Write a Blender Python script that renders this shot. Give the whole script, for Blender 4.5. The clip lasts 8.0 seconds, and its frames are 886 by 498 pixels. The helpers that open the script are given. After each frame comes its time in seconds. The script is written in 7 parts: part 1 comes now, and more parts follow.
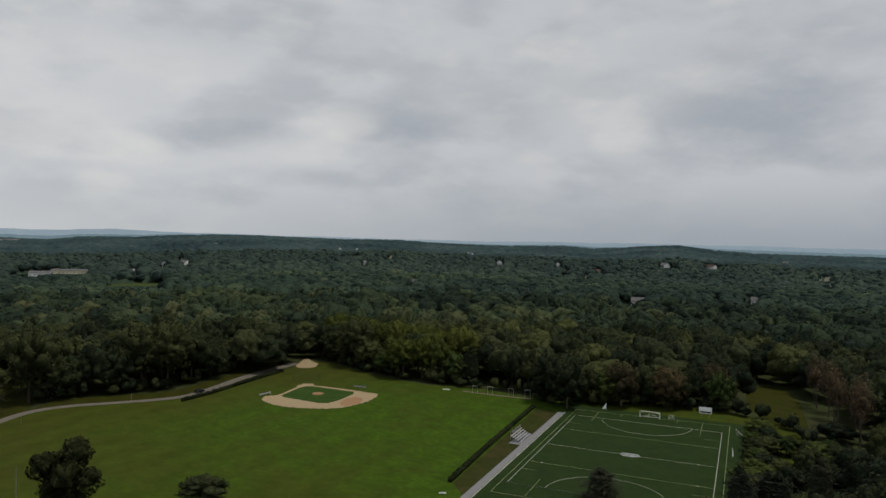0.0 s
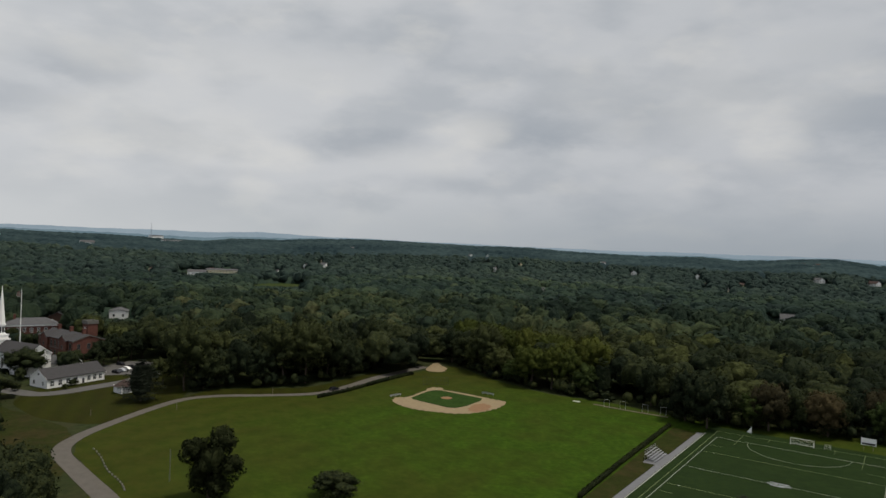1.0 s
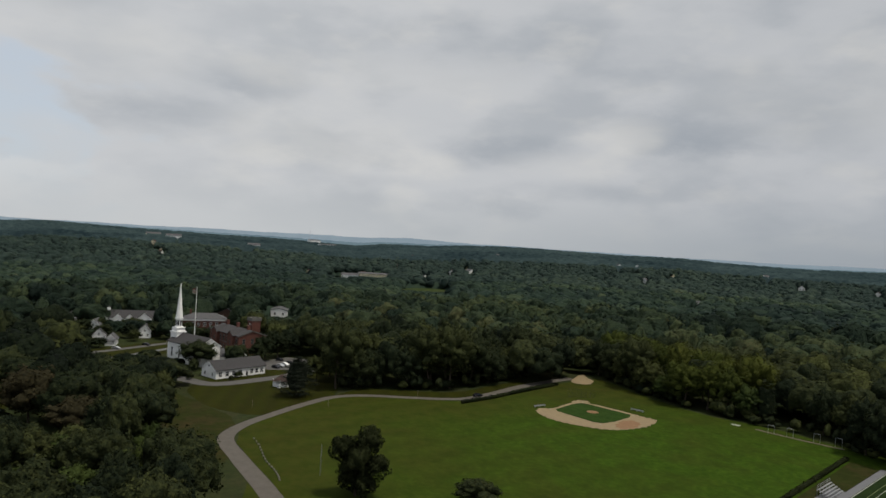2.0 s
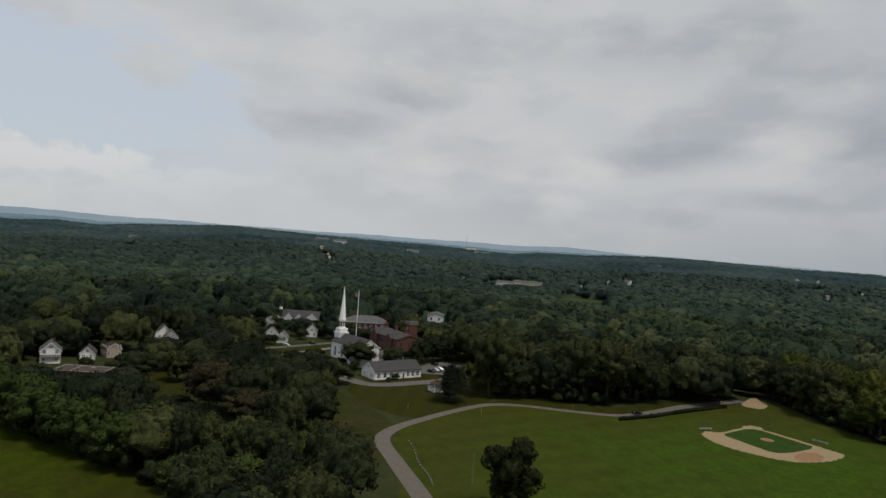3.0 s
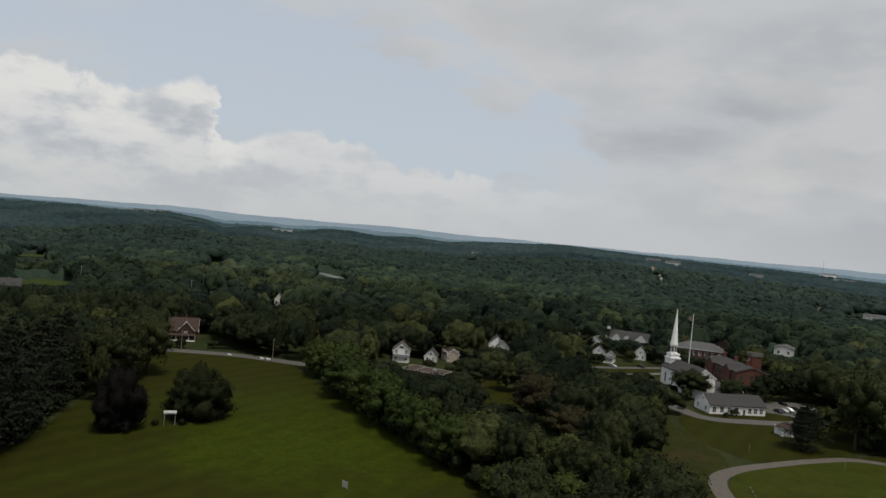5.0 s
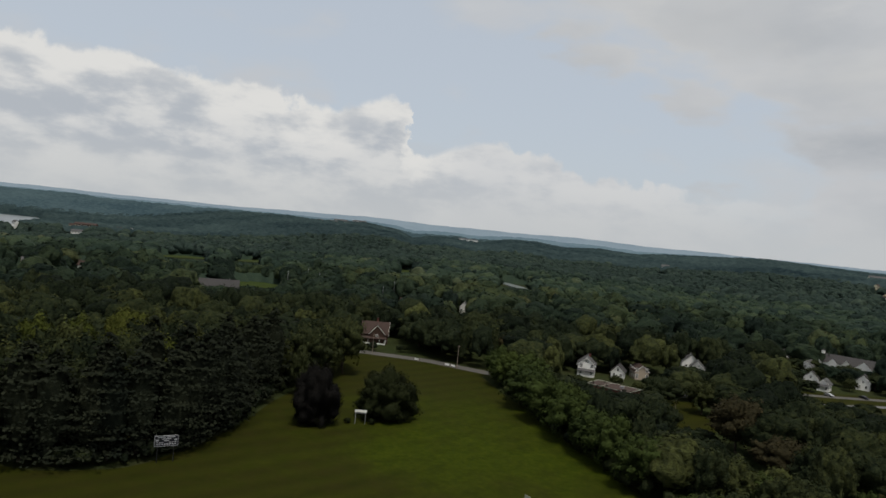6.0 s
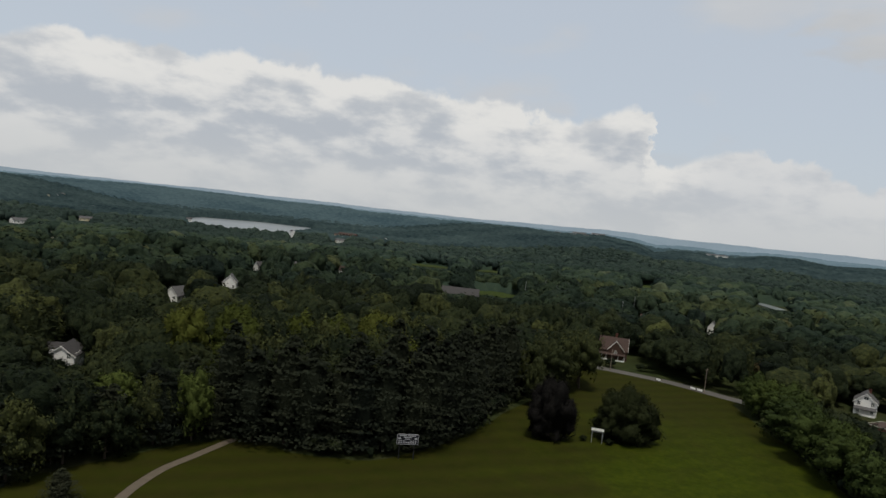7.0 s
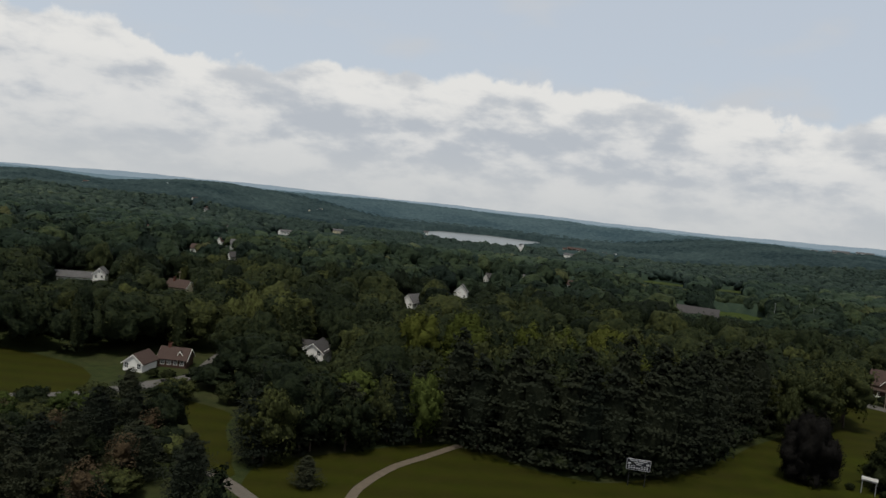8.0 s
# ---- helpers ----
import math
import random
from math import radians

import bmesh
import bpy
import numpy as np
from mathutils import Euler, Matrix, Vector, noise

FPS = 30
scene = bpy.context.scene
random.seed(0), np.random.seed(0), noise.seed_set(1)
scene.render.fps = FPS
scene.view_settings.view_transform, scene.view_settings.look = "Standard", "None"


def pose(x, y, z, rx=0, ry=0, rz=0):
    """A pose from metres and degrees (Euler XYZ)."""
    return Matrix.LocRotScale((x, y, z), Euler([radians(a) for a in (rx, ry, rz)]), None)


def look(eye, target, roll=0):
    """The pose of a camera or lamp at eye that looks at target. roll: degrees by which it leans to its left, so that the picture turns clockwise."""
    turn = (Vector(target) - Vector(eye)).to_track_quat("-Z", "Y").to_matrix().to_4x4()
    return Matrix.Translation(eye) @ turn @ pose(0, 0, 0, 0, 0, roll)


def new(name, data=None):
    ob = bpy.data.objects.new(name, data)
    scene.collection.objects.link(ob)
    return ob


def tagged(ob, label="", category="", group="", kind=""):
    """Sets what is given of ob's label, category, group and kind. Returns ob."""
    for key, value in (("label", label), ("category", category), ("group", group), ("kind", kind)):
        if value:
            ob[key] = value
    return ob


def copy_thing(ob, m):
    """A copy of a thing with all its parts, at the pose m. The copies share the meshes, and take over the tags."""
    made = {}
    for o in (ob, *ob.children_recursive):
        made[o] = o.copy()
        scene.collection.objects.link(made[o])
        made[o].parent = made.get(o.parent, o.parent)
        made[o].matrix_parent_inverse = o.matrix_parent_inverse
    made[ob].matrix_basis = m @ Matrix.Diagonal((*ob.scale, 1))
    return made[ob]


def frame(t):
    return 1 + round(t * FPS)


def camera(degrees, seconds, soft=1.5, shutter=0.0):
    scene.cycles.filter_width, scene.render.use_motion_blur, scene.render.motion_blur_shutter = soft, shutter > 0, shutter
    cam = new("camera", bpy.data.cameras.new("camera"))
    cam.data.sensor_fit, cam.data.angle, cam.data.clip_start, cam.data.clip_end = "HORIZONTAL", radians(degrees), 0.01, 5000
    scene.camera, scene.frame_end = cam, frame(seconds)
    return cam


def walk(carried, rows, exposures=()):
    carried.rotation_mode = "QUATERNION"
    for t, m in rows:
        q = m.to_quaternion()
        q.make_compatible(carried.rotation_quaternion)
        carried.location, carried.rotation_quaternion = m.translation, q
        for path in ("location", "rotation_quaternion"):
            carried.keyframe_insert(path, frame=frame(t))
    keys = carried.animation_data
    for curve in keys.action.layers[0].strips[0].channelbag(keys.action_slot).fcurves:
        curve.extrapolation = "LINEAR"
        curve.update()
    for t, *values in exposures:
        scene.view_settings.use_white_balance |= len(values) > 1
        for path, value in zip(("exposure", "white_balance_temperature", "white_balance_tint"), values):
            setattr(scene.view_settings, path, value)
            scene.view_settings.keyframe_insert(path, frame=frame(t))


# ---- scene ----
cam = camera(64.95, 8.0, soft=1.5)
PATH = [
    (0.0, pose(8.24, -3.09, 66.02, 89.29, -1.25, 42.40)),
    (0.5, pose(7.33, -2.43, 65.76, 89.44, -1.82, 47.77)),
    (1.0, pose(6.21, -1.82, 65.58, 89.57, -2.33, 53.10)),
    (1.5, pose(4.86, -1.24, 65.43, 89.62, -2.82, 58.85)),
    (3.0, pose(0.00, -0.00, 64.99, 89.45, -4.27, 77.78)),
    (3.5, pose(-1.77, 0.61, 64.69, 89.34, -4.56, 84.11)),
    (4.0, pose(-3.74, 1.12, 64.28, 89.22, -4.79, 90.72)),
    (5.5, pose(-9.92, -0.47, 62.83, 88.58, -5.66, 112.03)),
    (6.0, pose(-11.78, -1.64, 62.40, 88.27, -5.85, 119.73)),
    (6.5, pose(-13.58, -3.24, 61.97, 87.88, -6.07, 127.62)),
    (6.7, pose(-14.16, -3.78, 61.77, 87.69, -6.14, 131.16)),
    (6.8, pose(-14.48, -4.08, 61.66, 87.58, -6.18, 133.15)),
    (6.9, pose(-15.18, -4.73, 61.41, 87.36, -6.26, 137.42)),
    (7.0, pose(-15.48, -5.01, 61.31, 87.26, -6.30, 139.24)),
    (7.5, pose(-16.84, -6.76, 60.57, 86.83, -6.35, 148.67)),
    (8.0, pose(-17.60, -8.69, 59.91, 86.41, -6.36, 158.00)),
]
walk(cam, PATH, ((0.0, 0.02), (2.0, -0.04), (4.0, -0.12), (6.0, -0.12), (8.0, -0.04)))

# ---- world, sun ----
SUN_EL, SUN_AZ = 70.0, 318.0          # azimuths run counter-clockwise from +y


def bearing(az, d=1.0):
    return (-math.sin(radians(az)) * d, math.cos(radians(az)) * d)


def make_world():
    w = bpy.data.worlds.new("world")
    scene.world = w
    w.use_nodes = True
    nt = w.node_tree
    nt.nodes.clear()

    def nd(kind, **kw):
        n = nt.nodes.new(kind)
        for k, v in kw.items():
            n.inputs[k].default_value = v
        return n

    def mth(op, a, b=None, c=None):
        n = nt.nodes.new("ShaderNodeMath")
        n.operation = op
        for i, v in enumerate((a, b, c)):
            if v is None:
                continue
            if isinstance(v, (int, float)):
                n.inputs[i].default_value = v
            else:
                nt.links.new(v, n.inputs[i])
        return n.outputs[0]

    def ramp(v, a, b, lo=0.0, hi=1.0):
        n = nt.nodes.new("ShaderNodeMapRange")
        n.interpolation_type = "SMOOTHSTEP"
        nt.links.new(v, n.inputs[0])
        for i, q in enumerate((a, b, lo, hi)):
            n.inputs[i + 1].default_value = q
        return n.outputs[0]

    def mix(f, a, b):
        n = nt.nodes.new("ShaderNodeMix")
        n.data_type = "RGBA"
        if isinstance(f, (int, float)):
            n.inputs[0].default_value = f
        else:
            nt.links.new(f, n.inputs[0])
        for i, v in ((6, a), (7, b)):
            if isinstance(v, tuple):
                n.inputs[i].default_value = (*v, 1)
            else:
                nt.links.new(v, n.inputs[i])
        return n.outputs[2]

    def cloud_noise(vec, scale, detail, rough, dist=0.0):
        n = nd("ShaderNodeTexNoise", Scale=scale, Detail=detail, Roughness=rough, Distortion=dist)
        nt.links.new(vec, n.inputs["Vector"])
        return n.outputs[0]

    co = nt.nodes.new("ShaderNodeTexCoord").outputs["Generated"]
    sep = nt.nodes.new("ShaderNodeSeparateXYZ")
    nt.links.new(co, sep.inputs[0])
    x, y, z = sep.outputs
    el = mth("ARCSINE", z)
    cx, cy = bearing(120)
    px, py = bearing(210)
    along = mth("ADD", mth("MULTIPLY", x, cx), mth("MULTIPLY", y, cy))
    side = mth("ADD", mth("MULTIPLY", x, px), mth("MULTIPLY", y, py))
    a = mth("ARCTAN2", side, along)       # bearing in radians from azimuth 120
    # layered cloud cover, seen in perspective on a flat deck
    up = mth("ADD", mth("MAXIMUM", z, 0.0), 0.26)
    deck = nt.nodes.new("ShaderNodeCombineXYZ")
    nt.links.new(mth("DIVIDE", x, up), deck.inputs[0])
    nt.links.new(mth("DIVIDE", y, up), deck.inputs[1])
    deck = deck.outputs[0]
    squat = nt.nodes.new("ShaderNodeVectorMath")
    squat.operation = "MULTIPLY"
    nt.links.new(co, squat.inputs[0])
    squat.inputs[1].default_value = (1.0, 1.0, 2.5)
    squat = squat.outputs[0]
    big = cloud_noise(squat, 3.1, 3, 0.5)
    mid = cloud_noise(squat, 6.0, 5, 0.45)
    tone = mth("ADD", mth("MULTIPLY", big, 0.45), mth("MULTIPLY", mid, 0.55))
    tone = mth("ADD", tone, mth("MULTIPLY", mth("SUBTRACT", cloud_noise(squat, 17.0, 5, 0.55), 0.5), 0.16))
    cover = mix(ramp(tone, 0.36, 0.58), CLOUD_DARK, CLOUD_PALE)
    glow = cloud_noise(squat, 9.5, 4, 0.5)
    cover = mix(mth("MULTIPLY", ramp(glow, 0.50, 0.80), 0.5), cover, CLOUD_BRIGHT)
    east = ramp(a, -1.75, -0.7)           # thicker cloud away from the gap
    cover = mix(mth("MULTIPLY", mth("SUBTRACT", 1.0, east), 0.22), cover, CLOUD_THICK)
    cover = mix(ramp(a, -1.0, -0.45, 0.0, 0.5), cover, CLOUD_THIN)     # thin and bright beside the gap
    # single clouds in the cover: bearing, height, half width, half height in degrees, strength
    warp = mth("MULTIPLY", mth("SUBTRACT", cloud_noise(squat, 8.0, 6, 0.6), 0.5), 7.0)
    for rows, tint in ((DARK_CLOUDS, CLOUD_BLUE), (LIT_CLOUDS, CLOUD_BRIGHT)):
        for az, high, wide, tall, strength in rows:
            u = mth("MULTIPLY", mth("SUBTRACT", a, radians(az - 120)), 1 / radians(wide))
            v = mth("MULTIPLY", mth("SUBTRACT", el, radians(high)), 1 / radians(tall))
            q = mth("ADD", mth("ADD", mth("MULTIPLY", u, u), mth("MULTIPLY", v, v)), warp)
            cover = mix(ramp(q, 2.6, -0.9, 0.0, strength), cover, tint)
    # a bank of cumulus low over the west, with a towering end
    fine = cloud_noise(co, 9.0, 7, 0.55)
    lump = cloud_noise(co, 26.0, 5, 0.55)
    flatter = nt.nodes.new("ShaderNodeVectorMath")
    flatter.operation = "MULTIPLY"
    nt.links.new(co, flatter.inputs[0])
    flatter.inputs[1].default_value = (1.0, 1.0, 2.4)
    billow = cloud_noise(flatter.outputs[0], 10.5, 7, 0.55)
    rim = nt.nodes.new("ShaderNodeValToRGB")
    rim.color_ramp.interpolation = "EASE"
    for k, (az, high) in enumerate(BANK_TOP):
        e = rim.color_ramp.elements[k] if k < 1 else rim.color_ramp.elements.new((az - 85) / 110) if k < len(BANK_TOP) - 1 else rim.color_ramp.elements[-1]
        e.position, e.color = (az - 85) / 110, (high / 12, high / 12, high / 12, 1)
    sway = mth("ADD", a, mth("ADD", mth("MULTIPLY", mth("SUBTRACT", fine, 0.5), 0.10), mth("MULTIPLY", mth("SUBTRACT", lump, 0.5), 0.07)))
    nt.links.new(mth("MULTIPLY", mth("ADD", sway, radians(35)), 1 / radians(110)), rim.inputs[0])
    top = mth("MULTIPLY", rim.outputs[0], radians(12))
    top = mth("ADD", top, mth("MULTIPLY", mth("SUBTRACT", fine, 0.5), 0.035))
    top = mth("ADD", top, mth("MULTIPLY", mth("SUBTRACT", lump, 0.5), 0.05))
    under = mth("SUBTRACT", top, el)
    bank = ramp(under, -0.005, 0.008)
    shade = mth("ADD", mth("MULTIPLY", ramp(under, 0.0, 0.075), 0.42), mth("MULTIPLY", ramp(billow, 0.36, 0.70), 0.75))
    shade = mth("MULTIPLY", mth("ADD", shade, mth("MULTIPLY", lump, -0.28)), ramp(el, 0.025, 0.085, 0.8, 1.0))
    bank_col = mix(ramp(shade, 0.0, 0.9), BANK_LIT, BANK_DIM)
    bank_col = mix(ramp(a, 0.045, -0.05, 0.0, 0.45), bank_col, BANK_FAINT)   # the lower tier is thin
    bank = mth("MULTIPLY", bank, ramp(a, -0.62, -0.22, 0.0, 1.0))            # and fades into haze
    # blue gap above the bank
    edge = mth("SUBTRACT", a, mth("MULTIPLY", mth("MAXIMUM", mth("SUBTRACT", el, 0.18), 0.0), 2.7))
    puff = mth("ADD", mth("MULTIPLY", mth("SUBTRACT", mid, 0.5), 0.75), mth("MULTIPLY", mth("SUBTRACT", glow, 0.5), 0.35))
    gap = ramp(mth("ADD", edge, puff), -0.50, -0.38)
    wisps = ramp(mid, 0.50, 0.74)
    gap = mth("MULTIPLY", gap, mth("SUBTRACT", 1.0, mth("MULTIPLY", wisps, 0.75)))
    gap = mth("MULTIPLY", gap, ramp(a, 2.3, 1.5))
    sky = nt.nodes.new("ShaderNodeTexSky")
    sky.sky_type = "NISHITA"
    sky.sun_disc = False
    sky.sun_elevation = radians(SUN_EL)
    sky.sun_rotation = radians(-SUN_AZ)
    sky.dust_density = 2.0
    scaled = nt.nodes.new("ShaderNodeVectorMath")
    scaled.operation = "SCALE"
    nt.links.new(sky.outputs[0], scaled.inputs[0])
    scaled.inputs["Scale"].default_value = 0.10
    blue = mix(0.75, scaled.outputs[0], BLUE_HAZE)
    col = mix(gap, cover, blue)
    col = mix(bank, col, bank_col)
    # pale haze along the horizon
    col = mix(ramp(el, 0.10, 0.0, 0.0, 0.75), col, mix(ramp(a, -1.7, -0.5), HORIZON_DIM, HORIZON))
    bg = nd("ShaderNodeBackground", Strength=1.0)
    nt.links.new(col, bg.inputs[0])
    outn = nt.nodes.new("ShaderNodeOutputWorld")
    nt.links.new(bg.outputs[0], outn.inputs[0])


DARK_CLOUDS = ((18.7, 9.8, 6.4, 3.0, 0.72), (46.5, 9.2, 4.4, 1.3, 0.48), (37.7, 9.8, 4.2, 2.1, 0.4), (29.9, 6.4, 3.5, 0.9, 0.44), (60.7, 7.7, 4.0, 1.2, 0.28), (60.2, 3.3, 2.8, 0.7, 0.32), (58.7, 15.5, 12.8, 2.2, 0.24), (24.9, 14.3, 3.4, 1.3, 0.24), (80.5, 11.9, 2.9, 1.4, 0.44), (59.2, 8.0, 4.8, 1.0, 0.36), (47.2, 9.7, 3.4, 2.1, 0.48), (54.9, 4.8, 4.2, 0.8, 0.32), (61.0, 3.5, 4.8, 0.9, 0.28), (87.4, 9.0, 4.0, 0.9, 0.24), (70.0, 4.8, 2.5, 0.5, 0.24), (86.3, 9.3, 6.1, 2.2, 0.28), (97.2, 16.7, 6.7, 1.8, 0.28))
LIT_CLOUDS = ((67.5, 6.0, 3.2, 1.0, 0.27), (28.2, 8.1, 2.2, 1.5, 0.48), (50.4, 8.8, 2.0, 1.0, 0.3), (32.8, 12.6, 9.8, 3.2, 0.21), (54.6, 6.8, 4.2, 1.0, 0.24), (79.7, 13.2, 3.3, 1.2, 0.42), (75.3, 8.1, 6.0, 2.4, 0.3), (66.9, 6.4, 2.2, 0.9, 0.42), (79.4, 6.3, 3.2, 0.8, 0.3), (50.0, 9.5, 2.1, 1.0, 0.3), (66.1, 13.3, 8.4, 1.4, 0.18), (90.5, 13.1, 4.9, 2.4, 0.24), (104.6, 16.0, 7.6, 4.2, 0.24))
BANK_TOP = ((85, 4.9), (93, 4.6), (96, 4.3), (100, 4.2), (103, 4.6), (106, 5.2), (110, 5.8), (113, 6.6), (115.3, 7.4), (117.5, 7.1), (121, 6.0), (122.6, 6.4), (123.1, 9.2), (124.2, 10.0), (125.2, 10.1), (126.8, 9.5), (128.4, 8.7), (131, 8.6), (134.4, 9.5), (138, 9.7), (141, 9.8), (145, 10.3), (149, 10.0), (155.7, 10.8), (160, 10.1), (164, 10.2), (167.5, 9.6), (170, 9.8), (173, 8.9), (179, 9.5), (185, 10.6), (195, 10.2))
CLOUD_BLUE = (0.31, 0.345, 0.39)
CLOUD_DARK, CLOUD_PALE = (0.45, 0.475, 0.505), (0.565, 0.58, 0.60)
CLOUD_BRIGHT, CLOUD_THICK = (0.70, 0.69, 0.66), (0.25, 0.28, 0.33)
BANK_LIT, BANK_DIM = (0.78, 0.775, 0.755), (0.48, 0.515, 0.56)
CLOUD_THIN = (0.59, 0.605, 0.625)
BANK_FAINT = (0.56, 0.585, 0.62)
BLUE_HAZE = (0.62, 0.675, 0.74)
HORIZON, HORIZON_DIM = (0.56, 0.58, 0.59), (0.27, 0.31, 0.35)
make_world()

lamp = bpy.data.lights.new("sun", "SUN")
lamp.energy, lamp.angle, lamp.color = 3.0, radians(10), (1.0, 0.93, 0.80)
sun = new("sun", lamp)
bx, by = bearing(SUN_AZ, math.cos(radians(SUN_EL)))
sun.matrix_world = look((bx * 900, by * 900, math.sin(radians(SUN_EL)) * 900), (0, 0, 0))


# ---- materials ----
class Mat:
    """Small node-building helper round one material."""

    def __init__(self, name, rough=0.8, metal=0.0):
        self.m = bpy.data.materials.new(name)
        self.m.use_nodes = True
        self.nt = self.m.node_tree
        self.bsdf = self.nt.nodes["Principled BSDF"]
        self.bsdf.inputs["Roughness"].default_value = rough
        self.bsdf.inputs["Metallic"].default_value = metal
        self.bsdf.inputs["Specular IOR Level"].default_value = 0.25

    def node(self, kind, **kw):
        n = self.nt.nodes.new(kind)
        for k, v in kw.items():
            n.inputs[k].default_value = v
        return n

    def link(self, a, b):
        self.nt.links.new(a, b)

    def coords(self):
        return self.node("ShaderNodeTexCoord").outputs["Object"]

    def place(self):
        return self.node("ShaderNodeNewGeometry").outputs["Position"]

    def noise(self, scale, detail=4.0, rough=0.55, vec=None):
        n = self.node("ShaderNodeTexNoise", Scale=scale, Detail=detail, Roughness=rough)
        self.link(vec or self.place(), n.inputs["Vector"])
        return n.outputs[0]

    def ramp(self, fac, stops):
        n = self.node("ShaderNodeValToRGB")
        els = n.color_ramp.elements
        els[0].position, els[0].color = stops[0][0], (*stops[0][1], 1)
        els[1].position, els[1].color = stops[-1][0], (*stops[-1][1], 1)
        for p, c in stops[1:-1]:
            e = els.new(p)
            e.color = (*c, 1)
        self.link(fac, n.inputs[0])
        return n.outputs[0]

    def math(self, op, a, b):
        n = self.node("ShaderNodeMath")
        n.operation = op
        for i, v in enumerate((a, b)):
            if isinstance(v, (int, float)):
                n.inputs[i].default_value = v
            else:
                self.link(v, n.inputs[i])
        return n.outputs[0]

    def mix(self, f, a, b):
        n = self.node("ShaderNodeMix")
        n.data_type = "RGBA"
        if isinstance(f, (int, float)):
            n.inputs[0].default_value = f
        else:
            self.link(f, n.inputs[0])
        for i, v in ((6, a), (7, b)):
            if isinstance(v, tuple):
                n.inputs[i].default_value = (*v, 1)
            else:
                self.link(v, n.inputs[i])
        return n.outputs[2]

    def color(self, c):
        self.link(c, self.bsdf.inputs["Base Color"])
        return self

    def bump(self, h, strength=0.3, dist=0.05):
        n = self.node("ShaderNodeBump", Strength=strength, Distance=dist)
        self.link(h, n.inputs["Height"])
        self.link(n.outputs[0], self.bsdf.inputs["Normal"])
        return self


def plain(name, c, rough=0.7, metal=0.0, vary=0.25, scale=1.2):
    """A painted or bare surface with a little grime and grain."""
    m = Mat(name, rough, metal)
    dim = tuple(v * (1 - vary) for v in c)
    n = m.math("ADD", m.math("MULTIPLY", m.noise(scale, 5), 0.6), m.math("MULTIPLY", m.noise(scale * 9, 3), 0.4))
    m.color(m.ramp(n, [(0.3, dim), (0.65, c)]))
    m.bump(m.noise(scale * 12, 2), 0.15, 0.02)
    return m.m


def foliage(name, stops, joined=False, through_light=0.16, spray_depth=1.15, relief=1.6, mass=False, leafy=0.46):
    """Leaves: one tone for each tree, another for each spray of leaves."""
    m = Mat(name, 0.8)
    m.bsdf.inputs["Specular IOR Level"].default_value = 0.03
    geo = m.node("ShaderNodeNewGeometry")
    if joined:
        at = m.node("ShaderNodeAttribute")
        at.attribute_name = "leaf_tone"
        tree = at.outputs["Fac"]
    else:
        tree = m.node("ShaderNodeObjectInfo").outputs["Random"]
    if mass:          # the closed leaf mass behind the outer sprays
        f = m.math("ADD", m.math("MULTIPLY", tree, 0.62), 0.17)
    else:
        f = m.math("ADD", m.math("MULTIPLY", tree, 0.74 if joined else 0.62), m.math("MULTIPLY", geo.outputs["Random Per Island"], 0.30 if joined else leafy))
    spray = m.noise(0.75 if joined else 1.6, 3, 0.7)      # sprays of leaves within a crown
    f = m.math("ADD", f, m.math("MULTIPLY", m.math("SUBTRACT", spray, 0.52), spray_depth if joined else 0.7))
    m.bump(m.noise(0.45 if joined else 1.1, 4, 0.7), 1.0, relief if joined else relief * 0.3)
    c = m.ramp(f, stops)
    m.color(c)
    tl = m.node("ShaderNodeBsdfTranslucent")
    m.link(c, tl.inputs["Color"])
    mx = m.node("ShaderNodeMixShader", Fac=through_light)
    out = m.nt.nodes["Material Output"]
    m.link(m.bsdf.outputs[0], mx.inputs[1])
    m.link(tl.outputs[0], mx.inputs[2])
    m.link(mx.outputs[0], out.inputs["Surface"])
    if not joined and not mass:
        MASS[name] = foliage(name + "_mass", stops, False, through_light, spray_depth, relief, True)
    return m.m


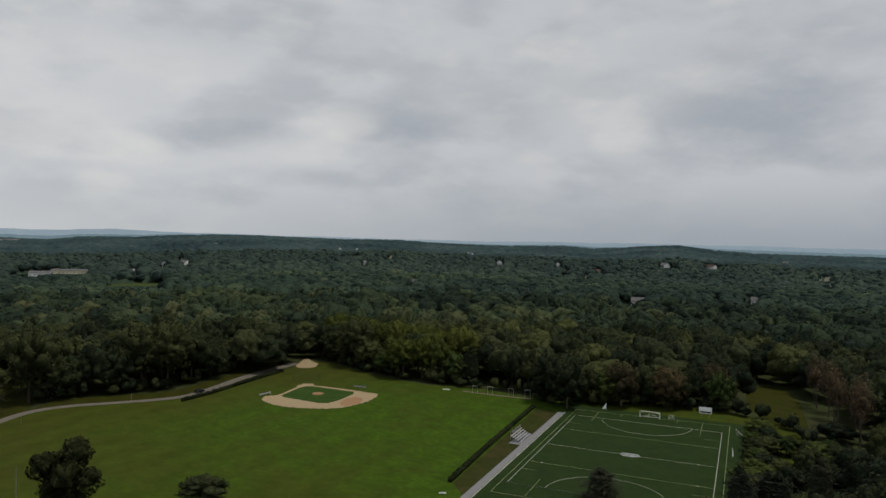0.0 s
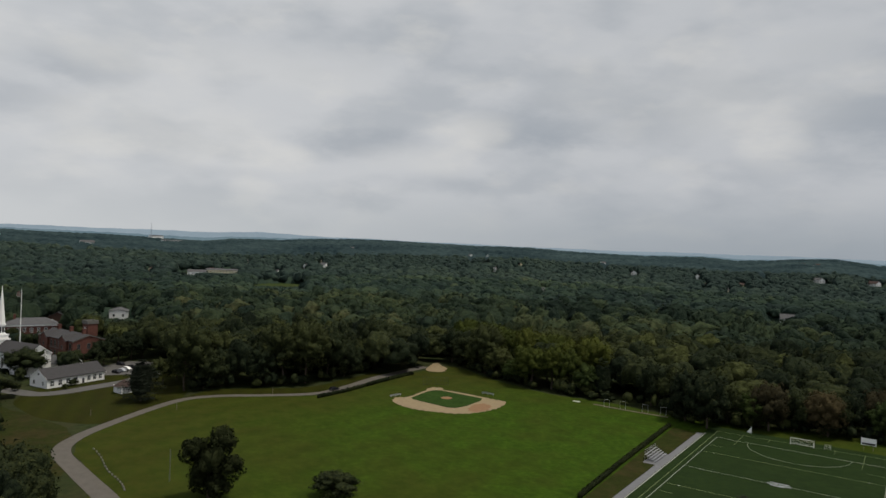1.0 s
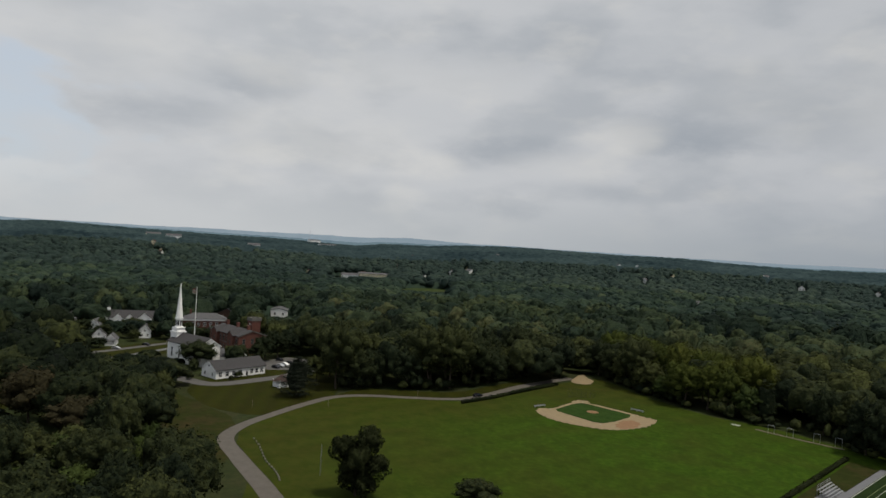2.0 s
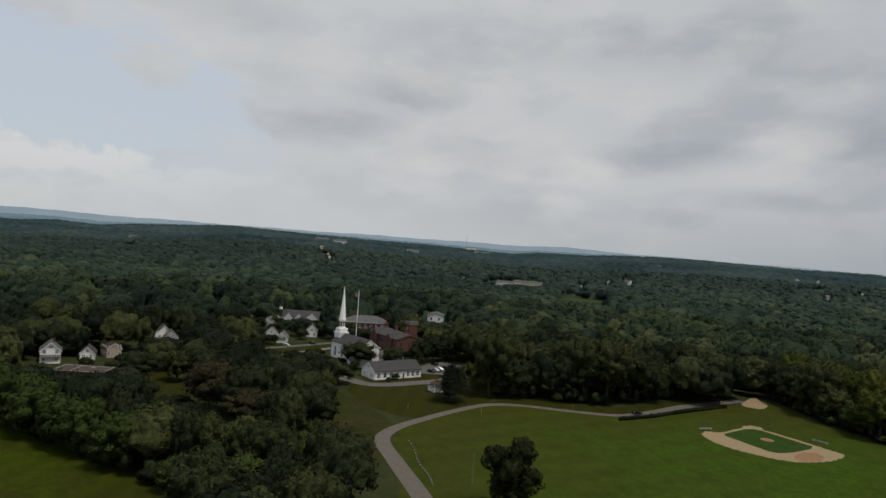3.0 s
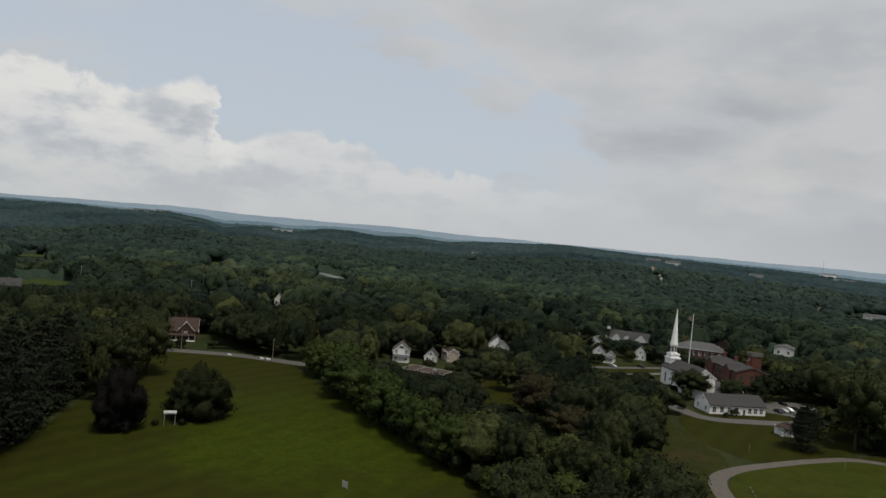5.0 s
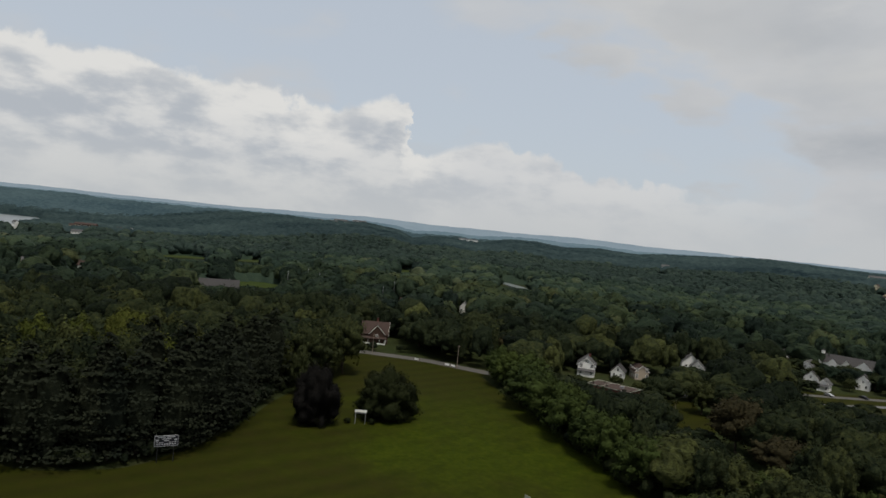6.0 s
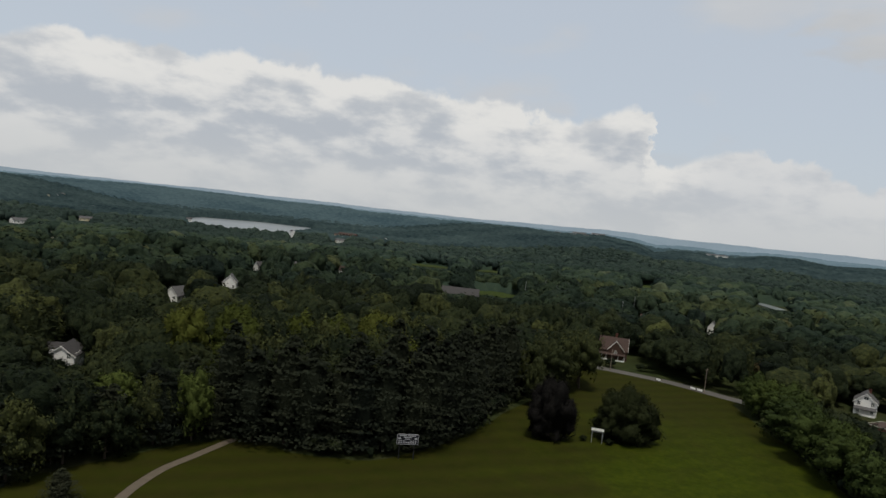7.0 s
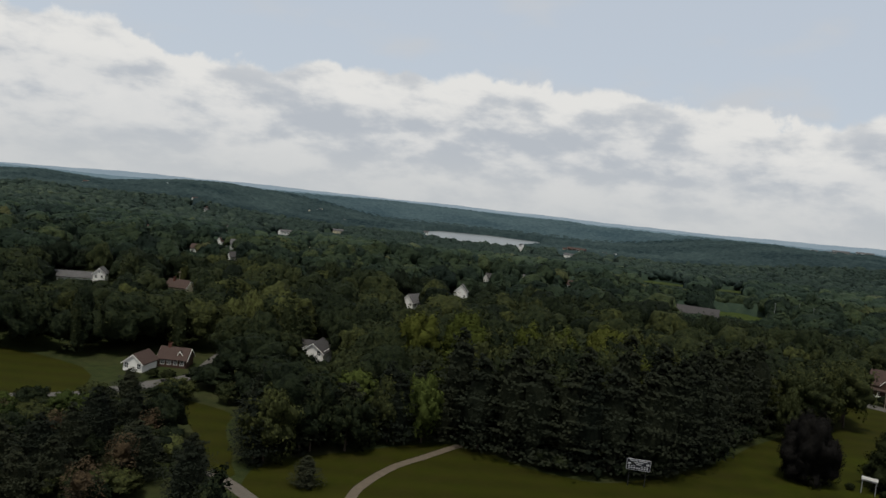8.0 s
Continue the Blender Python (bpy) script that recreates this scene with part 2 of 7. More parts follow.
def lawn(name, a, b, dry, patch=0.03, worn=0.5, stripes=None, lush=None):
    m = Mat(name, 0.95)
    m.bsdf.inputs["Specular IOR Level"].default_value = 0.03
    wide = m.math("ADD", m.math("MULTIPLY", m.noise(patch, 5, 0.6), 0.6), m.math("MULTIPLY", m.noise(patch * 5, 4, 0.6), 0.4))
    small = m.noise(0.5, 5, 0.6)
    blades = m.noise(6.0, 2, 0.5)
    green = m.ramp(m.math("ADD", m.math("MULTIPLY", small, 0.6), m.math("MULTIPLY", blades, 0.4)), [(0.40, a), (0.60, b)])
    c = m.mix(m.math("MULTIPLY", m.ramp(wide, [(0.46, (0, 0, 0)), (0.60, (1, 1, 1))]), worn), green, dry)
    if lush:          # greener middle, browner towards the edges: x, y, inner and outer reach
        lx, ly, r0, r1 = lush
        gap = m.node("ShaderNodeVectorMath")
        gap.operation = "DISTANCE"
        m.link(m.place(), gap.inputs[0])
        gap.inputs[1].default_value = (lx, ly, 0)
        reach = m.math("ADD", gap.outputs["Value"], m.math("MULTIPLY", m.math("SUBTRACT", m.noise(0.035, 5, 0.65), 0.5), 110.0))
        rim = m.math("DIVIDE", m.math("SUBTRACT", reach, r0), r1 - r0)
        c = m.mix(m.math("MULTIPLY", m.ramp(rim, [(0.0, (0, 0, 0)), (1.0, (1, 1, 1))]), 0.85), c, dry)
    mottle = m.ramp(m.noise(0.16, 6, 0.7), [(0.42, (0, 0, 0)), (0.64, (1, 1, 1))])
    c = m.mix(m.math("MULTIPLY", mottle, 0.5), c, tuple(v * 0.6 for v in a))
    if stripes:       # mown bands: direction in radians, width in metres, strength
        turn, wide_m, strong = stripes
        dot = m.node("ShaderNodeVectorMath")
        dot.operation = "DOT_PRODUCT"
        m.link(m.place(), dot.inputs[0])
        k = math.pi / wide_m
        dot.inputs[1].default_value = (math.cos(turn) * k, math.sin(turn) * k, 0)
        band = m.math("ADD", m.math("MULTIPLY", m.math("SINE", m.math("ADD", dot.outputs["Value"], m.math("MULTIPLY", m.noise(0.05, 2), 3.0)), 0.0), 0.5), 0.5)
        c = m.mix(m.math("MULTIPLY", band, strong), c, tuple(v * 1.9 for v in b))
    m.color(c).bump(blades, 0.4, 0.05)
    return m.m


MASS = {}           # leaf mass that belongs to each kind of foliage
GREENS = [(0.05, (0.0081, 0.0124, 0.0078)), (0.30, (0.0162, 0.0229, 0.0118)), (0.60, (0.0302, 0.0371, 0.0157)),
          (0.82, (0.0504, 0.0572, 0.0197)), (1.0, (0.0690, 0.0800, 0.0280))]
# bluer than GREENS: distance haze put into the leaf colour
MID_GREENS = [(0.05, (0.0090, 0.0152, 0.0120)), (0.30, (0.0160, 0.0262, 0.0176)), (0.60, (0.0280, 0.0410, 0.0228)),
              (0.82, (0.0440, 0.0580, 0.0262)), (1.0, (0.0640, 0.0660, 0.0320))]
M_LEAF = foliage("broadleaf_foliage", GREENS)
M_PINE = foliage("pine_foliage", [(0.1, (0.0102, 0.0136, 0.0100)), (0.6, (0.0183, 0.0221, 0.0139)), (1.0, (0.0330, 0.0345, 0.0200))], False, 0.05, leafy=0.20)
# lighter yellow-green leaves, partly a sunlit look put into the colour
M_BRIGHT = foliage("sunny_foliage", [(0.1, (0.0347, 0.0459, 0.0111)), (0.6, (0.0533, 0.0649, 0.0136)), (1.0, (0.0757, 0.0803, 0.0187))])
M_FRESH = foliage("fresh_green_foliage", [(0.1, (0.0205, 0.0315, 0.0110)), (0.6, (0.0430, 0.0600, 0.0160)), (1.0, (0.0760, 0.0940, 0.0240))], leafy=0.30)
M_BRONZE = foliage("bronze_foliage", [(0.1, (0.0239, 0.0223, 0.0123)), (0.6, (0.0508, 0.0418, 0.0205)), (1.0, (0.0746, 0.0568, 0.0274))])
M_PURPLE = foliage("dark_maple_foliage", [(0.1, (0.0064, 0.0064, 0.0064)), (1.0, (0.0144, 0.0128, 0.0112))], False, 0.1)
M_RUST = foliage("rusty_foliage", [(0.1, (0.0420, 0.0310, 0.0190)), (0.6, (0.0680, 0.0500, 0.0300)), (1.0, (0.0820, 0.0640, 0.0400))])
M_WOODS = foliage("woodland_foliage", GREENS, True)
M_MIDWOODS = foliage("hazed_middle_foliage", MID_GREENS, True, 0.1)
# woods farther out: more haze in the colour, paler, bluer and flatter
M_MIDWOODS2 = foliage("hazed_outer_foliage", [(p * 0.9, (r * 0.88 + 0.003, g * 0.95 + 0.004, b * 1.12 + 0.003)) for p, (r, g, b) in MID_GREENS], True, 0.05, 0.7, 0.5)
M_FARWOODS = foliage("hazed_far_foliage", [(0.0, (0.0165, 0.0265, 0.0235)), (0.4, (0.0225, 0.0355, 0.0300)), (0.75, (0.0345, 0.0500, 0.0370)), (1.0, (0.0540, 0.0700, 0.0440))], True, 0.0, 0.6, 0.4)
M_BARK = plain("bark", (0.075, 0.058, 0.045), 0.9, 0, 0.5, 2.0)
M_FLOOR = lawn("woodland_floor", (0.018, 0.026, 0.010), (0.032, 0.040, 0.014), (0.045, 0.038, 0.020), 0.02)
M_LAWN = lawn("ball_field_grass", (0.0182, 0.0395, 0.0033), (0.0335, 0.0610, 0.0050), (0.0325, 0.0325, 0.0062), 0.016, 0.6, (0.35, 7.0, 0.05), (-145, 165, 55, 130))
M_LAWN2 = lawn("meadow_grass", (0.0185, 0.0285, 0.0020), (0.0330, 0.0425, 0.0029), (0.0188, 0.0176, 0.0040), 0.014, 0.55, (1.25, 4.4, 0.07), (-200, -82, 22, 72))
M_INFIELD = lawn("infield_grass", (0.0170, 0.0370, 0.0075), (0.0265, 0.0510, 0.0100), (0.0300, 0.0500, 0.0120), 0.05, 0.3)
M_TURF = lawn("artificial_turf", (0.0124, 0.0232, 0.0075), (0.0166, 0.0291, 0.0083), (0.0158, 0.0266, 0.0083), 0.04, 0.4)
M_DIRT = plain("infield_dirt", (0.2200, 0.1680, 0.0980), 0.95, 0, 0.25, 0.5)
M_CLAY = plain("damp_clay", (0.20, 0.115, 0.06), 0.95, 0, 0.3, 0.6)
M_MEADOW = lawn("pale_meadow_grass", (0.0248, 0.0384, 0.0099), (0.0372, 0.0527, 0.0136), (0.0434, 0.0465, 0.0161), 0.02)
M_VERGE = lawn("dry_verge_grass", (0.0166, 0.0232, 0.0050), (0.0266, 0.0299, 0.0075), (0.0365, 0.0282, 0.0116), 0.06, 0.9)
M_PATH = plain("trodden_path", (0.1015, 0.0840, 0.0644), 0.95, 0, 0.35, 0.5)
M_LANE = plain("sandy_asphalt", (0.0963, 0.0863, 0.0747), 0.95, 0, 0.3, 0.4)
M_ROAD = plain("old_asphalt", (0.0884, 0.0850, 0.0816), 0.9, 0, 0.3, 0.4)
M_WALK = plain("grey_walkway", (0.13, 0.13, 0.14), 0.9, 0, 0.25, 0.6)
M_LINE_W = plain("white_line_paint", (0.27, 0.29, 0.24), 0.8, 0, 0.2, 2.0)
M_LINE_Y = plain("yellow_line_paint", (0.17, 0.20, 0.09), 0.8, 0, 0.2, 2.0)
M_WHITE = plain("white_clapboard", (0.78, 0.78, 0.77), 0.6, 0, 0.12, 0.8)
M_TRIM = plain("white_trim", (0.82, 0.82, 0.80), 0.5, 0, 0.1, 1.5)
M_ROOF = plain("charcoal_shingles", (0.0488, 0.0468, 0.0488), 0.9, 0, 0.35, 1.2)
M_ROOFG = plain("grey_roofing", (0.0828, 0.0828, 0.0864), 0.85, 0, 0.3, 0.6)
M_ROOFB = plain("brown_shingles", (0.056, 0.037, 0.032), 0.9, 0, 0.35, 1.2)
M_BROWN = plain("brown_shingle_wall", (0.065, 0.038, 0.028), 0.85, 0, 0.3, 1.5)
M_CREAM = plain("cream_siding", (0.62, 0.56, 0.40), 0.7, 0, 0.15, 1.0)
M_TAN = plain("faded_tan_siding", (0.40, 0.335, 0.27), 0.75, 0, 0.2, 1.0)
M_METAL = plain("weathered_aluminium", (0.34, 0.35, 0.37), 0.45, 0.6, 0.2, 2.0)
M_POLE = plain("weathered_wood", (0.22, 0.18, 0.15), 0.9, 0, 0.3, 2.0)
M_DARK = plain("dark_paint", (0.02, 0.021, 0.024), 0.5, 0, 0.3, 2.0)
M_SCORE = plain("pale_score_panel", (0.34, 0.35, 0.38), 0.6, 0, 0.2, 2.0)
M_NAVY = plain("navy_board", (0.010, 0.012, 0.020), 0.5, 0, 0.3, 1.0)
M_RED = plain("red_cloth", (0.1750, 0.0150, 0.0175), 0.8)
M_HEDGE = foliage("hedge_foliage", [(0.1, (0.0095, 0.0137, 0.0062)), (1.0, (0.0255, 0.0302, 0.0115))], False, 0.1, leafy=0.30)
M_STONE = plain("granite", (0.1375, 0.1320, 0.1210), 0.85, 0, 0.35, 1.5)
gl = Mat("window_glass", 0.08)
gl.bsdf.inputs["Base Color"].default_value = (0.02, 0.025, 0.03, 1)
gl.bsdf.inputs["Specular IOR Level"].default_value = 0.5
M_GLASS = gl.m
wt = Mat("lake_water", 0.28)
wt.bsdf.inputs["Specular IOR Level"].default_value = 0.5
wt.color(wt.ramp(wt.noise(0.01, 3), [(0.35, (0.10, 0.12, 0.13)), (0.7, (0.15, 0.165, 0.17))]))
wt.bump(wt.noise(0.15, 3), 0.1, 0.3)
M_WATER = wt.m


def brickwork():
    m = Mat("red_brick", 0.9)
    n = m.math("ADD", m.math("MULTIPLY", m.noise(0.7, 5), 0.5), m.math("MULTIPLY", m.noise(9.0, 2), 0.5))
    m.color(m.ramp(n, [(0.3, (0.066, 0.028, 0.022)), (0.55, (0.110, 0.045, 0.034)), (0.75, (0.15, 0.068, 0.05))]))
    m.bump(m.noise(14.0, 2), 0.3, 0.02)
    return m.m


M_BRICK = brickwork()


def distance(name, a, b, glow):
    """Far wooded hills as a plain backdrop: haze put into the colour, with a faint added glow."""
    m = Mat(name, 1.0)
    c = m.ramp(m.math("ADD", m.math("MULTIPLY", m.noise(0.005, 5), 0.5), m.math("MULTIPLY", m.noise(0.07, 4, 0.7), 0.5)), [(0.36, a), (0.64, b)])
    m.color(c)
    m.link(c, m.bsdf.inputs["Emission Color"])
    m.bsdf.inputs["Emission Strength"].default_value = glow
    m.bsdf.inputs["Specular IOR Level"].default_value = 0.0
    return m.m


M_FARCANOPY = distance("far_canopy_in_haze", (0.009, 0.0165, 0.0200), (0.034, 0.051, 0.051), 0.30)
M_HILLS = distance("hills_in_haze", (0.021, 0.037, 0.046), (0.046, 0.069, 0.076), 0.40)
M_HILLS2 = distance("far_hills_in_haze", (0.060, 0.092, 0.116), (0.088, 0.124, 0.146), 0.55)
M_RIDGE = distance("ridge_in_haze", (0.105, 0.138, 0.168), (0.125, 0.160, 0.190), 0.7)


# ---- building helpers ----
def mesh_of(name, v, faces, mat, smooth=False, leaf_tone=None, normals=None):
    """A mesh from vertex rows and equal-sided faces."""
    v, faces = np.asarray(v, np.float32), np.asarray(faces, np.int32)
    me = bpy.data.meshes.new(name)
    k = faces.shape[1]
    me.vertices.add(len(v))
    me.vertices.foreach_set("co", v.ravel())
    me.loops.add(faces.size)
    me.loops.foreach_set("vertex_index", faces.ravel())
    me.polygons.add(len(faces))
    me.polygons.foreach_set("loop_start", np.arange(0, faces.size, k, dtype=np.int32))
    if smooth:
        me.polygons.foreach_set("use_smooth", np.ones(len(faces), bool))
    if leaf_tone is not None:
        at = me.attributes.new("leaf_tone", "FLOAT", "POINT")
        at.data.foreach_set("value", np.asarray(leaf_tone, np.float32))
    me.update(calc_edges=True)
    me.validate()
    me.materials.append(mat)
    if normals is not None:       # leaves take the light of the clump that they sit on
        me.normals_split_custom_set_from_vertices(np.asarray(normals, np.float32))
    return me


def data_of(name, bm, mat):
    bmesh.ops.recalc_face_normals(bm, faces=bm.faces)
    me = bpy.data.meshes.new(name)
    bm.to_mesh(me)
    bm.free()
    me.materials.append(mat)
    return me


def part(name, bm, mat, parent=None, label="", m=None):
    """One mesh object under a thing or a part; bm may also be mesh data."""
    me = data_of(name, bm, mat) if isinstance(bm, bmesh.types.BMesh) else bm
    ob = new(name, me)
    if parent is not None:
        ob.parent = parent
    if m is not None:
        ob.matrix_basis = m
    return tagged(ob, label) if label else ob


def thing(name, label, category, m=None, group="", kind=""):
    ob = new(name)
    if m is not None:
        ob.matrix_basis = m
    return tagged(ob, label, category, group, kind)


def box(bm, x0, x1, y0, y1, z0, z1):
    m = Matrix.Translation(((x0 + x1) / 2, (y0 + y1) / 2, (z0 + z1) / 2)) @ Matrix.Diagonal((x1 - x0, y1 - y0, z1 - z0, 1))
    bmesh.ops.create_cube(bm, size=1.0, matrix=m)
    return bm


def boxes(*rows):
    bm = bmesh.new()
    for r in rows:
        box(bm, *r)
    return bm


def rod(bm, a, b, r0, r1=None, seg=8):
    a, b = Vector(a), Vector(b)
    turn = (b - a).to_track_quat("Z", "Y").to_matrix().to_4x4()
    bmesh.ops.create_cone(bm, cap_ends=True, segments=seg, radius1=r0, radius2=r0 if r1 is None else r1,
                          depth=(b - a).length, matrix=Matrix.Translation((a + b) / 2) @ turn)
    return bm


def rods(*rows):
    bm = bmesh.new()
    for r in rows:
        rod(bm, *r)
    return bm


def prism(profile, y0, y1):
    """A solid with a profile in x and z, drawn out along y."""
    bm = bmesh.new()
    a = [bm.verts.new((x, y0, z)) for x, z in profile]
    b = [bm.verts.new((x, y1, z)) for x, z in profile]
    bm.faces.new(a)
    bm.faces.new(b[::-1])
    n = len(a)
    for i in range(n):
        bm.faces.new((a[i], b[i], b[(i + 1) % n], a[(i + 1) % n]))
    return bm


def ragged(outline):
    """Soft curves get a slightly uneven edge; straight outlines stay."""
    if len(outline) < 20:
        return outline
    return [(x + 0.5 * math.sin(1.9 * y + 0.7 * x), y + 0.5 * math.sin(2.3 * x + 0.4 * y)) for x, y in outline]


def slab(outline, z0, z1):
    """A flat sheet with thickness from an outline in plan."""
    bm = bmesh.new()
    f = bm.faces.new([bm.verts.new((x, y, z1)) for x, y in ragged(outline)])
    g = bmesh.ops.extrude_face_region(bm, geom=[f])
    bmesh.ops.translate(bm, vec=(0, 0, z0 - z1), verts=[q for q in g["geom"] if isinstance(q, bmesh.types.BMVert)])
    bmesh.ops.triangulate(bm, faces=[q for q in bm.faces if len(q.verts) > 4])
    return bm


def smooth_line(points, n=8, closed=False):
    """Points along a soft curve through the given ones."""
    p = [Vector((*q, 0)) for q in points]
    out = []
    last = len(p) if closed else len(p) - 1
    for i in range(last):
        if closed:
            a, b, c, d = (p[(i + k) % len(p)] for k in (-1, 0, 1, 2))
        else:
            a, b, c, d = p[max(i - 1, 0)], p[i], p[i + 1], p[min(i + 2, len(p) - 1)]
        for s in range(n):
            t = s / n
            q = 0.5 * (2 * b + (c - a) * t + (2 * a - 5 * b + 4 * c - d) * t * t + (3 * b - a - 3 * c + d) * t ** 3)
            out.append((q.x, q.y))
    if not closed:
        out.append((p[-1].x, p[-1].y))
    return out


def ribbon(points, width, z0, z1, n=8):
    """A strip of road along a curve; width may be a list, one for each point."""
    line = smooth_line(points, n)
    ws = width if isinstance(width, (list, tuple)) else [width] * len(points)
    bm = bmesh.new()
    rows = []
    for i, (x, y) in enumerate(line):
        u = i / n
        k = min(int(u), len(ws) - 2)
        w = ws[k] + (ws[k + 1] - ws[k]) * (u - k)
        ax, ay = line[max(i - 1, 0)]
        bx2, by2 = line[min(i + 1, len(line) - 1)]
        nx, ny = -(by2 - ay), bx2 - ax
        l = math.hypot(nx, ny) or 1
        nx, ny = nx / l * w / 2, ny / l * w / 2
        rows.append([bm.verts.new((x + s * nx, y + s * ny, z)) for s, z in ((1, z0), (1, z1), (-1, z1), (-1, z0))])
    for a, b in zip(rows, rows[1:]):
        for j in range(3):
            bm.faces.new((a[j], b[j], b[j + 1], a[j + 1]))
    return bm


# ---- ground ----
def step(v, a, b):
    v = np.clip((np.asarray(v, float) - a) / (b - a), 0, 1)
    return v * v * (3 - 2 * v)


# crests fitted to the skyline from the camera: bearing and height over the horizon, in degrees
MID_AZ = (0, 10, 18, 21, 23.5, 26, 28, 30, 32.5, 37, 42, 46, 51, 56, 58.5, 61, 64, 66, 70, 72, 75, 79, 84, 88, 93, 95, 98, 102, 104, 107, 110, 112, 114, 116.8, 118.7,
          120.5, 122, 123.3, 126, 129.5, 132, 137, 141, 144.5, 148, 152, 158, 162, 168, 172, 175, 178, 181, 183.3, 185.6, 187.5, 191, 206)
MID_EL = (-.5, -.48, -.4, -.25, .05, -.06, -.24, -.37, -.16, -.27, -.2, 0, .02, .18, .22, .17, .02, -.15, -.25, -.5, -.4, -.25, -.2, -.1, .05, .1, -.12, -.35, -.55, -.4, -.55, -.3, -.32, -.78, -.63,
          -.72, -1.04, -.5, -.2, -.35, -.25, -.3, -.22, -.35, -.22, -.29, -.2, -.17, -.29, -.42, -.23, -.34, -.71, -.98, -.8, -.63, -.9, -.9)
FAR_AZ = (0, 10, 24, 32, 40, 46, 62, 68, 72, 78, 85, 90, 95, 98, 102, 106, 110, 114, 120, 126, 130, 135, 141, 150, 158, 166, 171, 176, 180, 184, 187, 190, 206)
FAR_EL = (.05, .05, .12, .1, .02, .05, .2, .35, .2, .2, .18, .15, .15, .2, .15, .25, .28, .18, .17, .28, .18, .05, 0, .05, .07, -.02, .03, -.06, -.1, -.19, -.33, -.45, -.5)


def terrain(x, y):
    """Height of the land: level round the fields, then rolling up to a wooded crest and a second one behind it."""
    x, y = np.asarray(x, float), np.asarray(y, float)
    d = np.hypot(x, y)
    az = np.degrees(np.arctan2(-x, y)) % 360
    roll = (np.sin(x / 310 + 1.3) * np.cos(y / 370 - 0.4) + 0.6 * np.sin((x + y) / 190 + 2.0)
            + 0.5 * np.sin((x - 1.7 * y) / 260 + 0.7))
    mid_el, far_el = np.interp(az, MID_AZ, MID_EL), np.interp(az, FAR_AZ, FAR_EL)
    reach = 2300 + 450 * np.exp(-((az - 158) / 15) ** 2)
    rise = step(d, 820, reach)
    z = (45 + reach * np.tan(np.radians(mid_el))) * rise * step(d, reach + 800, reach + 100)
    z = z + roll * 6.5 * step(d, 560, 1250) * (1 - 0.75 * rise)
    z = z + (43 + 3650 * np.tan(np.radians(0.5 * (mid_el + far_el) - 0.05))) * step(d, 3000, 3650) * step(d, 4550, 3750)
    along, aside = -0.449 * x - 0.893 * y, 0.893 * x - 0.449 * y   # a valley with a lake
    k = step(along, 640, 1120) * step(along, 2720, 2330) * step(np.abs(aside), 760, 320)
    return z * (1 - k) - 20.0 * k


def polar_sheet(name, radii, azimuths, height, mat, closed):
    az = np.radians(np.asarray(azimuths, float))
    r = np.asarray(radii, float)
    R2, A2 = np.meshgrid(r, az, indexing="ij")
    x, y = -np.sin(A2) * R2, np.cos(A2) * R2
    v = np.stack([x, y, height(x, y)], -1).reshape(-1, 3)
    n, k = len(r), len(az)
    i, j = np.meshgrid(np.arange(n - 1), np.arange(k if closed else k - 1), indexing="ij")
    j2 = (j + 1) % k
    f = np.stack([i * k + j, i * k + j2, (i + 1) * k + j2, (i + 1) * k + j], -1).reshape(-1, 4)
    return mesh_of(name, v, f, mat, True)


ground = new("ground", polar_sheet("ground", np.concatenate([[0.01, 60, 150, 300, 450], np.geomspace(550, 4930, 80)]),
                                   np.arange(0, 360, 1.25), terrain, M_FLOOR, True))
tagged(ground, "wooded ground with leaf litter and grass", "ground", kind="structure")

LAWN_A = [(-170, 30), (-201, 36), (-221, 36), (-236, 41), (-249, 53), (-260, 66), (-271, 82), (-272, 96), (-265, 113), (-257, 131),
          (-259, 147), (-270, 172), (-284, 209), (-287, 228), (-247, 225), (-213, 226), (-189, 237), (-160, 242), (-146, 250), (-100, 278),
          (-62, 262), (-40, 200), (-30, 120), (-20, 20), (-90, 8), (-140, 20)]
LAWN_B = [(-282, -129), (-252, -99), (-223, -69), (-207, -51), (-187, -31), (-150, -22), (-70, -15), (-45, -60), (-36, -110), (-38, -152),
          (-60, -162), (-90, -166), (-104, -148), (-121, -138), (-157, -146), (-190, -160), (-230, -174), (-272, -192), (-292, -163), (-288, -131)]
GLADES = {  # smaller clearings: outline in plan
    "churchyard": [(-255, 40), (-285, 28), (-312, 34), (-340, 70), (-338, 95), (-300, 92), (-268, 80), (-250, 62)],
    "common": [(-370, -14), (-392, -16), (-412, 4), (-428, 32), (-402, 34), (-374, 12)],
    "side_meadow": [(-26, -206), (-39, -192), (-37, -180), (-36, -153), (-31, -155), (-29, -181), (-24, -198)],
    "paddock": [(45, -270), (7, -246), (-3, -228), (3, -206), (45, -200)],
    "lane_verge": [(-272, 80), (-285, 98), (-279, 118), (-273, 136), (-279, 155), (-290, 182), (-280, 180), (-266, 150), (-259, 132), (-265, 113), (-272, 96)],
    "rough_clearing": [(-104, 329), (-103, 341), (-92, 345), (-76, 313), (-62, 272), (-64, 259), (-71, 258), (-81, 279), (-93, 300)],
    "yard": [(-300, -62), (-320, -50), (-302, -42), (-284, -33), (-270, -35), (-269, -45), (-286, -54)],
}
